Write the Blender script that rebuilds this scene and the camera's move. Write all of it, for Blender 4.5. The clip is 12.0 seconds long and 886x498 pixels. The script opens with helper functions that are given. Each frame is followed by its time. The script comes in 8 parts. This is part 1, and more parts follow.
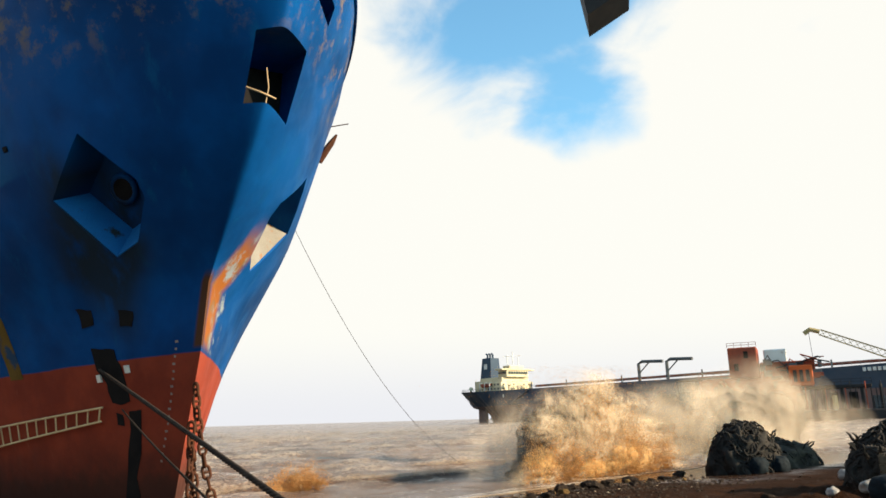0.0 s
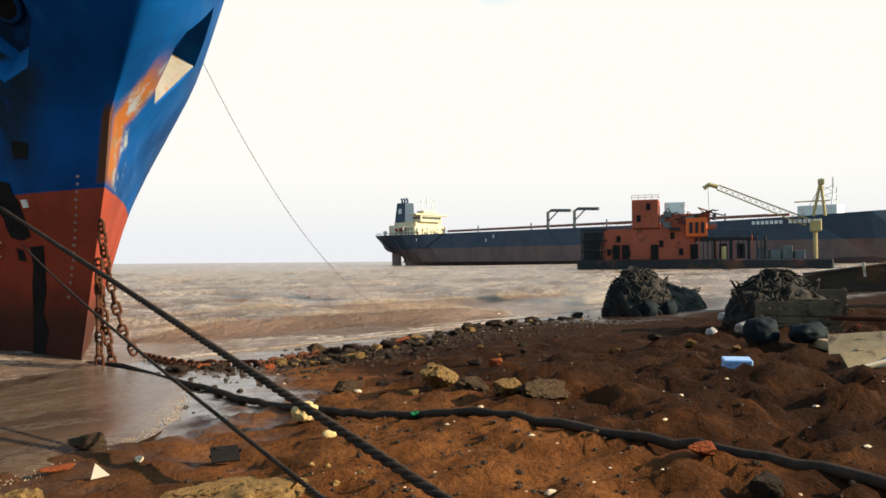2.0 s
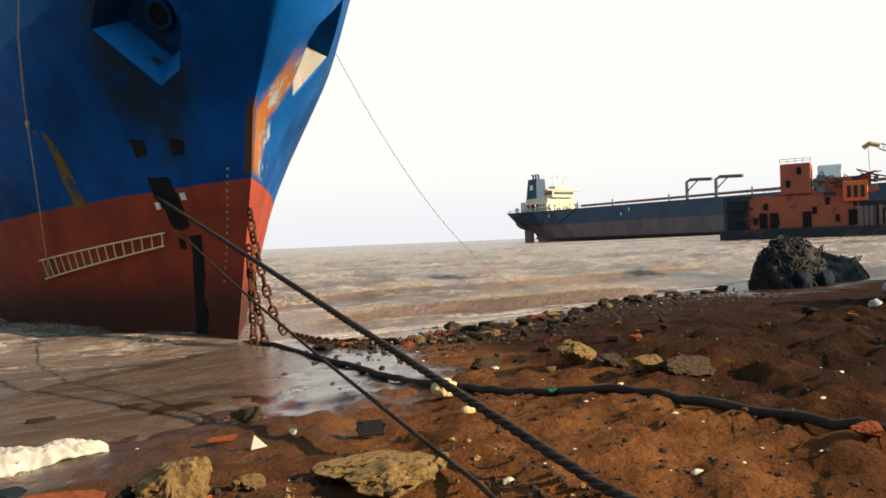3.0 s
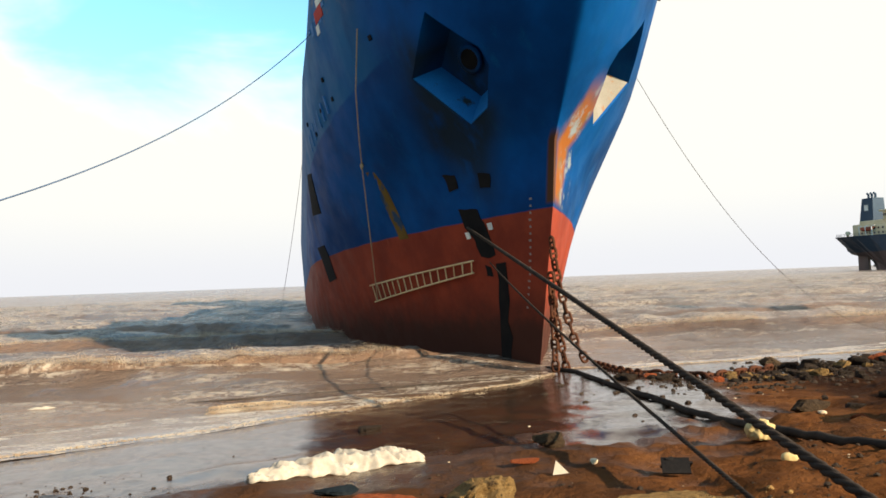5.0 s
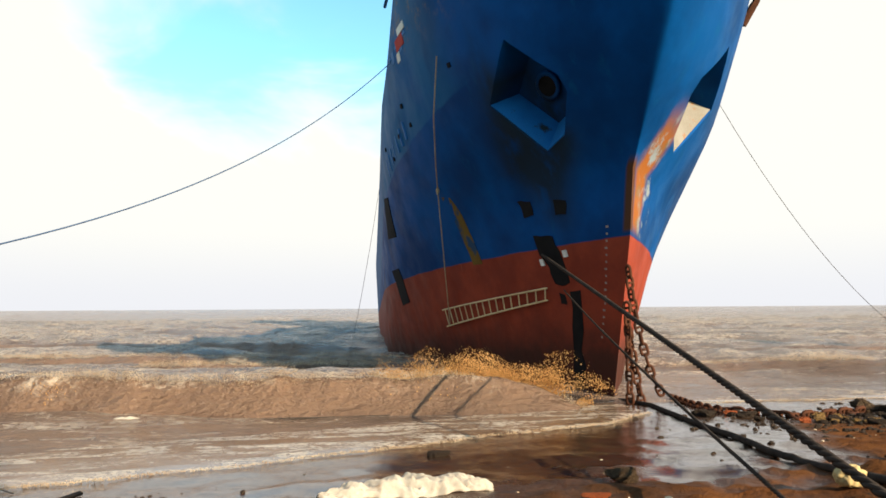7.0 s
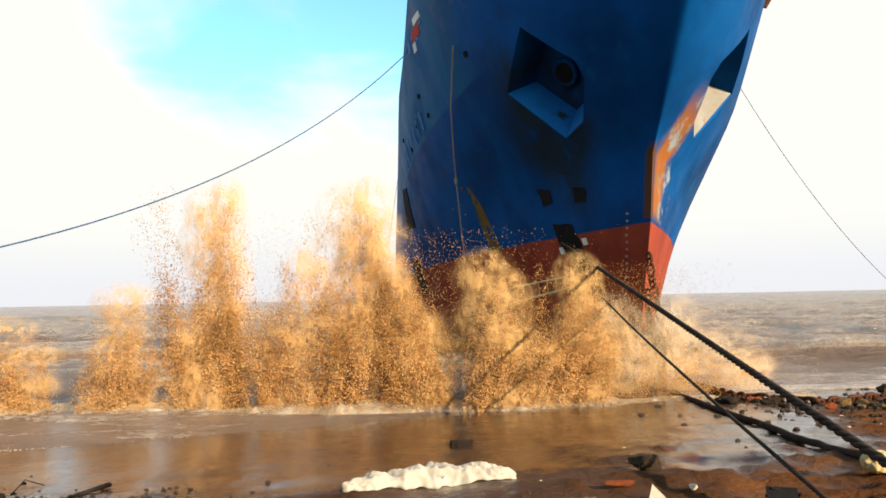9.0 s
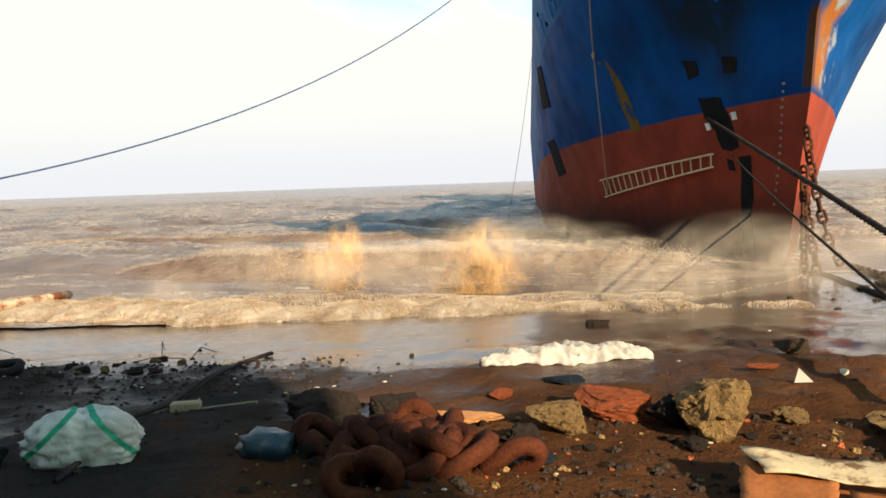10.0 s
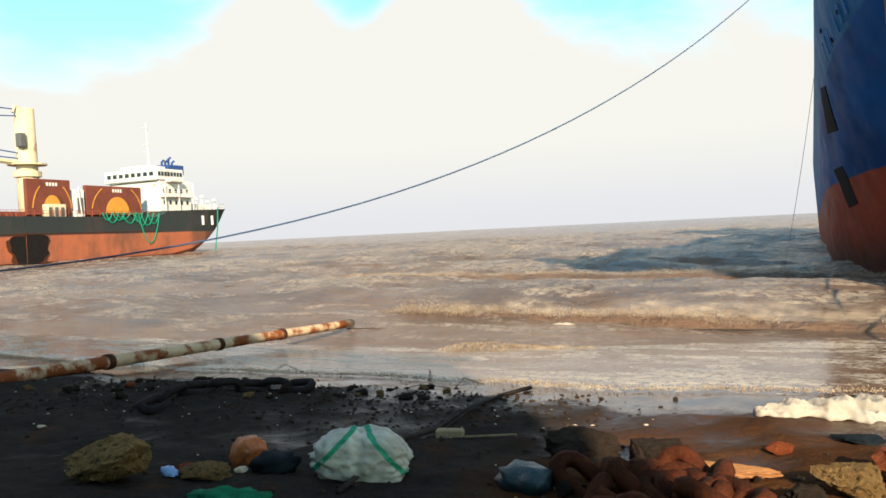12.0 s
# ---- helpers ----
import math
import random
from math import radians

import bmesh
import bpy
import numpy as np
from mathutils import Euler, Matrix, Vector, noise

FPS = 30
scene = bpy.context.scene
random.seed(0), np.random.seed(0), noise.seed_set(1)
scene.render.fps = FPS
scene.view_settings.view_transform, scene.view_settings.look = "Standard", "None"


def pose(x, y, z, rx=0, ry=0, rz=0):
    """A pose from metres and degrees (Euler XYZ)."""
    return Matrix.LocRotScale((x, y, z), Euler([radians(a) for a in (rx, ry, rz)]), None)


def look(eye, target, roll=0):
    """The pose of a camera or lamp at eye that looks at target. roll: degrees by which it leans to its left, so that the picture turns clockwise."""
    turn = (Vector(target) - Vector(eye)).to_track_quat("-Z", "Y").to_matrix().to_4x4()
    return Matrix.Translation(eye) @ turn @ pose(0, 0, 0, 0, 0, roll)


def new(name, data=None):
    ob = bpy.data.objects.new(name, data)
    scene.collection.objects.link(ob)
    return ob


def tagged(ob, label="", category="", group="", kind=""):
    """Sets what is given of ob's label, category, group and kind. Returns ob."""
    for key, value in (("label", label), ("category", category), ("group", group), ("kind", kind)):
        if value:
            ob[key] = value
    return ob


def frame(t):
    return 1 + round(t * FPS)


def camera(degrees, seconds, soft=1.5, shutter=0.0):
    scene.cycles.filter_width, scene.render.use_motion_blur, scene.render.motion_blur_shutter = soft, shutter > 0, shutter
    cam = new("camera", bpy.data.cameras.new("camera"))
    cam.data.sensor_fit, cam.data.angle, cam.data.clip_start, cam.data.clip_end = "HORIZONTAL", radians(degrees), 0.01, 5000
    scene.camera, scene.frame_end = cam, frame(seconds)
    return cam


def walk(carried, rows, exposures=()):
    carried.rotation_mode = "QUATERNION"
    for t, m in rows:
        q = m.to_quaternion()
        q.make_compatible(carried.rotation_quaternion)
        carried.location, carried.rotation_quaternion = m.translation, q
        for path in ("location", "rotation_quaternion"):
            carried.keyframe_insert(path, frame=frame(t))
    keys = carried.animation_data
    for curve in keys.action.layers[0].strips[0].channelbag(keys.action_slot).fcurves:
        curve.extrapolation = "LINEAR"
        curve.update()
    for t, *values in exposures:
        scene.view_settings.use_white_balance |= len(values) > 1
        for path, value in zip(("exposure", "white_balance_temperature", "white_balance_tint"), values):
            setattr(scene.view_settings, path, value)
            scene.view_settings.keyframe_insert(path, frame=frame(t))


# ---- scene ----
EXPOSURES = ((0.0, 1.15), (1.5, 1.12), (2.5, 1.20), (11.0, 1.20), (12.0, 1.06))
cam = camera(62.17, 12.0, 1.6)
walk(cam, [
    (0.0, pose(0, 0, 1.65, 103.07, 1.57, -31.89)),
    (0.5, pose(0, 0, 1.65, 99.36, 1.26, -36.68)),
    (0.7, pose(0, 0, 1.65, 96.83, 1.12, -40.91)),
    (1.0, pose(0, 0, 1.65, 94.56, 1.05, -41.82)),
    (1.5, pose(0, 0, 1.65, 93.74, 0.50, -42.94)),
    (2.0, pose(0, 0, 1.65, 90.91, 0.48, -38.59)),
    (2.5, pose(0, 0, 1.65, 89.07, 1.59, -34.84)),
    (2.7, pose(0, 0, 1.65, 89.05, 2.19, -31.80)),
    (4.3, pose(0, 0, 1.65, 91.13, 1.98, -13.43)),
    (4.5, pose(0, 0, 1.65, 91.84, 2.90, -8.58)),
    (5.0, pose(0, 0, 1.65, 92.47, 2.10, -5.12)),
    (5.5, pose(0, 0, 1.65, 90.75, 1.48, -3.18)),
    (6.0, pose(0, 0, 1.65, 91.99, 0.67, 0.48)),
    (6.5, pose(0, 0, 1.65, 94.13, 0.42, 1.72)),
    (7.0, pose(0, 0, 1.65, 94.57, 0.37, 0.53)),
    (7.2, pose(0, 0, 1.65, 94.65, 0.75, -0.10)),
    (9.0, pose(0, 0, 1.65, 93.81, 1.14, 2.10)),
    (9.5, pose(0, 0, 1.65, 85.16, 1.65, 7.74)),
    (10.0, pose(0, 0, 1.65, 84.92, 2.03, 12.57)),
    (10.5, pose(0, 0, 1.65, 85.45, 1.99, 21.08)),
    (11.0, pose(0, 0, 1.65, 87.12, 2.01, 28.29)),
    (11.5, pose(0, 0, 1.65, 88.12, 2.39, 29.29)),
    (12.0, pose(0, 0, 1.65, 88.58, 2.81, 32.57)),
], EXPOSURES)

# ---- world and sun ----
SEA = -0.95
SUN_BEARING, SUN_HEIGHT = 138.0, 24.0


GAPS = ((37, 31, 9), (43, 24, 5), (-15, 20, 9), (-8, 21, 9), (-22, 24, 7), (-58, 18, 8), (-12, 30, 10), (-38, 20, 4), (46, 33, 6), (-30, 52, 18), (-62, 48, 16), (0, 54, 16))


def make_world():
    w = bpy.data.worlds.new("sky")
    scene.world = w
    w.use_nodes = True
    n, l = w.node_tree.nodes, w.node_tree.links
    n.clear()
    out = n.new("ShaderNodeOutputWorld")
    bg = n.new("ShaderNodeBackground")
    sky = n.new("ShaderNodeTexSky")
    sky.sky_type, sky.sun_disc = "NISHITA", False
    sky.sun_elevation, sky.sun_rotation = radians(SUN_HEIGHT), radians(SUN_BEARING)
    sky.air_density, sky.dust_density, sky.ozone_density = 1.0, 0.6, 1.5
    dim = n.new("ShaderNodeVectorMath")
    dim.operation = "MULTIPLY"
    dim.inputs[1].default_value = (0.225, 0.335, 0.32)
    l.new(sky.outputs[0], dim.inputs[0])
    co = n.new("ShaderNodeTexCoord")
    sep = n.new("ShaderNodeSeparateXYZ")
    l.new(co.outputs["Generated"], sep.inputs[0])
    # thin cloud sheet over the sea, torn open in a few gaps
    stretch = n.new("ShaderNodeMapping")
    stretch.inputs["Scale"].default_value = (1.0, 1.0, 1.7)
    l.new(co.outputs["Generated"], stretch.inputs[0])
    big = n.new("ShaderNodeTexNoise")
    big.inputs["Scale"].default_value, big.inputs["Detail"].default_value = 4.2, 7.0
    big.inputs["Roughness"].default_value, big.inputs["Distortion"].default_value = 0.52, 0.5
    l.new(stretch.outputs[0], big.inputs["Vector"])

    def node(op, a, b):
        q = n.new("ShaderNodeMath")
        q.operation = op
        for i, v in enumerate((a, b)):
            if isinstance(v, float):
                q.inputs[i].default_value = v
            else:
                l.new(v, q.inputs[i])
        return q.outputs[0]

    unit = n.new("ShaderNodeVectorMath")
    unit.operation = "NORMALIZE"
    l.new(co.outputs["Generated"], unit.inputs[0])
    cover = None
    # bearing, height, half width in degrees
    for bear, high, wide in GAPS:
        d = n.new("ShaderNodeVectorMath")
        d.operation = "DOT_PRODUCT"
        cb, ch = radians(bear), radians(high)
        d.inputs[1].default_value = (math.sin(cb) * math.cos(ch), math.cos(cb) * math.cos(ch), math.sin(ch))
        l.new(unit.outputs[0], d.inputs[0])
        g = n.new("ShaderNodeMapRange")
        g.inputs["From Min"].default_value, g.inputs["From Max"].default_value = math.cos(radians(wide * 1.5)), math.cos(radians(wide * 0.35))
        l.new(d.outputs["Value"], g.inputs["Value"])
        cover = g.outputs[0] if cover is None else node("MAXIMUM", cover, g.outputs[0])
    behind = n.new("ShaderNodeMapRange")
    behind.inputs["From Min"].default_value, behind.inputs["From Max"].default_value = 0.05, -0.35
    l.new(sep.outputs[1], behind.inputs["Value"])
    above = n.new("ShaderNodeMapRange")
    above.inputs["From Min"].default_value, above.inputs["From Max"].default_value = 0.50, 0.72
    l.new(sep.outputs[2], above.inputs["Value"])
    cover = node("MAXIMUM", cover, node("MAXIMUM", behind.outputs[0], above.outputs[0]))
    open_sky = node("ADD", cover, node("MULTIPLY", node("SUBTRACT", big.outputs["Fac"], 0.5), 2.0))
    ramp = n.new("ShaderNodeMapRange")
    ramp.interpolation_type = "SMOOTHSTEP"
    ramp.inputs["From Min"].default_value, ramp.inputs["From Max"].default_value = 1.05, 0.42
    l.new(open_sky, ramp.inputs["Value"])
    haze = n.new("ShaderNodeMapRange")
    haze.interpolation_type = "SMOOTHSTEP"
    haze.inputs["From Min"].default_value, haze.inputs["From Max"].default_value = 0.0, 0.13
    l.new(sep.outputs[2], haze.inputs["Value"])
    cloud = n.new("ShaderNodeMix")
    cloud.data_type = "RGBA"
    cloud.inputs["A"].default_value = (0.89, 0.90, 0.94, 1)
    cloud.inputs["B"].default_value = (1.04, 1.03, 0.96, 1)
    l.new(haze.outputs[0], cloud.inputs["Factor"])
    mix = n.new("ShaderNodeMix")
    mix.data_type = "RGBA"
    l.new(ramp.outputs[0], mix.inputs["Factor"])
    l.new(dim.outputs[0], mix.inputs["A"])
    l.new(cloud.outputs["Result"], mix.inputs["B"])
    l.new(mix.outputs["Result"], bg.inputs["Color"])
    bg.inputs["Strength"].default_value = 0.43
    l.new(bg.outputs[0], out.inputs["Surface"])


make_world()
sun = new("sun", bpy.data.lights.new("sun", "SUN"))
sun.data.energy, sun.data.angle, sun.data.color = 5.0, radians(0.6), (1.0, 0.80, 0.56)
_b, _e = radians(SUN_BEARING), radians(SUN_HEIGHT)
sun.matrix_world = look((60 * math.sin(_b) * math.cos(_e), 60 * math.cos(_b) * math.cos(_e), 60 * math.sin(_e)), (0, 0, 0))


# ---- materials ----
def surf(name, a, b, scale=4.0, rough=0.7, bump=0.3, metal=0.0, fine=40.0, spread=0.12, stain=None, stain_scale=1.2, amount=0.5, coords="Object"):
    """Two tones mixed by coarse and fine noise, an optional stain, relief and uneven gloss."""
    m = bpy.data.materials.new(name)
    m.use_nodes = True
    n, l = m.node_tree.nodes, m.node_tree.links
    p = n["Principled BSDF"]
    co = n.new("ShaderNodeTexCoord")
    n1, n2 = n.new("ShaderNodeTexNoise"), n.new("ShaderNodeTexNoise")
    for nn, sc in ((n1, scale), (n2, fine)):
        nn.inputs["Scale"].default_value, nn.inputs["Detail"].default_value = sc, 5.0
        l.new(co.outputs[coords], nn.inputs["Vector"])
    av = n.new("ShaderNodeMath")
    av.operation = "MULTIPLY_ADD"
    av.inputs[1].default_value = 0.45
    l.new(n2.outputs["Fac"], av.inputs[0])
    half = n.new("ShaderNodeMath")
    half.operation = "MULTIPLY"
    half.inputs[1].default_value = 0.55
    l.new(n1.outputs["Fac"], half.inputs[0])
    l.new(half.outputs[0], av.inputs[2])
    rg = n.new("ShaderNodeMapRange")
    rg.inputs["From Min"].default_value, rg.inputs["From Max"].default_value = 0.36, 0.64
    l.new(av.outputs[0], rg.inputs["Value"])
    mx = n.new("ShaderNodeMix")
    mx.data_type = "RGBA"
    mx.inputs["A"].default_value, mx.inputs["B"].default_value = (*a, 1), (*b, 1)
    l.new(rg.outputs[0], mx.inputs["Factor"])
    col = mx.outputs["Result"]
    if stain:
        n3 = n.new("ShaderNodeTexNoise")
        n3.inputs["Scale"].default_value, n3.inputs["Detail"].default_value = stain_scale, 8.0
        n3.inputs["Roughness"].default_value = 0.65
        l.new(co.outputs[coords], n3.inputs["Vector"])
        r3 = n.new("ShaderNodeMapRange")
        r3.inputs["From Min"].default_value, r3.inputs["From Max"].default_value = 0.72 - 0.4 * amount, 0.80 - 0.4 * amount
        l.new(n3.outputs["Fac"], r3.inputs["Value"])
        m3 = n.new("ShaderNodeMix")
        m3.data_type = "RGBA"
        m3.inputs["B"].default_value = (*stain, 1)
        l.new(r3.outputs[0], m3.inputs["Factor"])
        l.new(col, m3.inputs["A"])
        col = m3.outputs["Result"]
    l.new(col, p.inputs["Base Color"])
    rr = n.new("ShaderNodeMapRange")
    rr.inputs["To Min"].default_value, rr.inputs["To Max"].default_value = max(0.03, rough - spread), min(1, rough + spread)
    l.new(n1.outputs["Fac"], rr.inputs["Value"])
    l.new(rr.outputs[0], p.inputs["Roughness"])
    p.inputs["Metallic"].default_value = metal
    p.inputs["Specular IOR Level"].default_value = 0.06 if rough > 0.55 else 0.4
    bp = n.new("ShaderNodeBump")
    bp.inputs["Strength"].default_value, bp.inputs["Distance"].default_value = bump, 0.02 if bump < 0.85 else 0.16
    l.new(av.outputs[0], bp.inputs["Height"])
    l.new(bp.outputs[0], p.inputs["Normal"])
    return m


class Nodes:
    """Short hand for node materials that need more than surf()."""

    def __init__(self, name):
        self.m = bpy.data.materials.new(name)
        self.m.use_nodes = True
        self.n, self.l = self.m.node_tree.nodes, self.m.node_tree.links
        self.p = self.n["Principled BSDF"]
        self.co = self.n.new("ShaderNodeTexCoord")

    def link(self, value, socket):
        if isinstance(value, (int, float)):
            socket.default_value = value
        elif isinstance(value, tuple):
            socket.default_value = value if len(value) == len(socket.default_value) else (*value, 1)
        else:
            self.l.new(value, socket)

    def math(self, op, a, b=0.0, c=0.0):
        q = self.n.new("ShaderNodeMath")
        q.operation = op
        for i, v in enumerate((a, b, c)):
            self.link(v, q.inputs[i])
        return q.outputs[0]

    def noise(self, scale, detail=5.0, rough=0.55, vec=None, stretch=None, dist=0.0):
        q = self.n.new("ShaderNodeTexNoise")
        q.inputs["Scale"].default_value, q.inputs["Detail"].default_value = scale, detail
        q.inputs["Roughness"].default_value, q.inputs["Distortion"].default_value = rough, dist
        v = vec or self.co.outputs["Object"]
        if stretch:
            mp = self.n.new("ShaderNodeMapping")
            mp.inputs["Scale"].default_value = stretch
            self.l.new(v, mp.inputs[0])
            v = mp.outputs[0]
        self.l.new(v, q.inputs["Vector"])
        return q.outputs["Fac"]

    def step(self, v, lo, hi, to=(0.0, 1.0), smooth=True):
        q = self.n.new("ShaderNodeMapRange")
        q.interpolation_type = "SMOOTHSTEP" if smooth else "LINEAR"
        self.link(v, q.inputs["Value"])
        q.inputs["From Min"].default_value, q.inputs["From Max"].default_value = lo, hi
        q.inputs["To Min"].default_value, q.inputs["To Max"].default_value = to
        return q.outputs[0]

    def mix(self, f, a, b):
        q = self.n.new("ShaderNodeMix")
        q.data_type = "RGBA"
        self.link(f, q.inputs["Factor"])
        self.link(a, q.inputs["A"])
        self.link(b, q.inputs["B"])
        return q.outputs["Result"]

    def xyz(self, which="Object"):
        q = self.n.new("ShaderNodeSeparateXYZ")
        self.l.new(self.co.outputs[which], q.inputs[0])
        return q.outputs

    def bump(self, h, strength, distance):
        q = self.n.new("ShaderNodeBump")
        q.inputs["Strength"].default_value, q.inputs["Distance"].default_value = strength, distance
        self.l.new(h, q.inputs["Height"])
        self.l.new(q.outputs[0], self.p.inputs["Normal"])


def hull_paint():
    k = Nodes("hull_paint")
    x, y, z = k.xyz()
    wob = k.noise(0.8, 3.0)
    zz = k.math("MULTIPLY_ADD", wob, 0.10, z)
    blue = k.mix(k.step(k.noise(0.35, 6.0), 0.35, 0.65), (0.0002, 0.031, 0.120), (0.0003, 0.060, 0.220))
    blue = k.mix(k.step(k.noise(1.4, 8.0, 0.7, stretch=(1, 1, 0.18)), 0.56, 0.72, (0.0, 0.55)), blue, (0.002, 0.080, 0.20))
    # paler blue above the knuckle line to port, its reflected light painted in
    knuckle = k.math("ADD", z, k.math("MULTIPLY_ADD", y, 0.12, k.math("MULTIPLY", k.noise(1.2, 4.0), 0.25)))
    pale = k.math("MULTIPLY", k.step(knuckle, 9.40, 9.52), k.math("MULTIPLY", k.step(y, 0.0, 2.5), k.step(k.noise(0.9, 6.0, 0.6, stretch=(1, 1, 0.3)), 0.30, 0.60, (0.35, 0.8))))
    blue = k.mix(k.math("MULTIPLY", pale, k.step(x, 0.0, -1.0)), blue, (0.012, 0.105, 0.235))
    red = k.mix(k.step(k.noise(0.6, 8.0, 0.65), 0.35, 0.65), (0.25, 0.042, 0.020), (0.175, 0.029, 0.016))
    red = k.mix(k.step(k.noise(2.0, 8.0, 0.7, stretch=(1, 1, 0.15)), 0.60, 0.72, (0.0, 0.5)), red, (0.33, 0.10, 0.055))
    slime = k.math("MULTIPLY_ADD", k.noise(0.9, 8.0, 0.7), -1.8, zz)
    red = k.mix(k.step(slime, 0.1, 1.9), (0.055, 0.02, 0.014), red)
    col = k.mix(k.step(zz, 4.44, 4.49), red, blue)
    # rust wept from the anchor pockets and the stem
    line = k.math("ABSOLUTE", k.math("ADD", y, k.math("MULTIPLY_ADD", k.math("SUBTRACT", z, 5.4), 0.17, 1.5)))
    line = k.math("MULTIPLY_ADD", k.noise(1.3, 6.0, 0.65, stretch=(1, 1, 0.4)), 0.7, line)
    weep = k.math("MULTIPLY", k.step(line, 1.05, 0.62), k.math("MULTIPLY", k.step(z, 4.4, 4.8), k.step(z, 8.2, 7.0)))
    weep = k.math("MULTIPLY", weep, k.step(x, 0.02, 0.20))
    col = k.mix(weep, col, k.mix(k.step(k.noise(2.4, 5.0), 0.48, 0.66), (0.24, 0.078, 0.016), (0.17, 0.095, 0.042)))
    edge = k.math("MULTIPLY", k.step(k.math("ABSOLUTE", x), 0.16, 0.09), k.math("MULTIPLY", k.step(z, 4.46, 4.6), k.step(z, 6.5, 6.2)))
    col = k.mix(edge, col, (0.085, 0.035, 0.018))
    bare = k.math("ADD", k.math("ABSOLUTE", k.math("ADD", y, k.math("MULTIPLY", z, 0.25), 0.0)), k.math("MULTIPLY", k.math("ABSOLUTE", k.math("SUBTRACT", z, 5.3)), 0.55))
    bare = k.math("MULTIPLY", k.step(k.math("SUBTRACT", bare, 1.1), 0.45, 0.0), k.step(k.noise(1.7, 6.0, 0.65), 0.50, 0.62))
    bare = k.math("MULTIPLY", k.math("MULTIPLY", bare, k.step(x, 0.3, 0.6)), k.step(z, 4.45, 4.6))
    col = k.mix(bare, col, (0.20, 0.23, 0.25))
    grime = k.math("MULTIPLY", k.step(k.math("ADD", k.math("ABSOLUTE", k.math("SUBTRACT", y, -0.4)), k.math("MULTIPLY", k.math("ABSOLUTE", k.math("SUBTRACT", z, 6.7)), 0.5)), 2.3, 0.9), k.step(k.noise(0.7, 6.0, 0.6, stretch=(1, 1, 0.4)), 0.30, 0.50))
    grime = k.math("MULTIPLY", grime, k.step(x, -0.8, -1.6, (0.0, 0.85)))
    col = k.mix(grime, col, (0.012, 0.018, 0.016))
    top = k.math("MULTIPLY", k.step(z, 10.8, 12.6), k.step(k.noise(1.6, 8.0, 0.7), 0.50, 0.66, (0.0, 0.55)))
    col = k.mix(top, col, (0.20, 0.13, 0.05))
    k.link(col, k.p.inputs["Base Color"])
    k.link(k.step(k.noise(1.0, 6.0), 0.3, 0.7, (0.48, 0.66)), k.p.inputs["Roughness"])
    k.p.inputs["Specular IOR Level"].default_value = 0.05
    k.bump(k.math("MULTIPLY_ADD", k.noise(0.55, 3.0), 1.0, k.math("MULTIPLY", k.noise(30.0, 4.0), 0.03)), 0.25, 0.10)
    return k.m


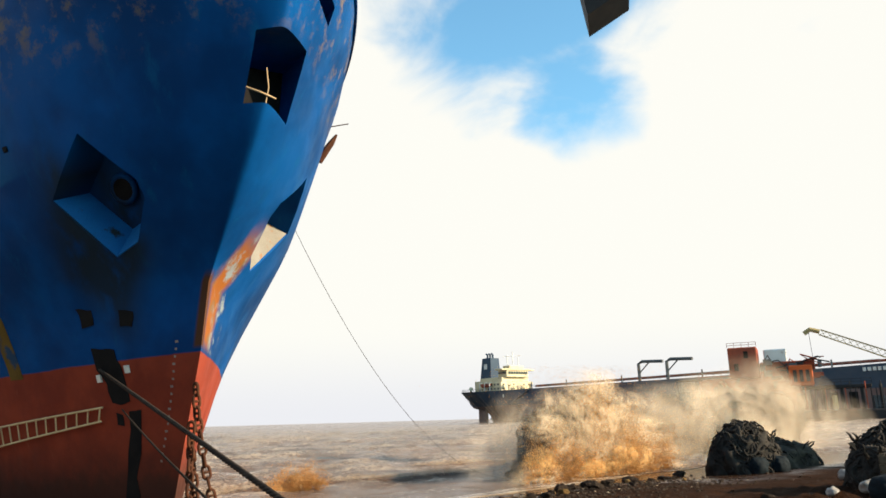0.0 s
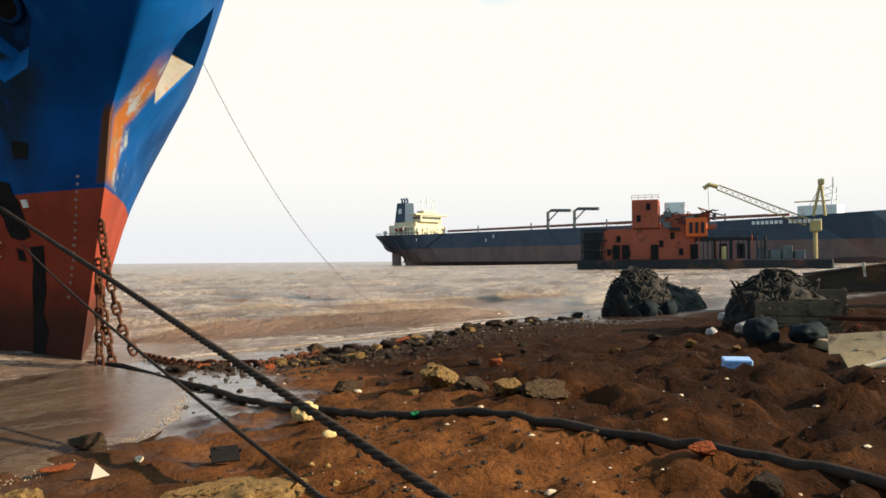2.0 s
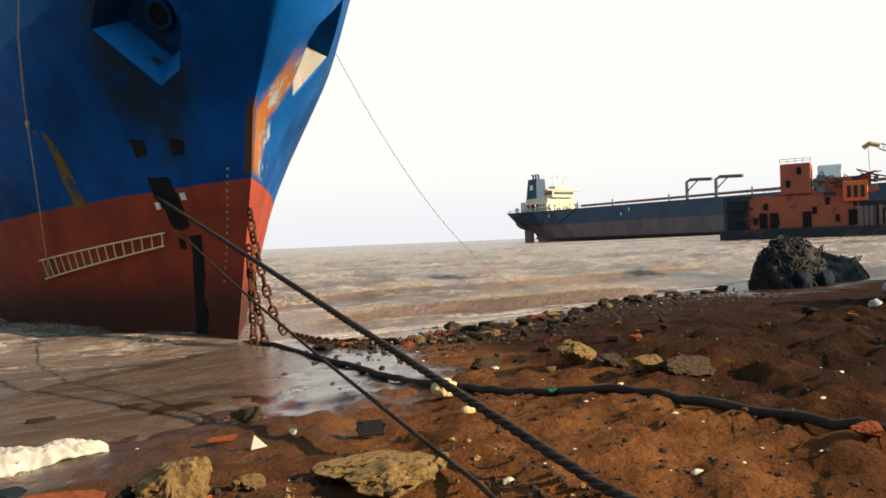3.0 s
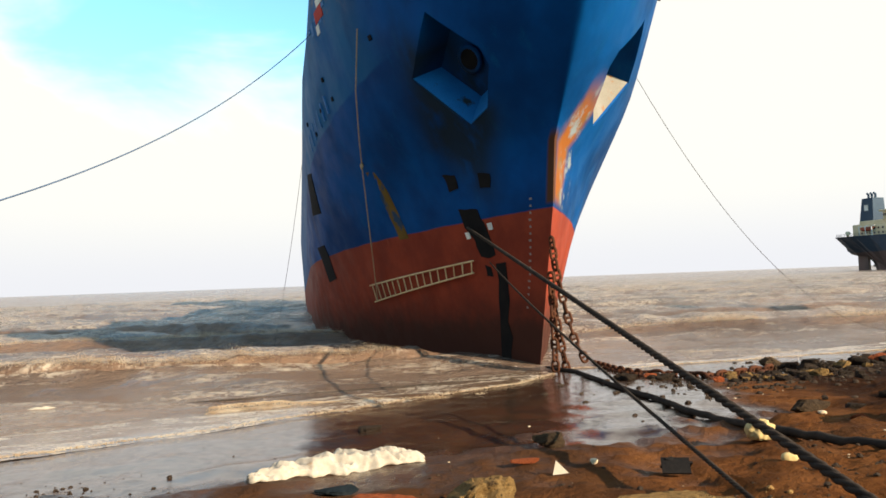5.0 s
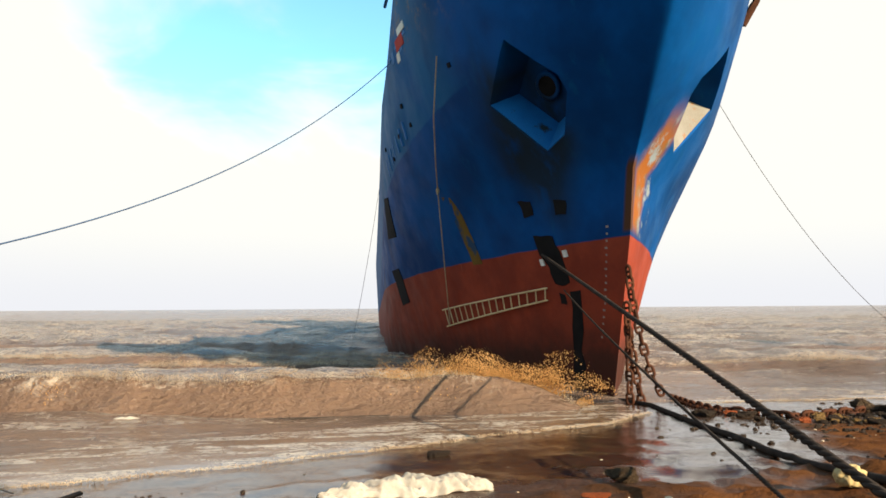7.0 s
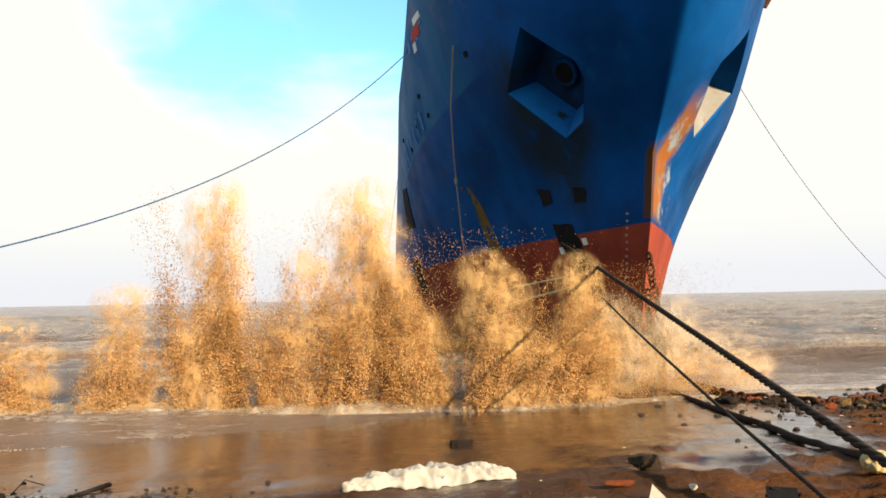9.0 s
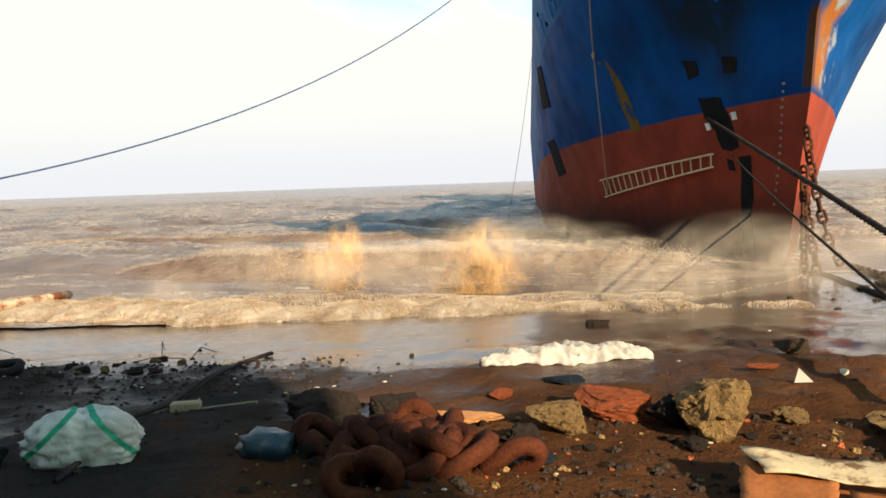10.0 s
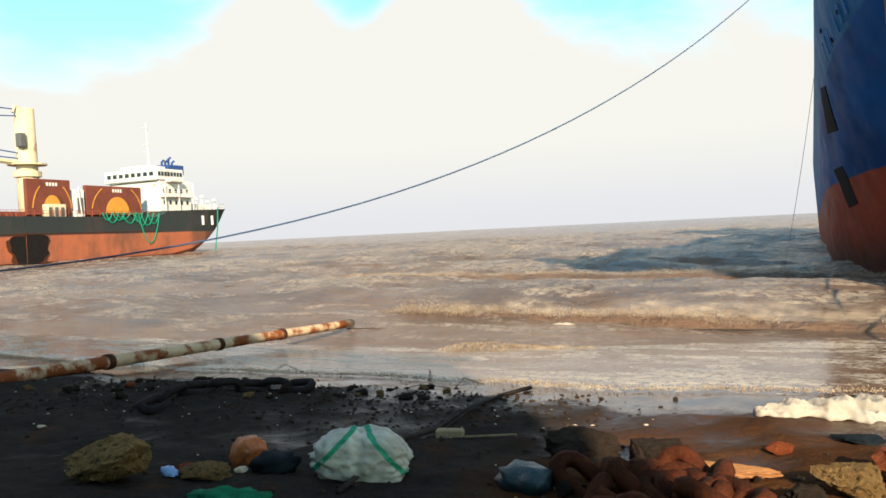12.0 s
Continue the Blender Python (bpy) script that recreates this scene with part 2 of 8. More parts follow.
def sand_mat():
    k = Nodes("wet_sand")
    x, y, z = k.xyz()
    patch = k.noise(0.30, 6.0, 0.6)
    dry = k.mix(k.step(k.noise(2.2, 7.0, 0.65), 0.36, 0.64), (0.088, 0.032, 0.0098), (0.145, 0.056, 0.0175))
    dry = k.mix(k.step(k.noise(45.0, 4.0, 0.7), 0.55, 0.75, (0.0, 0.5)), dry, (0.05, 0.03, 0.02))
    dry = k.mix(k.step(patch, 0.50, 0.68, (0.0, 0.75)), dry, (0.032, 0.019, 0.013))
    # shade among the clods on the right, put into the sand colour
    clod_shade = k.math("MULTIPLY", k.step(k.math("MULTIPLY_ADD", k.noise(0.5, 5.0), 3.0, k.math("MULTIPLY_ADD", y, -0.25, x)), 5.3, 6.1), k.step(k.noise(1.2, 6.0, 0.65), 0.24, 0.52, (0.35, 0.95)))
    dry = k.mix(clod_shade, dry, (0.024, 0.0095, 0.0040))
    damp = k.math("MULTIPLY", k.step(k.math("MULTIPLY_ADD", k.noise(0.8, 5.0), 1.4, k.math("MULTIPLY_ADD", y, -0.12, x)), 2.7, 1.7), k.step(k.noise(1.8, 6.0, 0.65), 0.25, 0.60, (0.9, 0.5)))
    dry = k.mix(damp, dry, (0.042, 0.020, 0.010))
    # deeper shade of the lumpy ground farther right, painted as dark sand
    right_shade = k.math("MULTIPLY", k.step(k.math("MULTIPLY_ADD", k.noise(0.45, 5.0), 3.0, k.math("MULTIPLY_ADD", y, -0.22, x)), 7.0, 8.6), k.step(k.noise(1.4, 6.0, 0.65), 0.24, 0.50, (0.95, 0.55)))
    dry = k.mix(right_shade, dry, (0.017, 0.0080, 0.0042))
    # dark gravel of the left bank, with some of its shade painted in
    clinker = k.math("MULTIPLY", k.step(k.math("MULTIPLY_ADD", k.noise(0.6, 5.0), 2.5, x), -0.6, -1.8), k.step(k.noise(1.6, 7.0, 0.65), 0.26, 0.46, (0.2, 0.95)))
    dry = k.mix(clinker, dry, (0.026, 0.022, 0.019))
    wetness = k.step(k.math("MULTIPLY_ADD", k.noise(0.55, 6.0, 0.62), 0.30, k.math("ADD", k.math("ADD", z, k.step(x, -0.8, -2.6, (0.0, -0.035))), k.step(x, 4.6, 7.0, (0.0, 0.26)))), -0.24, -0.10, (1.0, 0.0))
    mud = k.mix(k.step(k.noise(1.5, 6.0), 0.35, 0.65), (0.052, 0.026, 0.014), (0.030, 0.017, 0.011))
    k.link(k.mix(wetness, dry, mud), k.p.inputs["Base Color"])
    k.link(k.math("MULTIPLY_ADD", wetness, -0.72, k.step(k.noise(8.0, 5.0), 0.3, 0.7, (0.80, 0.96))), k.p.inputs["Roughness"])
    k.link(k.math("MULTIPLY_ADD", wetness, 0.40, 0.03), k.p.inputs["Specular IOR Level"])
    h = k.math("ADD", k.math("MULTIPLY", k.noise(7.0, 5.0, 0.6), 1.0), k.math("MULTIPLY", k.noise(55.0, 4.0, 0.7), 0.22))
    h = k.math("MULTIPLY", h, k.math("MULTIPLY_ADD", wetness, -0.96, 1.0))
    k.bump(h, 1.0, 0.08)
    return k.m


def sea_mat(name, foam_lo, foam_hi, tint=1.0, warm=1.0):
    k = Nodes(name)
    x, y, z = k.xyz()
    base = k.mix(k.step(k.noise(0.10, 5.0, 0.6), 0.35, 0.65), (0.185 * tint, 0.124 * tint * warm, 0.088 * tint * warm ** 2), (0.105 * tint, 0.072 * tint * warm, 0.054 * tint * warm ** 2))
    streak = k.noise(0.55, 9.0, 0.68, stretch=(0.5, 1.3, 1.0), dist=0.6)
    lift = k.math("MULTIPLY_ADD", k.math("SUBTRACT", z, SEA), 0.26, streak)
    foam = k.step(lift, foam_lo, foam_hi)
    lace = k.step(k.noise(3.2, 7.0, 0.7, dist=0.8), 0.42, 0.62)
    foam = k.math("MULTIPLY", foam, lace)
    k.link(k.mix(foam, base, (0.50, 0.42, 0.33)), k.p.inputs["Base Color"])
    k.link(k.math("MULTIPLY_ADD", foam, 0.55, k.step(k.noise(1.2, 4.0), 0.3, 0.7, (0.10, 0.26))), k.p.inputs["Roughness"])
    k.p.inputs["IOR"].default_value = 1.33
    h = k.math("ADD", k.noise(0.9, 6.0, 0.62, stretch=(0.6, 1.4, 1.0)), k.math("MULTIPLY", k.noise(6.0, 6.0, 0.65, stretch=(0.7, 1.3, 1.0)), 0.34))
    k.bump(h, 1.0, 0.55)
    return k.m


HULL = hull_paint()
SAND = sand_mat()
WATER = sea_mat("muddy_sea", 0.52, 0.68)


def spray_mat(name, a, b, scale):
    """Drops lit through as well as from without."""
    k = Nodes(name)
    col = k.mix(k.step(k.noise(scale, 5.0), 0.35, 0.65), a, b)
    d, t, m = k.n.new("ShaderNodeBsdfDiffuse"), k.n.new("ShaderNodeBsdfTranslucent"), k.n.new("ShaderNodeMixShader")
    k.link(col, d.inputs["Color"])
    k.link(col, t.inputs["Color"])
    m.inputs[0].default_value = 0.45
    k.l.new(d.outputs[0], m.inputs[1])
    k.l.new(t.outputs[0], m.inputs[2])
    k.l.new(m.outputs[0], k.n["Material Output"].inputs["Surface"])
    return k.m


def puff_mat(name, tint, dense=0.92, tear=(0.36, 0.66), detail=7.0):
    """Thin mist: torn by noise, thinning out to the rim of each puff."""
    k = Nodes(name)
    x, y, z = k.xyz()
    rr = k.math("ADD", k.math("MULTIPLY", x, x), k.math("MULTIPLY", z, z))
    info = k.n.new("ShaderNodeObjectInfo")
    mv = k.n.new("ShaderNodeVectorMath")
    mv.operation = "ADD"
    k.l.new(k.co.outputs["Object"], mv.inputs[0])
    k.l.new(k.math("MULTIPLY", info.outputs["Random"], 37.0), mv.inputs[1])
    torn = k.step(k.math("ADD", k.math("MULTIPLY", k.noise(1.7, detail, 0.6, vec=mv.outputs[0], dist=0.4), 0.55), k.math("MULTIPLY", k.noise(2.2, detail, 0.62, vec=mv.outputs[0], stretch=(2.4, 1.0, 0.7), dist=0.6), 0.45)), *tear)
    a = k.math("MULTIPLY", k.math("MULTIPLY", k.step(rr, 0.98, 0.02), torn), dense)
    d, t, m = k.n.new("ShaderNodeBsdfDiffuse"), k.n.new("ShaderNodeBsdfTranslucent"), k.n.new("ShaderNodeMixShader")
    for q in (d, t):
        q.inputs["Color"].default_value = tint + (1,)
    m.inputs[0].default_value = 0.4
    k.l.new(d.outputs[0], m.inputs[1])
    k.l.new(t.outputs[0], m.inputs[2])
    clear, mm = k.n.new("ShaderNodeBsdfTransparent"), k.n.new("ShaderNodeMixShader")
    k.link(a, mm.inputs[0])
    k.l.new(clear.outputs[0], mm.inputs[1])
    k.l.new(m.outputs[0], mm.inputs[2])
    k.l.new(mm.outputs[0], k.n["Material Output"].inputs["Surface"])
    return k.m


VEIL = puff_mat("brown_mist", (0.70, 0.43, 0.18), 0.85)
THIN_VEIL = puff_mat("thin_mist", (0.80, 0.66, 0.50), 0.36)
PALE_VEIL = puff_mat("pale_mist", (0.74, 0.58, 0.40), 0.62)
HAZE = puff_mat("blown_haze", (0.74, 0.62, 0.48), 0.46, (0.18, 0.86), 3.0)
FOAM = spray_mat("churned_foam", (0.80, 0.68, 0.52), (0.56, 0.41, 0.26), 2.6)
SPRAY = spray_mat("brown_spray", (0.80, 0.50, 0.21), (0.50, 0.26, 0.085), 1.1)
STEEL_DARK = surf("black_hull_steel", (0.016, 0.018, 0.022), (0.032, 0.029, 0.029), 0.08, 0.6, 0.1, fine=1.5, stain=(0.10, 0.045, 0.03), stain_scale=0.15, amount=0.35)


# ---- helpers for meshes ----
def mesh_of(bm, name, material, smooth=False):
    me = bpy.data.meshes.new(name)
    bm.normal_update()
    bm.to_mesh(me)
    bm.free()
    for m in (material if isinstance(material, (list, tuple)) else (material,)):
        me.materials.append(m)
    if smooth:
        me.shade_smooth()
    return me


def part(name, bm, material, parent=None, label="", smooth=False):
    ob = new(name, mesh_of(bm, name, material, smooth) if not isinstance(bm, bpy.types.Mesh) else bm)
    if parent:
        ob.parent = parent
    if label:
        tagged(ob, label)
    return ob


def thing(name, label, category, m=None, group="", kind=""):
    ob = tagged(new(name), label, category, group, kind)
    if m is not None:
        ob.matrix_basis = m
    return ob


def solo(name, bm, material, label, category, m=None, group="", kind="", smooth=False):
    ob = tagged(part(name, bm, material, None, "", smooth), label, category, group, kind)
    if m is not None:
        ob.matrix_basis = m
    return ob


def box(bm, x0, y0, z0, x1, y1, z1, bevel=0.0, m=None):
    r = bmesh.ops.create_cube(bm, size=1)
    vs = r["verts"]
    bmesh.ops.scale(bm, vec=(x1 - x0, y1 - y0, z1 - z0), verts=vs)
    bmesh.ops.translate(bm, vec=((x0 + x1) / 2, (y0 + y1) / 2, (z0 + z1) / 2), verts=vs)
    if bevel:
        es = list({e for v in vs for e in v.link_edges})
        r = bmesh.ops.bevel(bm, geom=es, offset=bevel, segments=1, affect="EDGES")
        vs = list({v for f in r["faces"] for v in f.verts} | {v for v in vs if v.is_valid})
    if m is not None:
        bmesh.ops.transform(bm, matrix=m, verts=vs)
    return bm


def tube(bm, pts, radius, sides=8, closed=False, twist=0.0):
    """A round bar along points; radius may be one number or one for each point."""
    pts = [Vector(p) for p in pts]
    count = len(pts)
    rad = radius if isinstance(radius, (list, tuple)) else [radius] * count
    rings = []
    up = None
    for i, p in enumerate(pts):
        a, b = pts[(i - 1) % count if closed else max(i - 1, 0)], pts[(i + 1) % count if closed else min(i + 1, count - 1)]
        d = (b - a).normalized()
        if up is None:
            up = d.orthogonal().normalized()
        up = (up - d * up.dot(d)).normalized()
        side = d.cross(up)
        rings.append([bm.verts.new(p + rad[i] * (math.cos(q) * up + math.sin(q) * side)) for q in [2 * math.pi * j / sides + twist * i for j in range(sides)]])
    for i in range(count if closed else count - 1):
        r0, r1 = rings[i], rings[(i + 1) % count]
        for j in range(sides):
            bm.faces.new((r0[j], r0[(j + 1) % sides], r1[(j + 1) % sides], r1[j]))
    if not closed:
        bm.faces.new(rings[0][::-1])
        bm.faces.new(rings[-1])
    return bm


def bar(a, b, r, sides=6):
    return tube(bmesh.new(), [a, b], r, sides)


def lerp(x, xs, ys):
    return float(np.interp(x, xs, ys))


# ---- the beach and the sea ----
def shore(x):
    return np.interp(x, (-60, -20, -8, -2, 5, 15, 27, 60, 200), (10, 12, 13.5, 16.5, 20.5, 22.5, 25, 28, 60))


def ground_z(x, y):
    """Height of the beach without its small relief."""
    u = max(y, 0.0) / float(shore(x))
    return max(-0.95 * u ** 1.3, -4.0)


def relief(x, y):
    v = Vector((x, y, 0))
    wet = lerp(ground_z(x, y), (-0.55, -0.25), (0.15, 1.0))
    right = lerp(x, (1.0, 4.0), (0.45, 1.0))
    r = 0.09 * noise.noise(v * 0.45) + 0.05 * noise.noise(v * 1.3 + Vector((7, 3, 1)))
    r += right * (0.10 * noise.noise(v * 2.6) + 0.065 * noise.noise(v * 5.2) + 0.020 * noise.noise(v * 11))
    clods = lerp(x - 0.25 * y, (3.2, 5.0), (0, 1)) * lerp(y, (2.0, 3.2, 12, 16), (0.2, 1, 1, 0.3))
    r += clods * lerp(x, (5.5, 8.0), (1.0, 1.7)) * (0.13 * noise.noise(Vector((x * 0.7, y * 1.3, 5))) + 0.15 * abs(noise.noise(v * 1.9 + Vector((3, 3, 3)))) + 0.09 * abs(noise.noise(v * 4.5)))
    furrow = lerp(x, (4.6, 5.8, 13, 16), (0, 1, 1, 0)) * lerp(y, (1.0, 2.2, 7.5, 10), (0, 1, 1, 0))
    if furrow > 0:
        r += furrow * (0.17 * (0.35 - abs(noise.noise(Vector((x * 0.45 + y * 0.3, y * 1.15 - x * 0.25, 21))))) + 0.06 * noise.noise(Vector((x * 1.8, y * 3.6, 4))))
    # raised, rubble-strewn bank on the right hand
    bank = math.exp(-((x - 9 - (y - 9) * 0.9) / 3.5) ** 2) * lerp(y, (2, 6, 17, 21), (0, 0.16, 0.18, 0)) if x > 3 else 0.0
    if x < -3:
        bank += 0.13 * math.exp(-((y - 6.6 - 0.16 * (x + 6)) / 1.15) ** 2) * lerp(x, (-5.2, -3.4), (1, 0)) * (1 + 0.5 * noise.noise(v * 1.1))
    return r * wet + bank


def height(x, y):
    return ground_z(x, y) + relief(x, y)


def axis(lo, hi, near, far):
    """Steps that widen away from the origin."""
    out, v, d = [0.0], 0.0, near
    while v < hi:
        v += d
        d = min(far, d * 1.014)
        out.append(v)
    v, d = 0.0, near
    while v > lo:
        v -= d
        d = min(far, d * 1.014)
        out.insert(0, v)
    return out


def grid(xs, ys, fz):
    vs = [(x, y, fz(x, y)) for y in ys for x in xs]
    w = len(xs)
    fs = [(j * w + i, j * w + i + 1, (j + 1) * w + i + 1, (j + 1) * w + i) for j in range(len(ys) - 1) for i in range(w - 1)]
    me = bpy.data.meshes.new("grid")
    me.from_pydata(vs, [], fs)
    me.shade_smooth()
    return me


def make_beach():
    xs = axis(-14, 28, 0.08, 0.22)
    xs = [-400, -200, -100, -60, -40, -28, -20] + xs + [32, 40, 52, 70, 100, 150, 220, 400]
    ys = [-400, -150, -60, -30, -16, -9, -5, -2.5, -1] + [v for v in axis(-0.01, 27, 0.08, 0.22) if v >= 0] + [30, 36, 45]
    me = grid(xs, ys, height)
    me.materials.append(SAND)
    ob = tagged(new("ground", me), "reddish-brown wet sand beach with footprints and mud", "beach", kind="structure")
    return ob


def wave_z(x, y):
    """Choppy water; the swell runs towards the shore."""
    d = y - float(shore(x))
    fade = lerp(d, (-6, 2, 12, 140, 400), (0.0, 0.25, 0.9, 1.2, 0.0))
    v = Vector((x * 0.42, y, 0))
    z = 0.20 * math.sin(0.55 * y + 0.08 * x + 3.0 * noise.noise(v * 0.06))
    z += 0.36 * (1 - 2.6 * abs(noise.noise(v * 0.17 + Vector((2, 7, 4))))) + 0.24 * noise.noise(v * 0.42 + Vector((4, 9, 2)))
    z += 0.17 * (1 - 2.4 * abs(noise.noise(v * 0.75 + Vector((1, 5, 8))))) + 0.07 * (1 - 2 * abs(noise.noise(v * 1.9)))
    z -= 0.10
    return SEA + 0.02 + z * fade


def make_sea():
    xs = axis(-60, 80, 0.22, 1.2)
    xs = [-4000, -1500, -700, -350, -200, -130, -90] + xs + [100, 140, 210, 360, 700, 1500, 4000]
    ys = [6.0]
    d = 0.28
    while ys[-1] < 150:
        ys.append(ys[-1] + d)
        d *= 1.015
    ys += [170, 200, 250, 320, 450, 700, 1200, 2200, 4500]
    me = grid(xs, ys, wave_z)
    me.materials.append(WATER)
    tagged(new("water", me), "choppy muddy brown sea with pale foam streaks", "sea", kind="structure")


make_beach()
make_sea()

# ---- the beached ship ----
SHIP = pose(4.6, 21.0, SEA, -2.3, 0, 6)
RAKE_Z = (-3, 0, 4.43, 6.15, 9.55, 11.1, 12.7, 14.6)
RAKE_K = (-1.2, 0.0, 1.85, 2.25, 5.45, 6.4, 7.2, 8.0)


def hull_half(s, z):
    """Half breadth of the hull at s metres abaft the foot of the stem and z above it."""
    k = lerp(z, RAKE_Z, RAKE_K)
    full = lerp(z, (-3, 0, 4.4, 9, 12.7), (5.4, 5.85, 6.1, 6.35, 6.45))
    run = lerp(z, (-3, 0, 4.4, 9, 12.7), (26, 25, 24, 17.5, 16))
    power = lerp(z, (0, 4.4, 6.2, 7.8, 9.3, 12.7), (1.75, 2.25, 2.55, 2.42, 2.25, 2.3))
    x = min(max((s + k) / run, 0.0), 1.0)
    b = full * (1 - (1 - x) ** power) + lerp(z, (5.9, 8.2), (0.0, 1.35)) * math.sqrt(x) * (1 - x) ** 3
    b += lerp(z, (11.7, 13.4), (0.0, 1.0)) * math.sqrt(x) * (1 - x) ** 3
    if s > 62:
        b *= max(0.0, 1 - ((s - 62) / 22) ** 2.4 * lerp(z, (0, 10), (0.95, 0.35)))
    return b


def hull_top(s):
    return lerp(s, (-9, 5.4, 5.7, 6.3, 18, 60, 84), (14.5, 13.8, 12.3, 11.5, 10.4, 10.0, 10.6))


def hull_bmesh():
    bm = bmesh.new()
    cuts = [0.0, 0.0007, 0.0022, 0.005, 0.010, 0.018, 0.03, 0.055, 0.09, 0.13, 0.18, 0.24, 0.31, 0.39, 0.48, 0.58, 0.69, 0.8, 0.9, 1.0]
    tail = [22, 28, 36, 46, 56, 62, 66, 70, 74, 78, 81, 84]
    levels = 30
    rows = []
    for side in (-1, 1):
        cols = []
        for c in range(len(cuts) + len(tail)):
            col = []
            for j in range(levels + 1):
                u = j / levels
                if c < len(cuts):
                    z = -3 + u * 17.4
                    for _ in range(4):
                        k = lerp(z, RAKE_Z, RAKE_K)
                        s = -k + cuts[c] * (20 + k)
                        z = -3 + u * (hull_top(s) + 3)
                else:
                    s = tail[c - len(cuts)]
                    z = -3 + u * (hull_top(s) + 3)
                b = hull_half(s, z) if c else 0.0
                col.append((side * b, s, z))
            cols.append(col)
        rows.append(cols)
    L, R = [[[bm.verts.new(p) if not (side and c == 0) else None for p in col] for c, col in enumerate(cols)] for side, cols in enumerate(rows)]
    R[0] = L[0]
    for V, flip in ((L, True), (R, False)):
        for c in range(len(V) - 1):
            for j in range(levels):
                q = [V[c][j], V[c + 1][j], V[c + 1][j + 1], V[c][j + 1]]
                bm.faces.new(q[::-1] if flip else q)
    for c in range(len(L) - 1):
        for j, up in ((levels, True), (0, False)):
            q = [L[c][j], R[c][j], R[c + 1][j], L[c + 1][j]] if c else [L[0][j], R[1][j], L[1][j]]
            bm.faces.new(q if up else q[::-1])
    for j in range(levels):
        bm.faces.new([L[-1][j], R[-1][j], R[-1][j + 1], L[-1][j + 1]][::-1])
    bmesh.ops.recalc_face_normals(bm, faces=bm.faces)
    return bm


def carve(bm, cutters, materials):
    """The mesh with the cutters taken out of it."""
    body = new("hull_raw", mesh_of(bm, "hull_raw", materials))
    made = [body]
    for c in cutters:
        ob = new("cutter", mesh_of(c, "cutter", materials))
        made.append(ob)
        mod = body.modifiers.new("cut", "BOOLEAN")
        mod.operation, mod.solver, mod.object = "DIFFERENCE", "EXACT", ob
    dg = bpy.context.evaluated_depsgraph_get()
    me = bpy.data.meshes.new_from_object(body.evaluated_get(dg))
    for ob in made:
        bpy.data.objects.remove(ob, do_unlink=True)
    return me


ship = thing("cargo_ship", "beached blue cargo ship with red bottom, bow on the mud", "ship", SHIP)


def make_ship():
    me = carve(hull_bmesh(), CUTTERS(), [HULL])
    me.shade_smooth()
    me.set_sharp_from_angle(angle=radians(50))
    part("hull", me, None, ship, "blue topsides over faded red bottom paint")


# black of burns, and of plates that imitate the shade inside hollows
BLACK = surf("burnt_and_shade_black", (0.006, 0.006, 0.007), (0.016, 0.014, 0.013), 2.0, 0.8, 0.3)
WHITE = surf("chalky_white_paint", (0.72, 0.70, 0.64), (0.55, 0.52, 0.46), 1.0, 0.6, 0.1)
RUST = surf("rusty_iron", (0.085, 0.032, 0.016), (0.035, 0.016, 0.011), 6.0, 0.85, 0.5, fine=60)
ROPE = surf("tarred_rope", (0.050, 0.038, 0.030), (0.022, 0.018, 0.016), 5.0, 0.9, 0.5, fine=90)
HEMP = surf("pale_hemp", (0.42, 0.30, 0.18), (0.28, 0.19, 0.11), 6.0, 0.9, 0.4)
LADDER = surf("sunlit_aluminium_bamboo", (0.62, 0.47, 0.26), (0.50, 0.36, 0.18), 3.0, 0.6, 0.2)
OCHRE = surf("ochre_drain_stain", (0.16, 0.095, 0.018), (0.09, 0.055, 0.014), 1.2, 0.7, 0.2, stain=(0.02, 0.05, 0.10), stain_scale=0.9, amount=0.55)
PALE_BLUE = surf("pale_blue_letter_paint", (0.06, 0.17, 0.36), (0.04, 0.13, 0.31), 1.0, 0.6, 0.1)
MARK = surf("worn_white_mark", (0.30, 0.24, 0.20), (0.20, 0.14, 0.12), 3.0, 0.8, 0.1)
FLAG_RED = surf("red_emblem_paint", (0.42, 0.03, 0.02), (0.35, 0.03, 0.02), 1.0, 0.6, 0.1)


def hull_point(side, s, z, off=0.0):
    """A place on the shell plating, off metres outside it."""
    b = hull_half(s, z)
    e = 0.05
    ds, dz = (hull_half(s + e, z) - hull_half(s - e, z)) / (2 * e), (hull_half(s, z + e) - hull_half(s, z - e)) / (2 * e)
    n = Vector((1.0, -ds, -dz)).normalized()
    p = Vector((b, s, z)) + n * off
    return Vector((side * p.x, p.y, p.z))


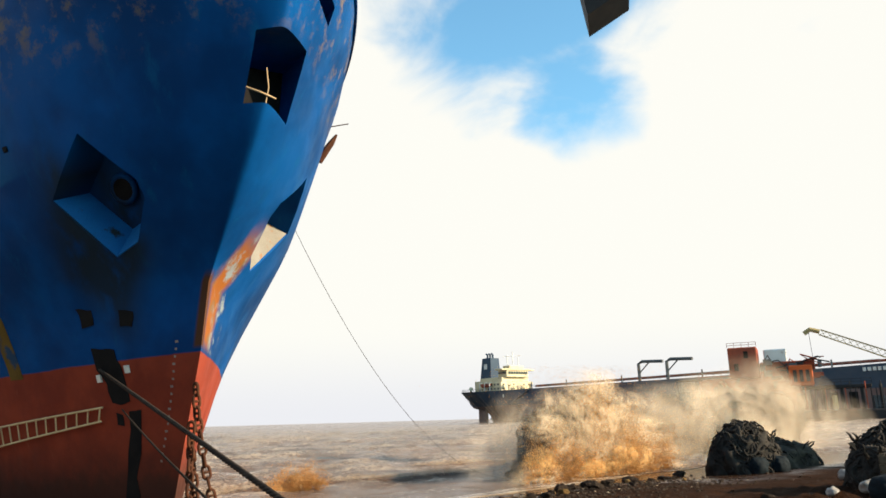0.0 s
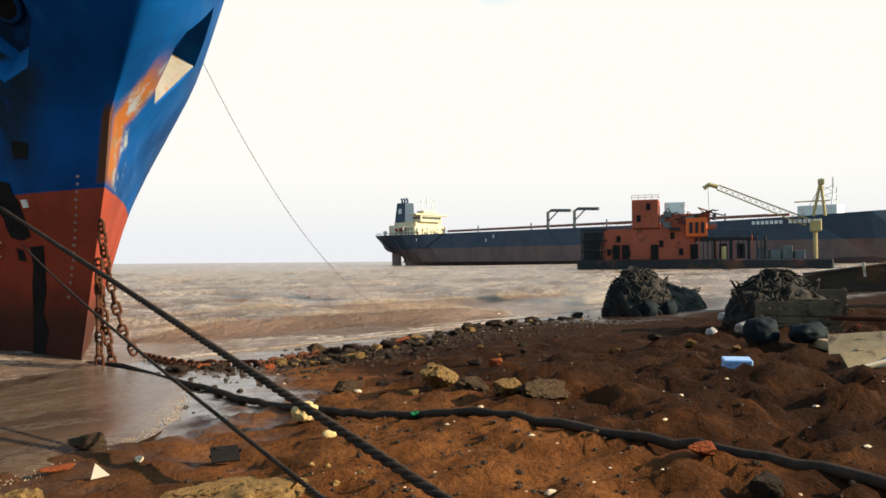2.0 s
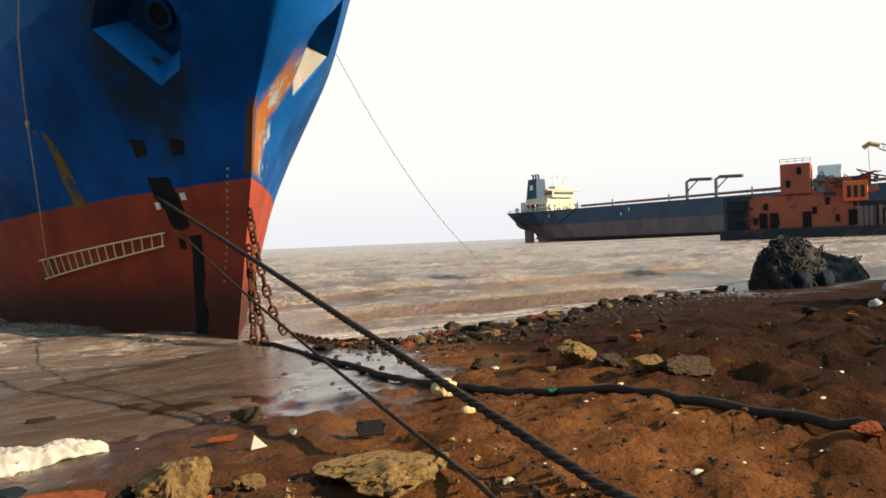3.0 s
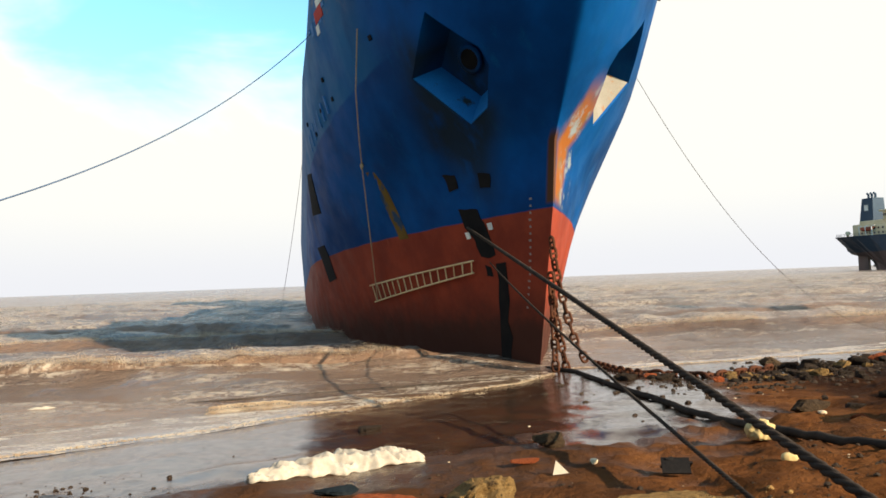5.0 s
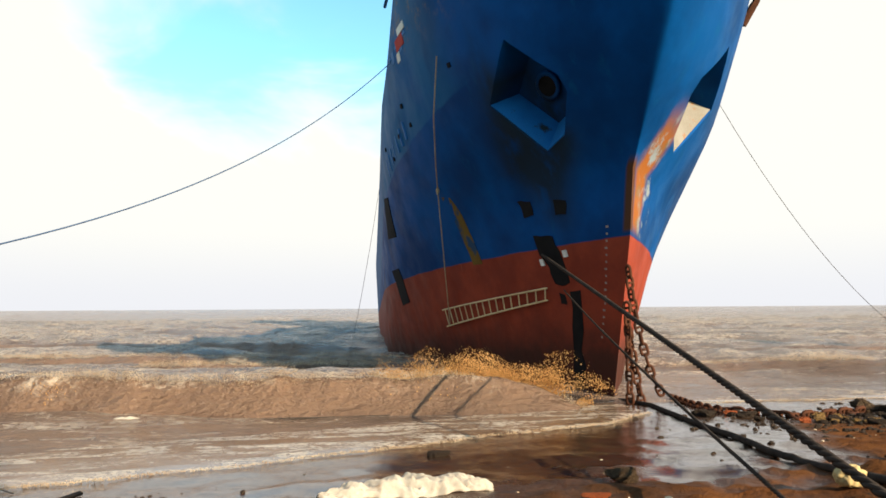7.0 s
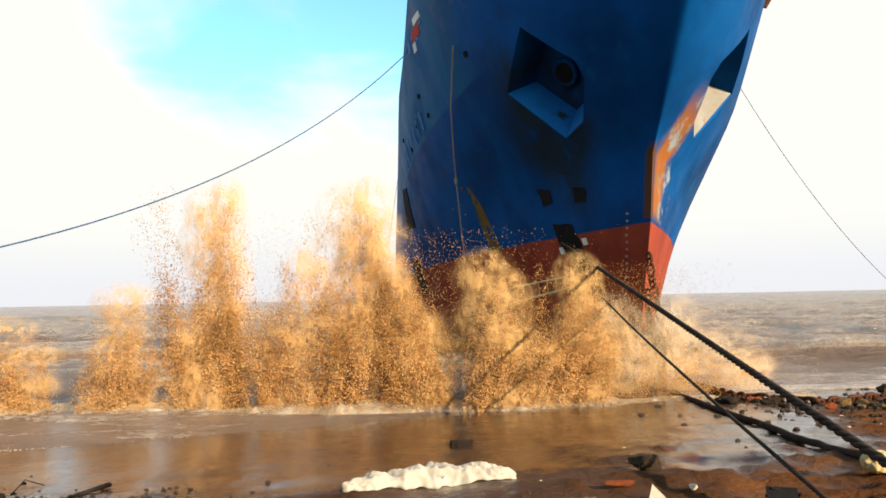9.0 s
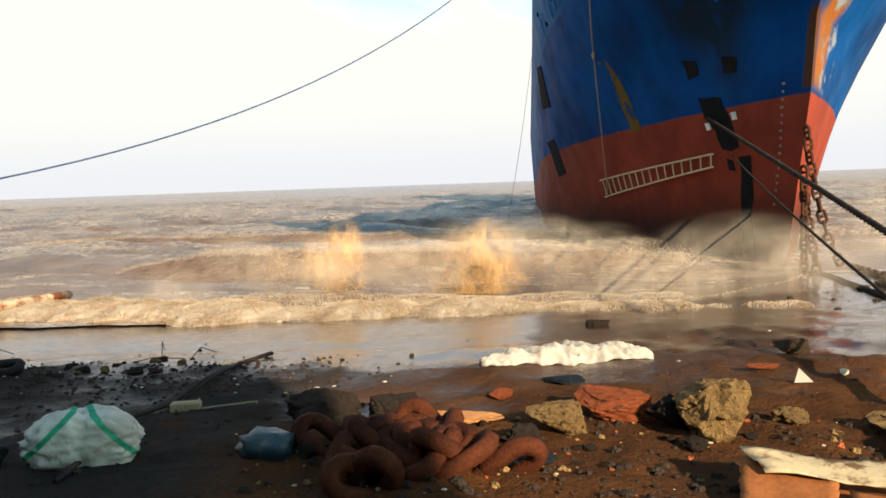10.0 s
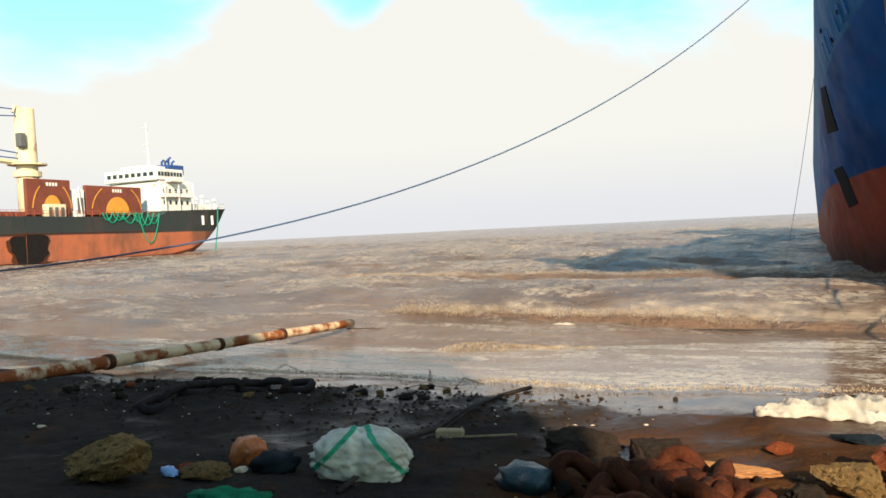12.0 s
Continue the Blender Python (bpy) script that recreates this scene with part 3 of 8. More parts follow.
def hull_patch(quad, side=-1, off=0.02, n=6, ragged=0.0):
    """A thin plate that follows the shell between four corners given as (s, z), going round."""
    bm = bmesh.new()
    a, b, c, d = [Vector(q) for q in quad]
    lay = []
    for o in (off, -0.06):
        g = []
        for j in range(n + 1):
            v = j / n
            row = []
            for i in range(n + 1):
                u = i / n
                q = (a.lerp(b, u)).lerp(d.lerp(c, u), v)
                w = Vector((noise.noise(Vector((q.x * 2, q.y * 2, 3))), noise.noise(Vector((q.x * 2, q.y * 2, 9))))) * ragged
                row.append(bm.verts.new(hull_point(side, q.x + w.x, q.y + w.y, o)))
            g.append(row)
        lay.append(g)
    for k, g in enumerate(lay):
        for j in range(n):
            for i in range(n):
                f = [g[j][i], g[j][i + 1], g[j + 1][i + 1], g[j + 1][i]]
                bm.faces.new(f)
    rim = [(0, i) for i in range(n)] + [(j, n) for j in range(n)] + [(n, i) for i in range(n, 0, -1)] + [(j, 0) for j in range(n, 0, -1)]
    for k, (j, i) in enumerate(rim):
        j2, i2 = rim[(k + 1) % len(rim)]
        bm.faces.new((lay[0][j][i], lay[0][j2][i2], lay[1][j2][i2], lay[1][j][i]))
    bmesh.ops.recalc_face_normals(bm, faces=bm.faces)
    return bm


POCKET = ((-1.54, 9.95), (0.2, 8.49), (-0.5, 6.81), (-1.35, 7.1), (-2.34, 8.12), (-2.44, 8.6))


def CUTTERS():
    out = []
    # four-sided opening high in the stem, and a fairlead in the bulwark
    for face in (((-0.50, 11.30), (1.06, 11.46), (0.93, 9.78), (-0.43, 9.80)), ((0.95, 13.05), (1.85, 12.95), (1.75, 12.45), (0.95, 12.55))):
        bm = bmesh.new()
        fore, aft = [bm.verts.new((px, -8.6, pz)) for px, pz in face], [bm.verts.new((px, -2.9, pz)) for px, pz in face]
        bm.faces.new(fore)
        bm.faces.new(aft[::-1])
        for i in range(4):
            bm.faces.new((fore[i], fore[(i + 1) % 4], aft[(i + 1) % 4], aft[i]))
        bmesh.ops.recalc_face_normals(bm, faces=bm.faces)
        out.append(bm)
    for side in (-1, 1):
        bm = bmesh.new()
        outer = [bm.verts.new(hull_point(side, s, z, 0.35)) for s, z in POCKET]
        inner = [bm.verts.new(hull_point(side, -1.2 + (s + 1.2) * 0.72, 8.35 + (z - 8.35) * 0.66, -0.95)) for s, z in POCKET]
        k = len(POCKET)
        bm.faces.new(outer)
        bm.faces.new(inner[::-1])
        for i in range(k):
            bm.faces.new((outer[i], outer[(i + 1) % k], inner[(i + 1) % k], inner[i]))
        bmesh.ops.triangulate(bm, faces=bm.faces[:])
        bmesh.ops.recalc_face_normals(bm, faces=bm.faces)
        out.append(bm)
    return out


make_ship()


def ring(c, normal, r, t, seg=14):
    bm = bmesh.new()
    q = Vector(normal).normalized().to_track_quat("Z", "Y")
    pts = [Vector(c) + q @ Vector((r * math.cos(2 * math.pi * i / seg), r * math.sin(2 * math.pi * i / seg), 0)) for i in range(seg)]
    return tube(bm, pts, t, 6, closed=True)


for side in (-1, 1):
    c = hull_point(side, -1.25, 8.35, -0.93)
    nrm = (hull_point(side, -1.25, 8.35, 1) - hull_point(side, -1.25, 8.35, 0))
    part("hawse_lip", ring(c, nrm, 0.36, 0.08), HULL, ship, "round rolled lip of the anchor pipe", True)
    # thin black disc, the pipe's inner shade given as colour
    part("hawse_dark", bar(c + nrm * 0.03, c + nrm * 0.05, 0.33, 14), BLACK, ship, "black disc for the shaded mouth of the anchor pipe")
# lower plates inside the anchor pockets, sunlight put into their pale colours
LIT_CREAM = surf("lit_cream_plate", (0.24, 0.225, 0.20), (0.17, 0.15, 0.12), 1.5, 0.7, 0.2, stain=(0.26, 0.11, 0.04), stain_scale=1.6, amount=0.3)
LIT_BLUE = surf("lit_blue_plate", (0.012, 0.125, 0.33), (0.008, 0.09, 0.25), 1.2, 0.6, 0.2, stain=(0.02, 0.03, 0.03), stain_scale=1.4, amount=0.35)


def pocket_wall(side, i, lift=0.02):
    """A plate on one sloping wall of the anchor pocket."""
    a, b = POCKET[i], POCKET[(i + 1) % len(POCKET)]
    deep = [hull_point(side, -1.2 + (q[0] + 1.2) * 0.72, 8.35 + (q[1] - 8.35) * 0.66, -0.95) for q in (b, a)]
    rim = [hull_point(side, q[0], q[1], 0.35).lerp(d, 0.30) for q, d in zip((a, b), deep[::-1])]
    n = (rim[1] - rim[0]).cross(deep[0] - rim[1]).normalized()
    n = n if n.dot(hull_point(side, -1.25, 8.35, -0.4) - rim[0]) > 0 else -n
    bm = bmesh.new()
    v = [bm.verts.new(p + n * q) for q in (lift, lift - 0.05) for p in (*rim, *deep)]
    for f in ((0, 1, 2, 3), (7, 6, 5, 4), (0, 4, 5, 1), (1, 5, 6, 2), (2, 6, 7, 3), (3, 7, 4, 0)):
        bm.faces.new([v[j] for j in f])
    bmesh.ops.recalc_face_normals(bm, faces=bm.faces)
    return bm


for side, m in ((-1, LIT_BLUE), (1, LIT_CREAM)):
    for i in (1, 2):
        part("pocket_plate", pocket_wall(side, i), m, ship, "sloping plate of the anchor pocket, coloured pale as if lit")
# black plate added for the shaded inside of the bow opening, and its tangle
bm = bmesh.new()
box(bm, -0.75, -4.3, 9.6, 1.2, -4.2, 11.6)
part("dark_backing", bm, BLACK, ship, "black plate for the shaded inside of the bow opening")
part("bent_bar", tube(bmesh.new(), [(-0.5, -5.3, 10.25), (-0.1, -5.5, 10.1), (0.35, -5.4, 10.08)], 0.025), HEMP, ship, "pale bent bar in the bow opening")
part("hanging_wire", tube(bmesh.new(), [(0.15, -5.3, 10.9), (0.14, -5.45, 10.3), (0.1, -5.35, 9.85)], 0.018), HEMP, ship, "pale wire hanging in the bow opening")

# flat black plates: the shade inside slots and burnt holes, painted on
part("slot_plate", hull_patch(((12.26, 8.0), (10.89, 7.81), (11.37, 6.15), (13.48, 6.33))), BLACK, ship, "black plate for the shaded inside of a slot in the side")
part("slot_plate", hull_patch(((14.77, 4.97), (12.96, 4.93), (12.63, 3.37), (14.04, 3.28))), BLACK, ship, "black plate for the shaded inside of a slot in the side")
part("burnt_opening", hull_patch(((1.5, 4.78), (0.7, 4.75), (0.55, 3.37), (1.18, 3.32)), ragged=0.15), BLACK, ship, "black plate for the burnt opening where the ropes pass in")
part("burnt_hole", hull_patch(((1.56, 5.91), (1.05, 5.86), (1.12, 5.44), (1.5, 5.40)), ragged=0.1), BLACK, ship, "black plate for a small burnt hole")
part("burnt_hole", hull_patch(((0.22, 5.73), (-0.15, 5.66), (-0.07, 5.27), (0.25, 5.3)), ragged=0.1), BLACK, ship, "black plate for a small burnt hole")
part("drain_stain", hull_patch(((4.95, 6.76), (4.42, 6.6), (4.45, 4.25), (5.06, 4.25)), off=0.008, ragged=0.12), OCHRE, ship, "ochre stain run down the plating")
part("soot_streak", hull_patch(((0.60, 3.14), (0.24, 3.07), (1.2, -0.2), (1.75, -0.2)), off=0.012, ragged=0.2), BLACK, ship, "black streak under the opening")
part("scuff", hull_patch(((1.15, 3.05), (0.9, 3.02), (0.95, 2.72), (1.2, 2.74)), off=0.010, ragged=0.1), BLACK, ship)
for q in ((1.42, 4.02), (0.42, 4.18)):
    part("white_bracket", hull_patch(((q[0] + 0.07, q[1] + 0.1), (q[0] - 0.07, q[1] + 0.1), (q[0] - 0.07, q[1] - 0.1), (q[0] + 0.07, q[1] - 0.1)), off=0.05, n=1), WHITE, ship, "small white bracket")
# draft marks as plain bars
for i in range(17):
    z = 4.76 - i * 0.187
    s = lerp(z, (1.69, 2.78, 3.84, 4.76), (-0.05, -0.54, -0.92, -1.24))
    w = 0.035 if i % 3 else 0.06
    part("draft_mark", hull_patch(((s + w, z), (s - 0.02, z), (s - 0.02, z - 0.06), (s + w, z - 0.06)), off=0.008, n=1), MARK, ship)
# faded name and emblem on the side, as plain bars
for i in range(7):
    s = 5.4 + i * 0.62
    z = 9.55 - i * 0.09
    part("name_bar", hull_patch(((s + 0.09, z), (s, z), (s, z - 0.65), (s + 0.09, z - 0.65)), off=0.006, n=2), PALE_BLUE, ship)
for i in range(5):
    s, z = 3.0 + i * 0.55, 12.0 - i * 0.03
    part("name_bar", hull_patch(((s + 0.3, z), (s, z), (s, z - 0.12 - 0.3 * (i % 2)), (s + 0.3, z - 0.12 - 0.3 * (i % 2))), off=0.006, n=2), PALE_BLUE, ship)
part("emblem_red", hull_patch(((4.2, 12.05), (3.3, 12.05), (3.3, 11.66), (4.2, 11.66)), off=0.012, n=3), FLAG_RED, ship, "red field of the painted emblem")
part("emblem_white", hull_patch(((3.75, 12.3), (2.95, 12.3), (2.95, 12.07), (3.75, 12.07)), off=0.012, n=3), WHITE, ship, "white field of the painted emblem")
part("emblem_white", hull_patch(((4.3, 11.62), (3.95, 11.62), (3.95, 11.3), (4.3, 11.3)), off=0.012, n=3), WHITE, ship)
for s, z in ((5.0, 10.0), (6.1, 9.2), (4.6, 9.2), (7.6, 8.7), (0.9, 10.0), (8.9, 9.4)):
    part("rivet_plug", hull_patch(((s + 0.07, z + 0.07), (s - 0.07, z + 0.07), (s - 0.07, z - 0.07), (s + 0.07, z - 0.07)), off=0.03, n=1), BLACK, ship)
# rail along the bulwark top
for side in (-1, 1):
    pts = []
    for s in np.arange(-7.6, 5.3, 0.4):
        pts.append(hull_point(side, float(s), hull_top(float(s)) - 0.02, 0.02))
    part("bulwark_rail", tube(bmesh.new(), pts, 0.06, 6), HULL, ship)
# stowed fitting on the far side of the bow
e = hull_point(1, 1.6, 11.9, 0)
part("davit_arm", tube(bmesh.new(), [e, e + Vector((0.40, -0.3, 0.7)), e + Vector((0.55, -0.4, 1.0))], [0.16, 0.11, 0.04], 6), RUST, ship, "rusty tapering davit arm")
part("davit_stay", bar(e + Vector((0.1, 0, 1.3)), e + Vector((0.95, -0.6, 1.45)), 0.02), RUST, ship)
# deck locker that shows above the side
bm = bmesh.new()
box(bm, -6.1, 8.2, 11.0, -5.4, 9.2, 12.6, 0.05)
part("deck_locker", bm, WHITE, ship, "white deck locker at the rail")
bm = bmesh.new()
box(bm, -6.16, 8.5, 11.2, -6.08, 9.1, 12.3, 0.02)
part("locker_door", bm, BLACK, ship, "black door of the deck locker")
bm = bmesh.new()
box(bm, -4.5, 66, 10.0, 4.5, 80, 20, 0.2)
part("deckhouse", bm, WHITE, ship, "white deckhouse aft")
for s in (5, 9, 13):
    part("bollard", bar((-5.2, s, 11.2), (-5.2, s, 12.0), 0.16, 10), RUST, ship)


def ship_world(p):
    return SHIP @ Vector(p)


# rope ladder that hangs level along the side
def make_ladder():
    top, end = hull_point(-1, 8.3, 2.88, 0.10), hull_point(-1, 1.05, 3.32, 0.10)
    low, low_end = hull_point(-1, 8.33, 2.24, 0.10), hull_point(-1, 1.2, 2.82, 0.10)
    lad = thing("ladder", "long pale ladder hung level along the ship's side", "ladder", SHIP)

    def along(a, za, b, zb, u):
        s, z = a + (b - a) * u, za + (zb - za) * u
        return hull_point(-1, s, z, 0.12)

    for (a, za, b, zb) in ((8.45, 2.88, 1.45, 3.26), (8.5, 2.24, 1.6, 2.90)):
        part("rail", tube(bmesh.new(), [along(a, za, b, zb, i / 12) for i in range(13)], 0.030, 6), LADDER, lad)
    for i in range(16):
        u = 0.035 + i * 0.0635
        part("rung", bar(along(8.45, 2.88, 1.45, 3.26, u), along(8.5, 2.24, 1.6, 2.90, u), 0.022), LADDER, lad)
    line = [hull_point(-1, s, z, 0.1) for s, z in ((1.2, 10.4), (2.6, 8.92), (4.0, 7.6), (4.73, 6.94))]
    line += [line[-1].lerp(hull_point(-1, 8.1, 2.3, 0.16), u) for u in (0.25, 0.5, 0.75, 1.0)]
    part("hanging_line", tube(bmesh.new(), line, 0.022, 5), HEMP, lad, "pale line that holds up the ladder")
    part("knot", tube(bmesh.new(), [line[3] + Vector((0, 0, 0.12)), line[3], line[3] - Vector((0, 0, 0.16))], [0.02, 0.07, 0.03], 6), HEMP, lad)


make_ladder()


# ---- ropes and chains ----
def sagging(a, b, sag, n=24):
    a, b = Vector(a), Vector(b)
    return [a.lerp(b, i / n) - Vector((0, 0, sag * 4 * (i / n) * (1 - i / n))) for i in range(n + 1)]


def laid_rope(pts, r, strands=3, turns=9.0):
    """A rope of three twisted strands."""
    bm = bmesh.new()
    fine = []
    for a, b in zip(pts[:-1], pts[1:]):
        k = max(2, int((b - a).length / (r * 1.6)))
        fine += [a.lerp(b, i / k) for i in range(k)]
    fine.append(pts[-1])
    d = 0.0
    for s in range(strands):
        run, d = [], 0.0
        for i, p in enumerate(fine):
            if i:
                d += (p - fine[i - 1]).length
            t = (fine[min(i + 1, len(fine) - 1)] - fine[max(i - 1, 0)]).normalized()
            side = t.cross(Vector((0, 0, 1))).normalized()
            up = side.cross(t)
            q = 2 * math.pi * (d / (r * turns) + s / strands)
            run.append(p + (side * math.cos(q) + up * math.sin(q)) * r * 0.5)
        tube(bm, run, r * 0.56, 6)
    return bm


E1 = ship_world(hull_point(-1, 1.3, 4.25, 0.05))
E2 = ship_world(hull_point(-1, 0.85, 3.15, 0.05))
pts = sagging(E1, (3.08, 3.70, 0.03), 0.0) + [Vector((2.98, 2.8, 0.03)), Vector((2.7, 0.5, 0.03)), Vector((2.2, -4, 0.03))]
solo("mooring_rope", laid_rope(pts, 0.043), ROPE, "thick dark twisted rope tight from the ship to the beach", "rope", smooth=True)
pts = sagging(E2, (2.55, 4.39, -0.03), 0.12) + [Vector((2.35, 3.6, 0.0)), Vector((1.9, 1.2, 0.03)), Vector((1.4, -3, 0.03))]
solo("mooring_rope", laid_rope(pts, 0.021), ROPE, "thin dark rope from the ship to the sand", "rope", smooth=True)

hose = [(4.7, 20.7), (5.0, 18.6), (4.75, 15.5), (4.6, 13.2), (4.53, 11.57), (4.40, 9.9), (4.44, 8.6), (4.62, 7.5), (4.92, 6.65), (5.35, 5.2), (5.62, 3.8), (5.73, 2.59), (5.7, 1.0), (5.4, -2)]
pts = []
for i in range(len(hose) - 1):
    for k in range(6):
        x, y = Vector(hose[i]).lerp(Vector(hose[i + 1]), k / 6)
        lay = sum(height(x + a, y + b) for a, b in ((0, 0), (0.35, 0), (-0.35, 0), (0, 0.5), (0, -0.5))) / 5
        pts.append(Vector((x, y, max(lay + 0.04, height(x, y) - 0.005))))
solo("hose", tube(bmesh.new(), pts, 0.050, 8), ROPE, "black rope hose lying along the sand", "hose", smooth=True)
NET_GREEN = surf("green_twine", (0.01, 0.16, 0.07), (0.01, 0.10, 0.05), 9.0, 0.9, 0.4)
bm = bmesh.new()
for i in range(9):
    q = 0.7 * i
    tube(bm, [(4.9 + 0.02 * i, 6.75 - 0.02 * i + 0.08 * math.cos(q), height(4.9, 6.7) + 0.05 + 0.08 * math.sin(q)), (4.96, 6.66 + 0.05 * math.sin(q), height(4.9, 6.7) + 0.06 + 0.05 * math.cos(q + 1)), (4.9 + 0.11 * math.sin(q * 2), 6.6, height(4.9, 6.6) + 0.05)], 0.014, 4)
solo("green_twine", bm, NET_GREEN, "bright green twine knotted round the hose", "twine")

# long line from the far bow to the net heap
P0 = ship_world(hull_point(1, 0.8, 8.9, 0.05))
pts = sagging(P0, (19.52, 25.77, SEA + 0.12), 2.15)
pts += [Vector((21.8, 23.5, SEA + 0.12)), Vector((23.4, 20.0, -0.5)), Vector((24.6, 18.6, -0.1))]
solo("hawser", tube(bmesh.new(), pts, 0.009, 5), ROPE, "thin dark line slack from the bow to the net heap", "rope", smooth=True)
# long line from the forecastle to the beach
P1 = ship_world(hull_point(-1, 5.6, 11.75, 0.03))
pts = sagging(P1, (-13.23, 0.75, 1.52), 3.0, 40) + [Vector((-14.6, -3.0, 2.2))]
solo("hawser", tube(bmesh.new(), pts, 0.015, 6), surf("blue_grey_rope", (0.055, 0.095, 0.17), (0.03, 0.055, 0.11), 4.0, 0.9, 0.4), "blue-grey mooring line hanging from the forecastle to shore", "rope", smooth=True)
P2 = ship_world(hull_point(-1, 15.0, 9.0, 0.1))
solo("trailing_line", tube(bmesh.new(), sagging(P2, (P2.x - 0.9, P2.y - 5.0, SEA - 0.1), 0.4, 12), 0.010, 5), ROPE, "thin line trailing from the side into the water", "rope")


def link_mesh(length, width, r, stud=True):
    bm = bmesh.new()
    h, w = length / 2 - width / 2, width / 2 - r
    pts = [(w * math.cos(a), 0, h + w * math.sin(a)) for a in np.linspace(0, math.pi, 7)]
    pts += [(w * math.cos(a), 0, -h + w * math.sin(a)) for a in np.linspace(math.pi, 2 * math.pi, 7)]
    tube(bm, pts, r, 6, closed=True)
    if stud:
        tube(bm, [(-w, 0, 0), (w, 0, 0)], r * 0.8, 6)
    return mesh_of(bm, "link", RUST, True)


def chain(label, pts, length, group="", mesh=None, sink=False):
    th = thing("anchor_chain", label, "chain", None, group)
    me = mesh or link_mesh(length, length * 0.62, length * 0.10)
    pts = [Vector(p) for p in pts]
    step, i, carry = length * 0.74, 0, 0.0
    for a, b in zip(pts[:-1], pts[1:]):
        seg = (b - a).length
        d = (b - a).normalized()
        while carry < seg:
            p = a + d * carry
            ob = new("link", me)
            q = d.to_track_quat("Z", "Y") @ Euler((0, 0, math.pi / 2 * (i % 2) + 0.4 + random.uniform(-0.2, 0.2))).to_quaternion()
            ob.parent, ob.matrix_basis = th, Matrix.Translation(p) @ q.to_matrix().to_4x4()
            i += 1
            carry += step
        carry -= seg
    return th


LINK = link_mesh(0.40, 0.25, 0.040)
CH = "chains hanging at the stem"
chain("rusty studded anchor chain hanging at the stem", [(4.63, 19.04, 2.55), (4.71, 19.13, 1.9), (4.83, 19.2, 1.42), (4.97, 19.27, 0.78), (5.2, 19.31, -0.07), (5.58, 19.52, -0.73)], 0.40, CH, LINK)
chain("rusty studded anchor chain hanging at the stem", [(4.59, 19.16, 1.61), (4.63, 19.25, 0.66), (4.68, 19.44, -0.8)], 0.40, CH, LINK)
chain("rusty studded anchor chain hanging at the stem", [(4.64, 19.35, 1.24), (4.77, 19.32, 0.22), (4.98, 19.47, -0.81)], 0.40, CH, LINK)
run =  [(6.21, 21.13), (5.97, 18.06), (6.0, 16.48), (6.48, 15.87), (6.89, 14.98), (7.8, 15.47), (8.84, 16.11)]
chain("dark anchor chain lying along the water's edge", [(x, y, height(x, y) + 0.05) for x, y in run], 0.40, "", LINK)

# ---- far ships and works ----
def at(bearing, lift, d):
    """A place by its bearing from the beach (clockwise from +y), angle above the eye's level and distance."""
    b = radians(bearing)
    return Vector((d * math.sin(b), d * math.cos(b), 1.65 + d * math.tan(radians(lift))))


CREAM = surf("cream_paint", (0.58, 0.49, 0.34), (0.46, 0.38, 0.25), 0.12, 0.6, 0.05, fine=1.2, stain=(0.30, 0.18, 0.09), stain_scale=0.2, amount=0.35)
FUNNEL = surf("slate_blue_paint", (0.035, 0.055, 0.085), (0.05, 0.07, 0.10), 0.2, 0.6, 0.05)
DECK_RED = surf("rust_red_deck_paint", (0.30, 0.072, 0.040), (0.19, 0.052, 0.034), 0.2, 0.75, 0.1, fine=2.0, stain=(0.07, 0.04, 0.03), stain_scale=0.35, amount=0.4)
ORANGE = surf("orange_paint", (0.55, 0.11, 0.03), (0.45, 0.09, 0.03), 0.3, 0.6, 0.1)
YELLOW = surf("yellow_crane_paint", (0.36, 0.28, 0.13), (0.26, 0.20, 0.10), 0.3, 0.6, 0.1)
GREY = surf("grey_paint", (0.115, 0.12, 0.125), (0.075, 0.08, 0.085), 0.3, 0.7, 0.1, stain=(0.10, 0.06, 0.04), stain_scale=0.4, amount=0.3)
PALE = surf("weathered_white_steel", (0.62, 0.62, 0.60), (0.48, 0.47, 0.45), 0.2, 0.6, 0.05, stain=(0.32, 0.22, 0.14), stain_scale=0.4, amount=0.3)
GLASS = surf("dark_window_glass", (0.015, 0.02, 0.03), (0.02, 0.03, 0.04), 0.5, 0.12, 0.0)


def two_tone(name, upper, lower, z, stain):
    k = Nodes(name)
    x, y, h = k.xyz()
    hh = k.math("MULTIPLY_ADD", k.noise(0.05, 4.0), 0.5, h)
    lo = k.mix(k.step(k.noise(0.10, 8.0, 0.7, stretch=(1, 1, 0.5)), 0.42, 0.62), lower, stain)
    up = k.mix(k.step(k.noise(0.08, 8.0, 0.7, stretch=(1, 1, 0.3)), 0.50, 0.72, (0.0, 0.3)), upper, stain)
    k.link(k.mix(k.step(hh, z, z + 0.3), lo, up), k.p.inputs["Base Color"])
    k.link(k.step(k.noise(0.2), 0.3, 0.7, (0.5, 0.75)), k.p.inputs["Roughness"])
    return k.m


TANKER_SIDE = two_tone("tanker_side", (0.012, 0.032, 0.062), (0.115, 0.064, 0.058), 9.5, (0.070, 0.046, 0.044))
CARRIER_SIDE = two_tone("carrier_side", (0.014, 0.019, 0.020), (0.30, 0.085, 0.036), 5.4, (0.13, 0.050, 0.026))
FUNNEL_BLUE = surf("navy_blue_paint", (0.02, 0.05, 0.16), (0.03, 0.07, 0.20), 0.3, 0.6, 0.05)


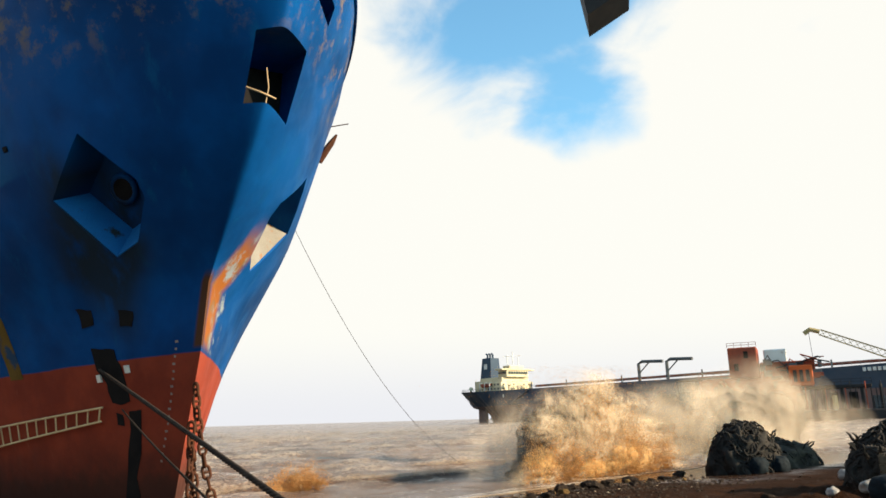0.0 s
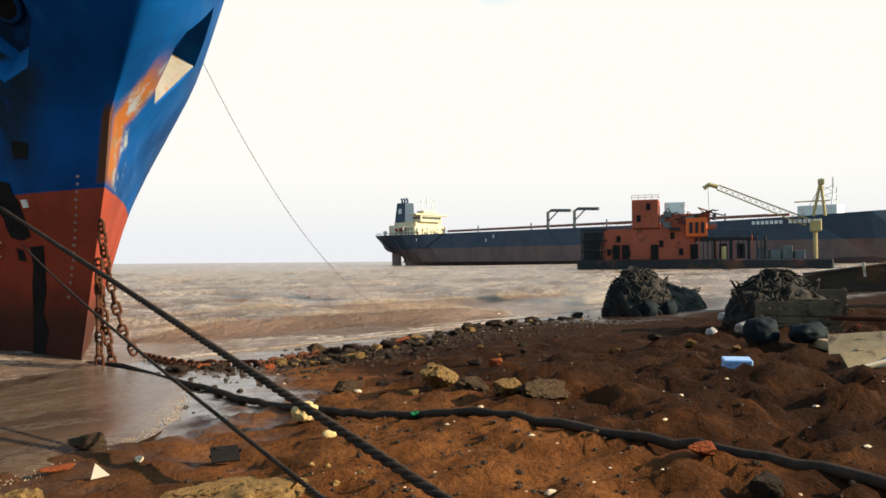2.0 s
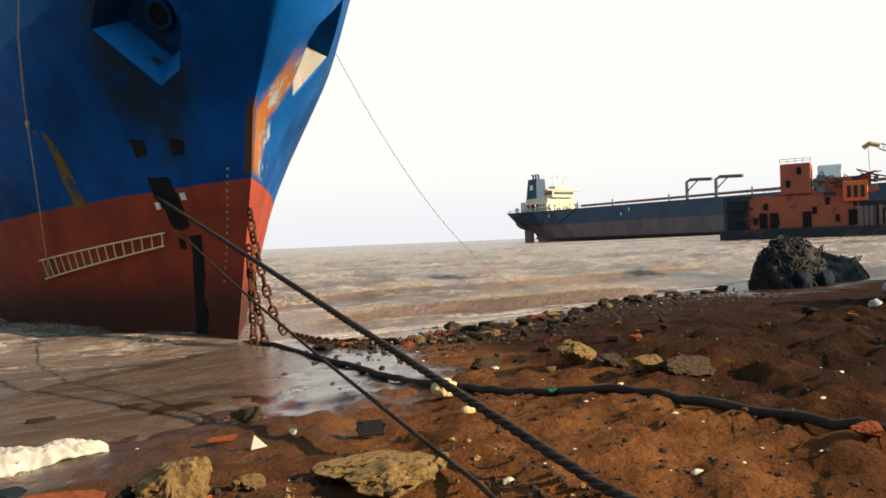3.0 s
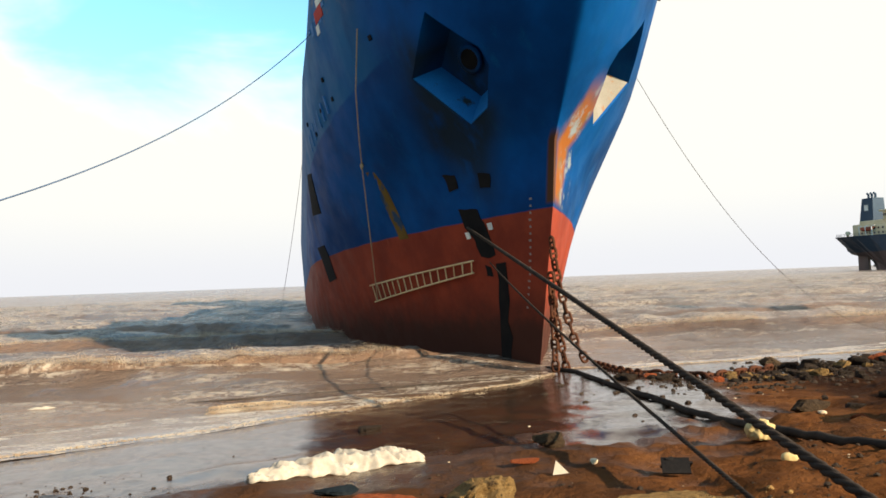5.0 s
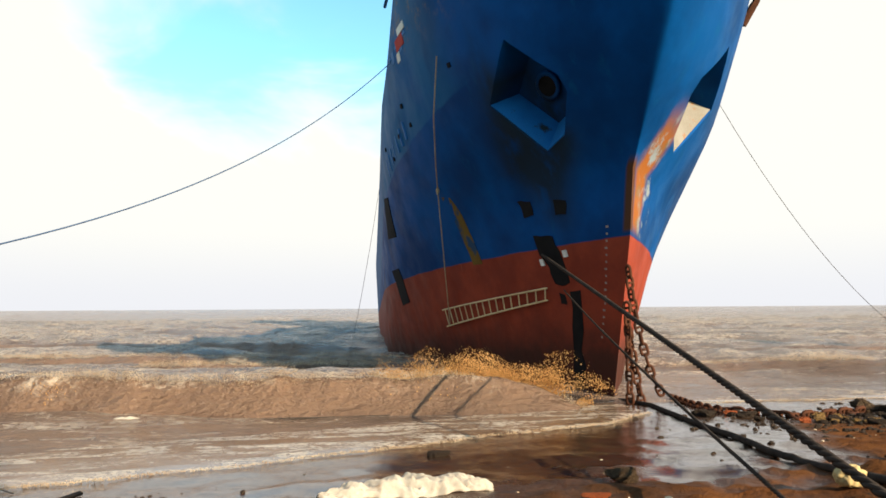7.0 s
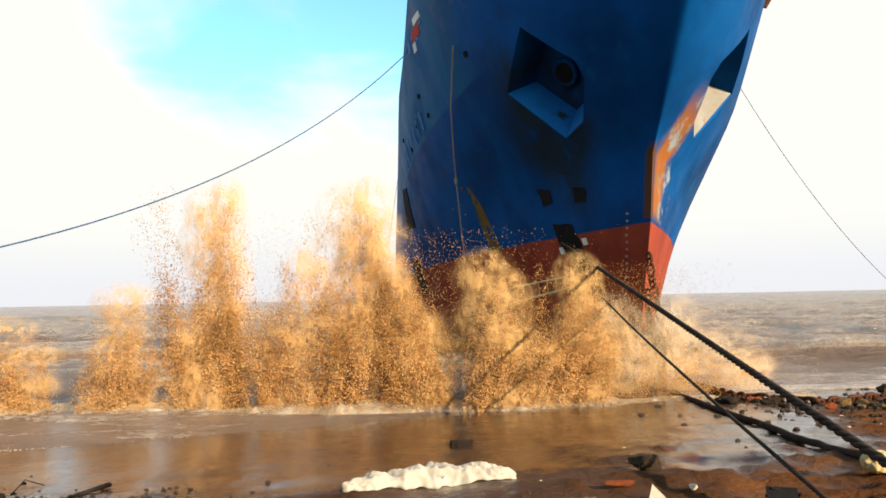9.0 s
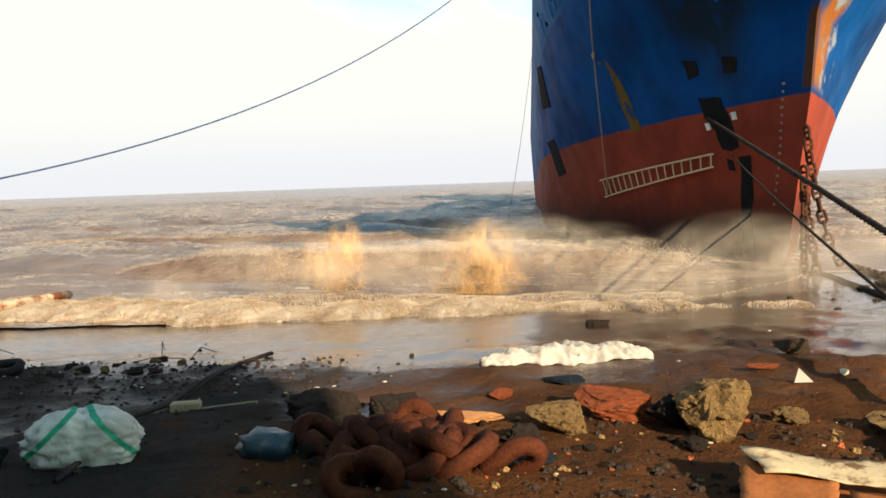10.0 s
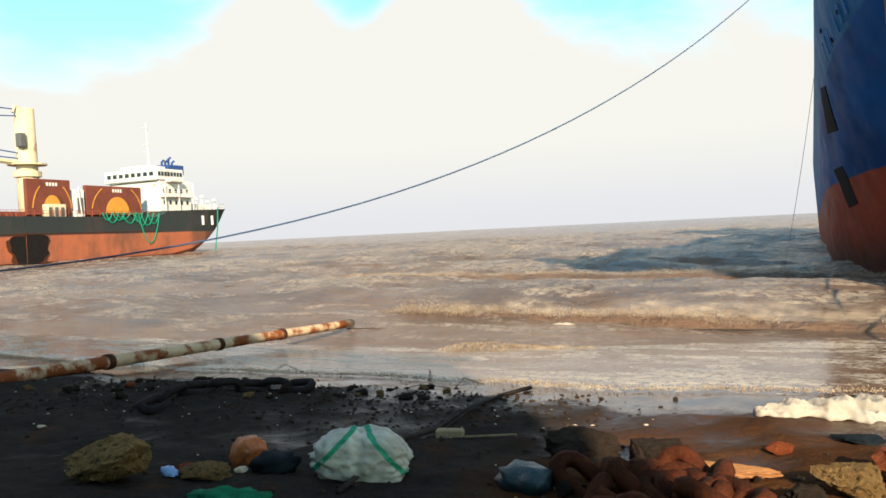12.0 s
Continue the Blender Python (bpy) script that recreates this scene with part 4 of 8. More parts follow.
def loft(stations, flip=False):
    """A hull from stations (x, keel, chine, deck, half breadth at chine, at deck), centred on y = 0."""
    bm = bmesh.new()
    rings = []
    for x, k, c, d, bc, bd in stations:
        rings.append([bm.verts.new(p) for p in ((x, -bd, d), (x, -bc, c), (x, -bc * 0.75, k), (x, bc * 0.75, k), (x, bc, c), (x, bd, d))])
    for a, b in zip(rings[:-1], rings[1:]):
        for j in range(6):
            bm.faces.new((a[j], a[(j + 1) % 6], b[(j + 1) % 6], b[j]))
    bm.faces.new(rings[0][::-1])
    bm.faces.new(rings[-1])
    bmesh.ops.recalc_face_normals(bm, faces=bm.faces)
    return bm


def boxpart(name, parent, m, x0, y0, z0, x1, y1, z1, label="", bevel=0.08):
    bm = bmesh.new()
    box(bm, x0, y0, z0, x1, y1, z1, bevel)
    return part(name, bm, m, parent, label)


def railing(parent, pts, h, step, m, r=0.05):
    bm = bmesh.new()
    for a, b in zip(pts[:-1], pts[1:]):
        a, b = Vector(a), Vector(b)
        n = max(1, int((b - a).length / step))
        for i in range(n + 1):
            p = a.lerp(b, i / n)
            tube(bm, [p, p + Vector((0, 0, h))], r, 4)
        for z in (0.5, 1.0):
            tube(bm, [a + Vector((0, 0, h * z)), b + Vector((0, 0, h * z))], r, 4)
    return part("railing", bm, m, parent)


def lattice(bm, a, b, w0, w1, bays, r=0.08):
    """A four-chord lattice boom from a to b."""
    a, b = Vector(a), Vector(b)
    d = (b - a).normalized()
    s = d.cross(Vector((0, 0, 1))).normalized() if abs(d.z) < 0.95 else Vector((1, 0, 0))
    u = s.cross(d)
    ring = lambda t: [a.lerp(b, t) + (s * i + u * j) * (w0 + (w1 - w0) * t) / 2 for i, j in ((1, 1), (1, -1), (-1, -1), (-1, 1))]
    last = ring(0)
    for k in range(1, bays + 1):
        cur = ring(k / bays)
        for i in range(4):
            tube(bm, [last[i], cur[i]], r, 4)
            tube(bm, [last[i], cur[(i + 1) % 4]], r * 0.6, 4)
        last = cur
    return bm


def make_tanker():
    a, b = Vector((240, 359, SEA)), Vector((281, 94, SEA))
    d = b - a
    t = thing("tanker", "long black oil tanker aground with cream deckhouse aft", "ship", Matrix.Translation(a) @ Matrix.Rotation(math.atan2(d.y, d.x), 4, "Z") @ Matrix.Translation((-13, 20, 0)))
    L = d.length
    part("hull", loft([(-4, 13.5, 15, 18.2, 3, 7), (-2, 10.5, 12.5, 18.0, 4.5, 11), (2, 8.6, 11, 17.9, 6, 14), (7, 7.6, 9.6, 17.7, 7, 16.5), (12.5, 7.0, 8.6, 17.6, 6, 18), (14.5, 4.0, 6.5, 17.6, 4, 18.5), (15.5, -1, 4.0, 17.6, 2.2, 18.8), (20, -1, 3.5, 17.5, 5, 19.4), (30, -1, 3, 17.4, 11, 20), (44, -1, 2, 17.3, 17, 20), (62, -1, 2, 17.3, 20, 20), (200, -1, 2, 17.4, 20, 20), (244, -1, 2, 18.2, 18, 19.5), (266, -1, 3, 19.2, 10, 15), (L + 13, -1, 4, 20.2, 1.0, 3)]), TANKER_SIDE, t, "black side over faded dull red bottom")
    boxpart("rudder", t, TANKER_SIDE, 2.0, -0.8, -1, 9.0, 0.8, 8.6, "broad rudder under the stern", 0.2)
    part("propeller", tube(bmesh.new(), [(11.5, 0, 2.2), (14.5, 0, 2.4)], [0.5, 1.0], 8), GREY, t)
    boxpart("deckhouse", t, CREAM, 17, -13, 17, 34, 13, 22.5, "cream deckhouse", 0.3)
    boxpart("boat_deck", t, CREAM, 15, -11, 22.5, 33, 11, 25.2, "cream upper house", 0.2)
    boxpart("bridge", t, CREAM, 28, -9, 25.2, 35, 9, 29.6, "cream bridge block", 0.3)
    boxpart("wing", t, CREAM, 30, -13.5, 29.0, 35.6, 13.5, 29.9, "bridge wing", 0.2)
    boxpart("wheelhouse", t, CREAM, 29, -6, 29.9, 34.5, 6, 31.8, "small cream wheelhouse", 0.2)
    boxpart("casing", t, CREAM, 6, -7, 17, 18, 7, 24.0, "engine casing", 0.3)
    bm = bmesh.new()
    v0 = bmesh.ops.create_cube(bm, size=1)["verts"]
    for v in v0:
        up = v.co.z > 0
        v.co = Vector((12.5 + v.co.x * (7.0 if up else 9.5) + (0.8 if up else 0), v.co.y * (7 if up else 8.5), 22 + (15.5 if up else 0)))
    fun = part("funnel", bm, FUNNEL, t, "tapered slate-blue funnel with a pale square mark")
    boxpart("funnel_mark", fun, PALE, 11.6, -4.05, 31.0, 14.0, -3.75, 34.0, "pale square mark", 0)
    for x in (10.8, 13, 15.2):
        part("exhaust_pipe", tube(bmesh.new(), [(x, 0, 37), (x, 0, 39.6), (x - 1.0, 0, 40.4)], 0.6, 6), FUNNEL, fun)
    for i in range(8):
        boxpart("window", t, GLASS, 35.45, -7.6 + i * 2.0, 27.0, 35.6, -6.4 + i * 2.0, 28.4, "", 0)
        boxpart("window", t, GLASS, 28.4 + i * 0.8, -9.1, 27.0, 28.95 + i * 0.8, -8.95, 28.2, "", 0)
    for j in range(2):
        for i in range(6):
            boxpart("window", t, GLASS, 18.2 + i * 2.6, -13.1, 18.3 + j * 2.3, 19.2 + i * 2.6, -12.9, 19.3 + j * 2.3, "", 0)
            boxpart("window", t, GLASS, 33.9, -11.5 + i * 4.2, 18.3 + j * 2.3, 34.1, -10.4 + i * 4.2, 19.3 + j * 2.3, "", 0)
    for x, y, h in ((30, -3, 38), (33.5, 2.5, 36.5), (31.5, 0, 40.0)):
        part("mast", bar((x, y, 31.5), (x, y, h), 0.26), PALE, t)
    part("crosstree", bar((28.5, -5, 37.2), (33.5, 5, 37.8), 0.18), PALE, t)
    for k, (x, y, z0, w, h) in enumerate(((36.5, -9, 17, 4.0, 4.4), (37, -2, 17, 5.0, 3.0), (38, 7, 17, 4.0, 4.8), (42, -12, 17, 2.5, 2.0), (7, -11, 17, 4.0, 2.6))):
        part("deck_vent", tube(bmesh.new(), [(x, y, z0), (x, y, z0 + h * 0.7), (x + w * 0.25, y - w * 0.2, z0 + h)], [w * 0.16, w * 0.16, w * 0.34], 8), CREAM, t, "cream cowl vent on the poop")
    railing(t, [(-3, -6.5, 18.2), (2, -13.5, 17.9), (14, -18, 17.6), (44, -19.8, 17.4)], 1.3, 2.6, GREY, 0.08)
    part("lifeboat", tube(bmesh.new(), [(19, -14.5, 21.5), (20.5, -14.5, 20.8), (26, -14.5, 20.8), (27.5, -14.5, 21.5)], [0.2, 1.1, 1.1, 0.2], 8), DECK_RED, t, "rust-red lifeboat")
    for x in (19, 23, 27):
        part("davit", tube(bmesh.new(), [(x, -15, 17.5), (x + 0.3, -15.6, 22.0), (x + 1.6, -15.0, 22.5)], 0.28, 5), PALE, t)
    railing(t, [(50, -19.8, 17.4), (232, -19.6, 18.0)], 1.5, 3.2, GREY, 0.09)
    part("deck_pipe", bar((52, -4, 19.2), (235, -4, 19.8), 0.55, 6), DECK_RED, t, "long deck pipe")
    for x in (60, 84, 118, 160, 190, 214):
        part("vent_post", bar((x, -16, 17.3), (x, -16, 20.8), 0.35), GREY, t)
    for x in (128, 143):
        part("hose_crane", tube(bmesh.new(), [(x, -16, 17), (x, -16, 25.5), (x + 2, -16, 26.4), (x + 13, -16, 25.8)], 0.75, 6), GREY, t, "manifold hose crane")
        part("crane_stay", bar((x, -16, 21), (x + 6, -16, 26), 0.3), GREY, t)
    part("gangway", bar((62, -20.4, 17), (48, -20.6, 10), 0.35), GREY, t, "accommodation ladder lowered at the side")
    bm = bmesh.new()
    lattice(bm, (247, -6, 19), (250, -6, 30), 9, 4.5, 4, 0.25)
    boxf = part("foremast", bm, PALE, t, "white lattice derrick at the bow")
    boxpart("derrick_house", t, PALE, 240, -11, 18, 254, -1, 22.5, "white house under the derrick", 0.2)
    for x in (248, 252):
        part("horn_post", bar((x, -8, 29), (x, -8, 33), 0.35), PALE, t)
    # name on the bow, as plain bars
    for i in range(15):
        if i != 7:
            boxpart("name_bar", t, PALE, 226 + i * 1.7, -19.95, 15.6, 227.1 + i * 1.7, -19.0, 16.9, "", 0)
    for x, z in ((42, 13.5), (92, 12.0), (97, 14), (150, 13)):
        boxpart("draft_plate", t, PALE, x, -20.06, z, x + 0.7, -19.9, z + 1.6, "", 0)


def make_dredger():
    d = 172.0
    c = at(57.0, 0, d)
    c.z = SEA
    m = Matrix.Translation(c) @ Matrix.Rotation(radians(-57.0), 4, "Z")
    t = thing("salvage_barge", "rust-red salvage barge with stacked houses before the tanker", "barge", m)
    w = lambda bearing: d * math.tan(radians(bearing - 57.0))
    boxpart("pontoon", t, STEEL_DARK, w(49.0), -2, -1, w(66.5), 14, 2.4, "low black pontoon", 0.3)
    boxpart("hull_block", t, DECK_RED, w(50.9), 0, 2.2, w(57.6), 10, 9.5, "rust-red lower house", 0.3)
    boxpart("dark_bulkhead", t, STEEL_DARK, w(49.3), 1, 2.2, w(50.9), 9, 9.0, "black framework", 0.3)
    boxpart("tower_house", t, DECK_RED, w(53.05), -0.6, 9.5, w(55.0), 8, 16.0, "rust-red tower house", 0.2)
    boxpart("cabin", t, PALE, w(55.4), 1, 11.0, w(56.9), 7, 15.3, "weathered white cabin", 0.2)
    boxpart("cabin", t, DECK_RED, w(55.1), 0, 9.0, w(58.6), 6, 12.6, "dark red cabin", 0.2)
    boxpart("winch_house", t, ORANGE, w(56.9), -1.2, 7.4, w(58.4), 3, 11.6, "bright orange winch house", 0.2)
    # dark boxes painted as the shaded inside of gaps and doorways
    for i in range(3):
        boxpart("winch_gap", t, STEEL_DARK, w(57.15) + i * 1.2, -1.35, 8.2, w(57.15) + i * 1.2 + 0.7, -1.1, 10.6, "", 0)
    for i, bb in enumerate((51.6, 52.3, 54.4, 57.2, 59.2, 60.4)):
        boxpart("doorway", t, BLACK, w(bb), -0.25, 2.6, w(bb) + 1.6, 0.25, 5.8, "", 0)
    for bb in (58.9, 60.0, 61.2, 62.3):
        part("column", bar((w(bb), 0, 2.3), (w(bb), 0, 7.2), 0.3), STEEL_DARK, t)
    boxpart("upper_deck", t, STEEL_DARK, w(57.6), -0.5, 6.6, w(61.8), 9, 7.3, "dark upper deck", 0.1)
    part("bollard", bar((w(59.5), -1, 2.3), (w(59.5), -1, 5.2), 0.5, 8), YELLOW, t, "yellow post")
    for bb, z in ((61.8, 5.0), (62.6, 4.4), (63.4, 5.2), (64.2, 4.2)):
        boxpart("deck_crate", t, GREY, w(bb), 0, 2.3, w(bb) + 2.0, 4, z, "grey deck crate", 0.1)
    # trusses, rails, pipes and lumber over the houses
    rb = random.Random(17)
    for k in range(9):
        x = w(49.3) + k * (w(50.9) - w(49.3)) / 8
        part("frame_post", bar((x, -0.4, 2.3), (x, -0.4, 9.6), 0.16, 5), STEEL_DARK, t)
    for z in (4.6, 7.0, 9.4):
        part("frame_beam", bar((w(49.3), -0.5, z), (w(51.2), -0.5, z), 0.2, 5), STEEL_DARK, t)
    for k in range(16):
        x = w(57.8) + k * (w(62.3) - w(57.8)) / 15
        part("frame_post", bar((x, -0.8, 2.3), (x, -0.8, 6.6 + 1.2 * (k % 3 == 0)), 0.11, 5), STEEL_DARK if k % 4 else DECK_RED, t)
    for k in range(14):
        x, z = w(rb.uniform(55.0, 59.4)), rb.uniform(9.2, 13.2)
        boxpart("deck_gear", t, rb.choice((DECK_RED, DECK_RED, STEEL_DARK, GREY)), x, -1.0 + rb.random(), z - rb.uniform(0.6, 1.8), x + rb.uniform(0.5, 2.2), 3, z, "", 0.05)
    for k in range(10):
        a = Vector((w(rb.uniform(55.2, 58.6)), -0.8, rb.uniform(9.5, 13.0)))
        part("pipe_run", tube(bmesh.new(), [a, a + Vector((rb.uniform(-2, 3), 0, rb.uniform(0.2, 1.6))), a + Vector((rb.uniform(1, 4), 0, rb.uniform(-1.2, 0.8)))], rb.uniform(0.10, 0.2), 5), rb.choice((STEEL_DARK, DECK_RED)), t)
    # black boxes again, for the dark within the openings
    for bb, z in ((51.2, 3.4), (51.9, 6.4), (52.6, 3.2), (53.4, 11.0), (54.1, 13.6), (55.0, 5.2), (55.8, 7.0), (56.4, 3.4)):
        boxpart("opening", t, BLACK, w(bb), -0.66 if z > 9.5 else -0.12, z, w(bb) + 0.9, 0.2, z + 1.5, "", 0)
    railing(t, [(w(50.9), -0.1, 9.5), (w(53.0), -0.1, 9.5)], 1.1, 1.3, DECK_RED, 0.06)
    railing(t, [(w(53.05), -0.6, 16.0), (w(55.0), -0.6, 16.0)], 1.0, 1.3, DECK_RED, 0.06)
    railing(t, [(w(57.6), -0.5, 7.3), (w(61.8), -0.5, 7.3)], 1.1, 1.6, STEEL_DARK, 0.06)
    railing(t, [(w(61.8), -1.8, 2.4), (w(66.4), -1.8, 2.4)], 1.1, 2.0, GREY, 0.05)
    # crane
    px = w(65.6)
    boxpart("crane_house", t, YELLOW, px - 0.9, 1, 8.2, px + 1.1, 3.6, 10.6, "yellow crane house", 0.2)
    part("crane_column", bar((px, 2.5, 2.2), (px, 2.5, 8.2), 0.45, 8), YELLOW, t)
    bm = bmesh.new()
    lattice(bm, (px - 1.5, 2.5, 10.2), (w(59.2), 2.5, 18.4), 1.5, 1.1, 15, 0.10)
    part("jib", bm, YELLOW, t, "pale yellow lattice jib")
    part("jib_head", tube(bmesh.new(), [(w(59.2), 2.5, 18.5), (w(58.6), 2.5, 19.1), (w(58.2), 2.5, 18.3)], 0.5, 6), YELLOW, t)
    part("hoist_wire", bar((w(58.5), 2.5, 18.5), (w(58.6), 2.5, 9.0), 0.06, 4), STEEL_DARK, t)
    for x in (px - 0.3, px + 2.0):
        part("gantry_leg", bar((x, 2.5, 11.5), (px + 1.2, 2.5, 19.0), 0.3), YELLOW, t)
    boxpart("gantry_head", t, YELLOW, px + 0.7, 2, 18.2, px + 1.9, 3, 19.4, "", 0.1)
    part("boom_stay", bar((px - 4, 2.5, 14.6), (px + 3, 2.5, 14.8), 0.14), YELLOW, t)


BARGE = surf("stained_grey_brown_steel", (0.065, 0.052, 0.042), (0.035, 0.028, 0.023), 0.5, 0.75, 0.1, stain=(0.10, 0.055, 0.03), stain_scale=0.5, amount=0.4)


def make_right_works():
    # tilted barge run up on the shore
    c = at(71.6, 0, 62.0)
    c.z = SEA
    t = thing("landing_barge", "grey landing barge tilted on the shore", "barge", Matrix.Translation(c) @ Matrix.Rotation(radians(-70.6), 4, "Z") @ pose(0, 0, 0, 0, -6, 0))
    part("hull", loft([(-7.5, 0.6, 1.2, 2.0, 2, 2.5), (-4, -0.8, 0.4, 2.2, 3, 3.4), (6, -1, 0.2, 2.7, 3.4, 3.6), (26, -1, 0.2, 3.0, 3.4, 3.6)]), BARGE, t, "grey-brown hull with stains")
    for x in (-3.2, 2.4):
        boxpart("white_post", t, PALE, x, -3.75, 1.6, x + 0.16, -3.5, 2.6, "", 0)
    part("gunwale", bar((-7, -3.4, 2.15), (24, -3.65, 3.05), 0.09), BARGE, t)
    # white and red vessel behind it
    c = at(72.4, 0, 270.0)
    c.z = SEA
    t = thing("coaster", "small white and red coaster half hidden behind barges", "ship", Matrix.Translation(c) @ Matrix.Rotation(radians(-71.5), 4, "Z"))
    part("hull", loft([(-8, 1, 2, 7, 3, 4), (-3, -1, 1, 6.5, 5, 5), (50, -1, 1, 6.5, 5, 5)]), DECK_RED, t, "rust-red hull")
    boxpart("deckhouse", t, PALE, -6.5, -5, 3.2, 4.5, 4, 9.0, "white deckhouse", 0.2)
    for j in range(2):
        for i in range(6):
            boxpart("window", t, GLASS, -5.6 + i * 1.6, -5.1, 4.3 + 2.3 * j, -4.8 + i * 1.6, -4.9, 5.2 + 2.3 * j, "", 0)
    bm = bmesh.new()
    r = bmesh.ops.create_cone(bm, cap_ends=True, segments=12, radius1=2.4, radius2=1.5, depth=4.4)
    bmesh.ops.translate(bm, vec=(-4.5, 2, 10.6), verts=r["verts"])
    part("funnel", bm, FLAG_RED, t, "faded red funnel")
    part("derrick", bar((7, 0, 6), (13, 0, 15), 0.2), GREY, t)
    railing(t, [(6, -4.8, 6.5), (48, -4.8, 6.5)], 1.2, 2.5, GREY, 0.07)
    # shed roof on posts
    c = at(72.6, 0, 38.0)
    base = height(c.x, c.y)
    t = thing("shed", "open shed with bright blue ribbed sheet roof", "shed", Matrix.Translation((c.x, c.y, base)) @ Matrix.Rotation(radians(-74.0), 4, "Z"))
    blue = surf("blue_roof_sheet", (0.03, 0.20, 0.52), (0.05, 0.28, 0.62), 1.0, 0.45, 0.1, stain=(0.25, 0.33, 0.42), stain_scale=1.5, amount=0.4)
    z0, z1 = 5.25 - base, 6.35 - base
    bm = bmesh.new()
    v = [bm.verts.new(p) for p in ((-1.4, -1, z0), (14, -1, z0), (14, 3.5, z1), (-0.6, 3.5, z1), (-1.4, -1, z0 - 0.09), (14, -1, z0 - 0.09), (14, 3.5, z1 - 0.09), (-0.6, 3.5, z1 - 0.09))]
    for f in ((0, 1, 2, 3), (7, 6, 5, 4), (0, 4, 5, 1), (1, 5, 6, 2), (2, 6, 7, 3), (3, 7, 4, 0)):
        bm.faces.new([v[i] for i in f])
    roof = part("roof", bm, blue, t, "bright blue ribbed roof sheet")
    for i in range(18):
        x = -1.0 + i * 0.8
        part("rib", bar((x, -1.02, z0 + 0.05), (x + 0.1, 3.5, z1 + 0.05), 0.06, 5), blue, roof)
    boxpart("fascia", t, GREY, -0.6, -0.6, z0 - 0.85, 13.5, 2.5, z0 - 0.1, "dark grey wall panel under the eaves", 0.03)
    for x in (7, 10, 13.2):
        part("post", bar((x, 0, -0.2), (x, 0, z0 - 0.8), 0.12), GREY, t)
    part("ridge_lump", tube(bmesh.new(), [(0.5, 3.4, z1), (0.9, 3.4, z1 + 0.35), (1.5, 3.4, z1 + 0.1)], [0.15, 0.25, 0.1], 6), blue, roof)
    # gantry head that reaches in high over the beach
    c = at(46.4, 30.2, 30.0)
    t = thing("crane_gantry", "dark steel crane arm high over the beach", "crane", Matrix.Translation(c) @ Matrix.Rotation(radians(-45), 4, "Z"))
    bm = bmesh.new()
    v = [bm.verts.new((x * 2.3, y, z * 2.3)) for x, y, z in ((-0.43, 0, 0.75), (0.55, 0, 1.05), (0.52, 0, 0.35), (-0.30, 0, -0.12), (-0.43, 2, 0.75), (0.55, 2, 1.05), (0.52, 2, 0.35), (-0.30, 2, -0.12))]
    for f in ((3, 2, 1, 0), (4, 5, 6, 7), (0, 1, 5, 4), (1, 2, 6, 5), (2, 3, 7, 6), (3, 0, 4, 7)):
        bm.faces.new([v[i] for i in f])
    part("arm_head", bm, STEEL_DARK, t, "dark wedge of the arm's end")
    part("arm", tube(bmesh.new(), [(0, 1, 2.0), (13.4, 6.4, 9.0), (29.7, 12.7, 10.0)], 0.6, 8), STEEL_DARK, t)
    part("column", tube(bmesh.new(), [(29.7, 12.7, 10.6), (29.7, 12.7, -22.5)], 0.8, 8), STEEL_DARK, t)


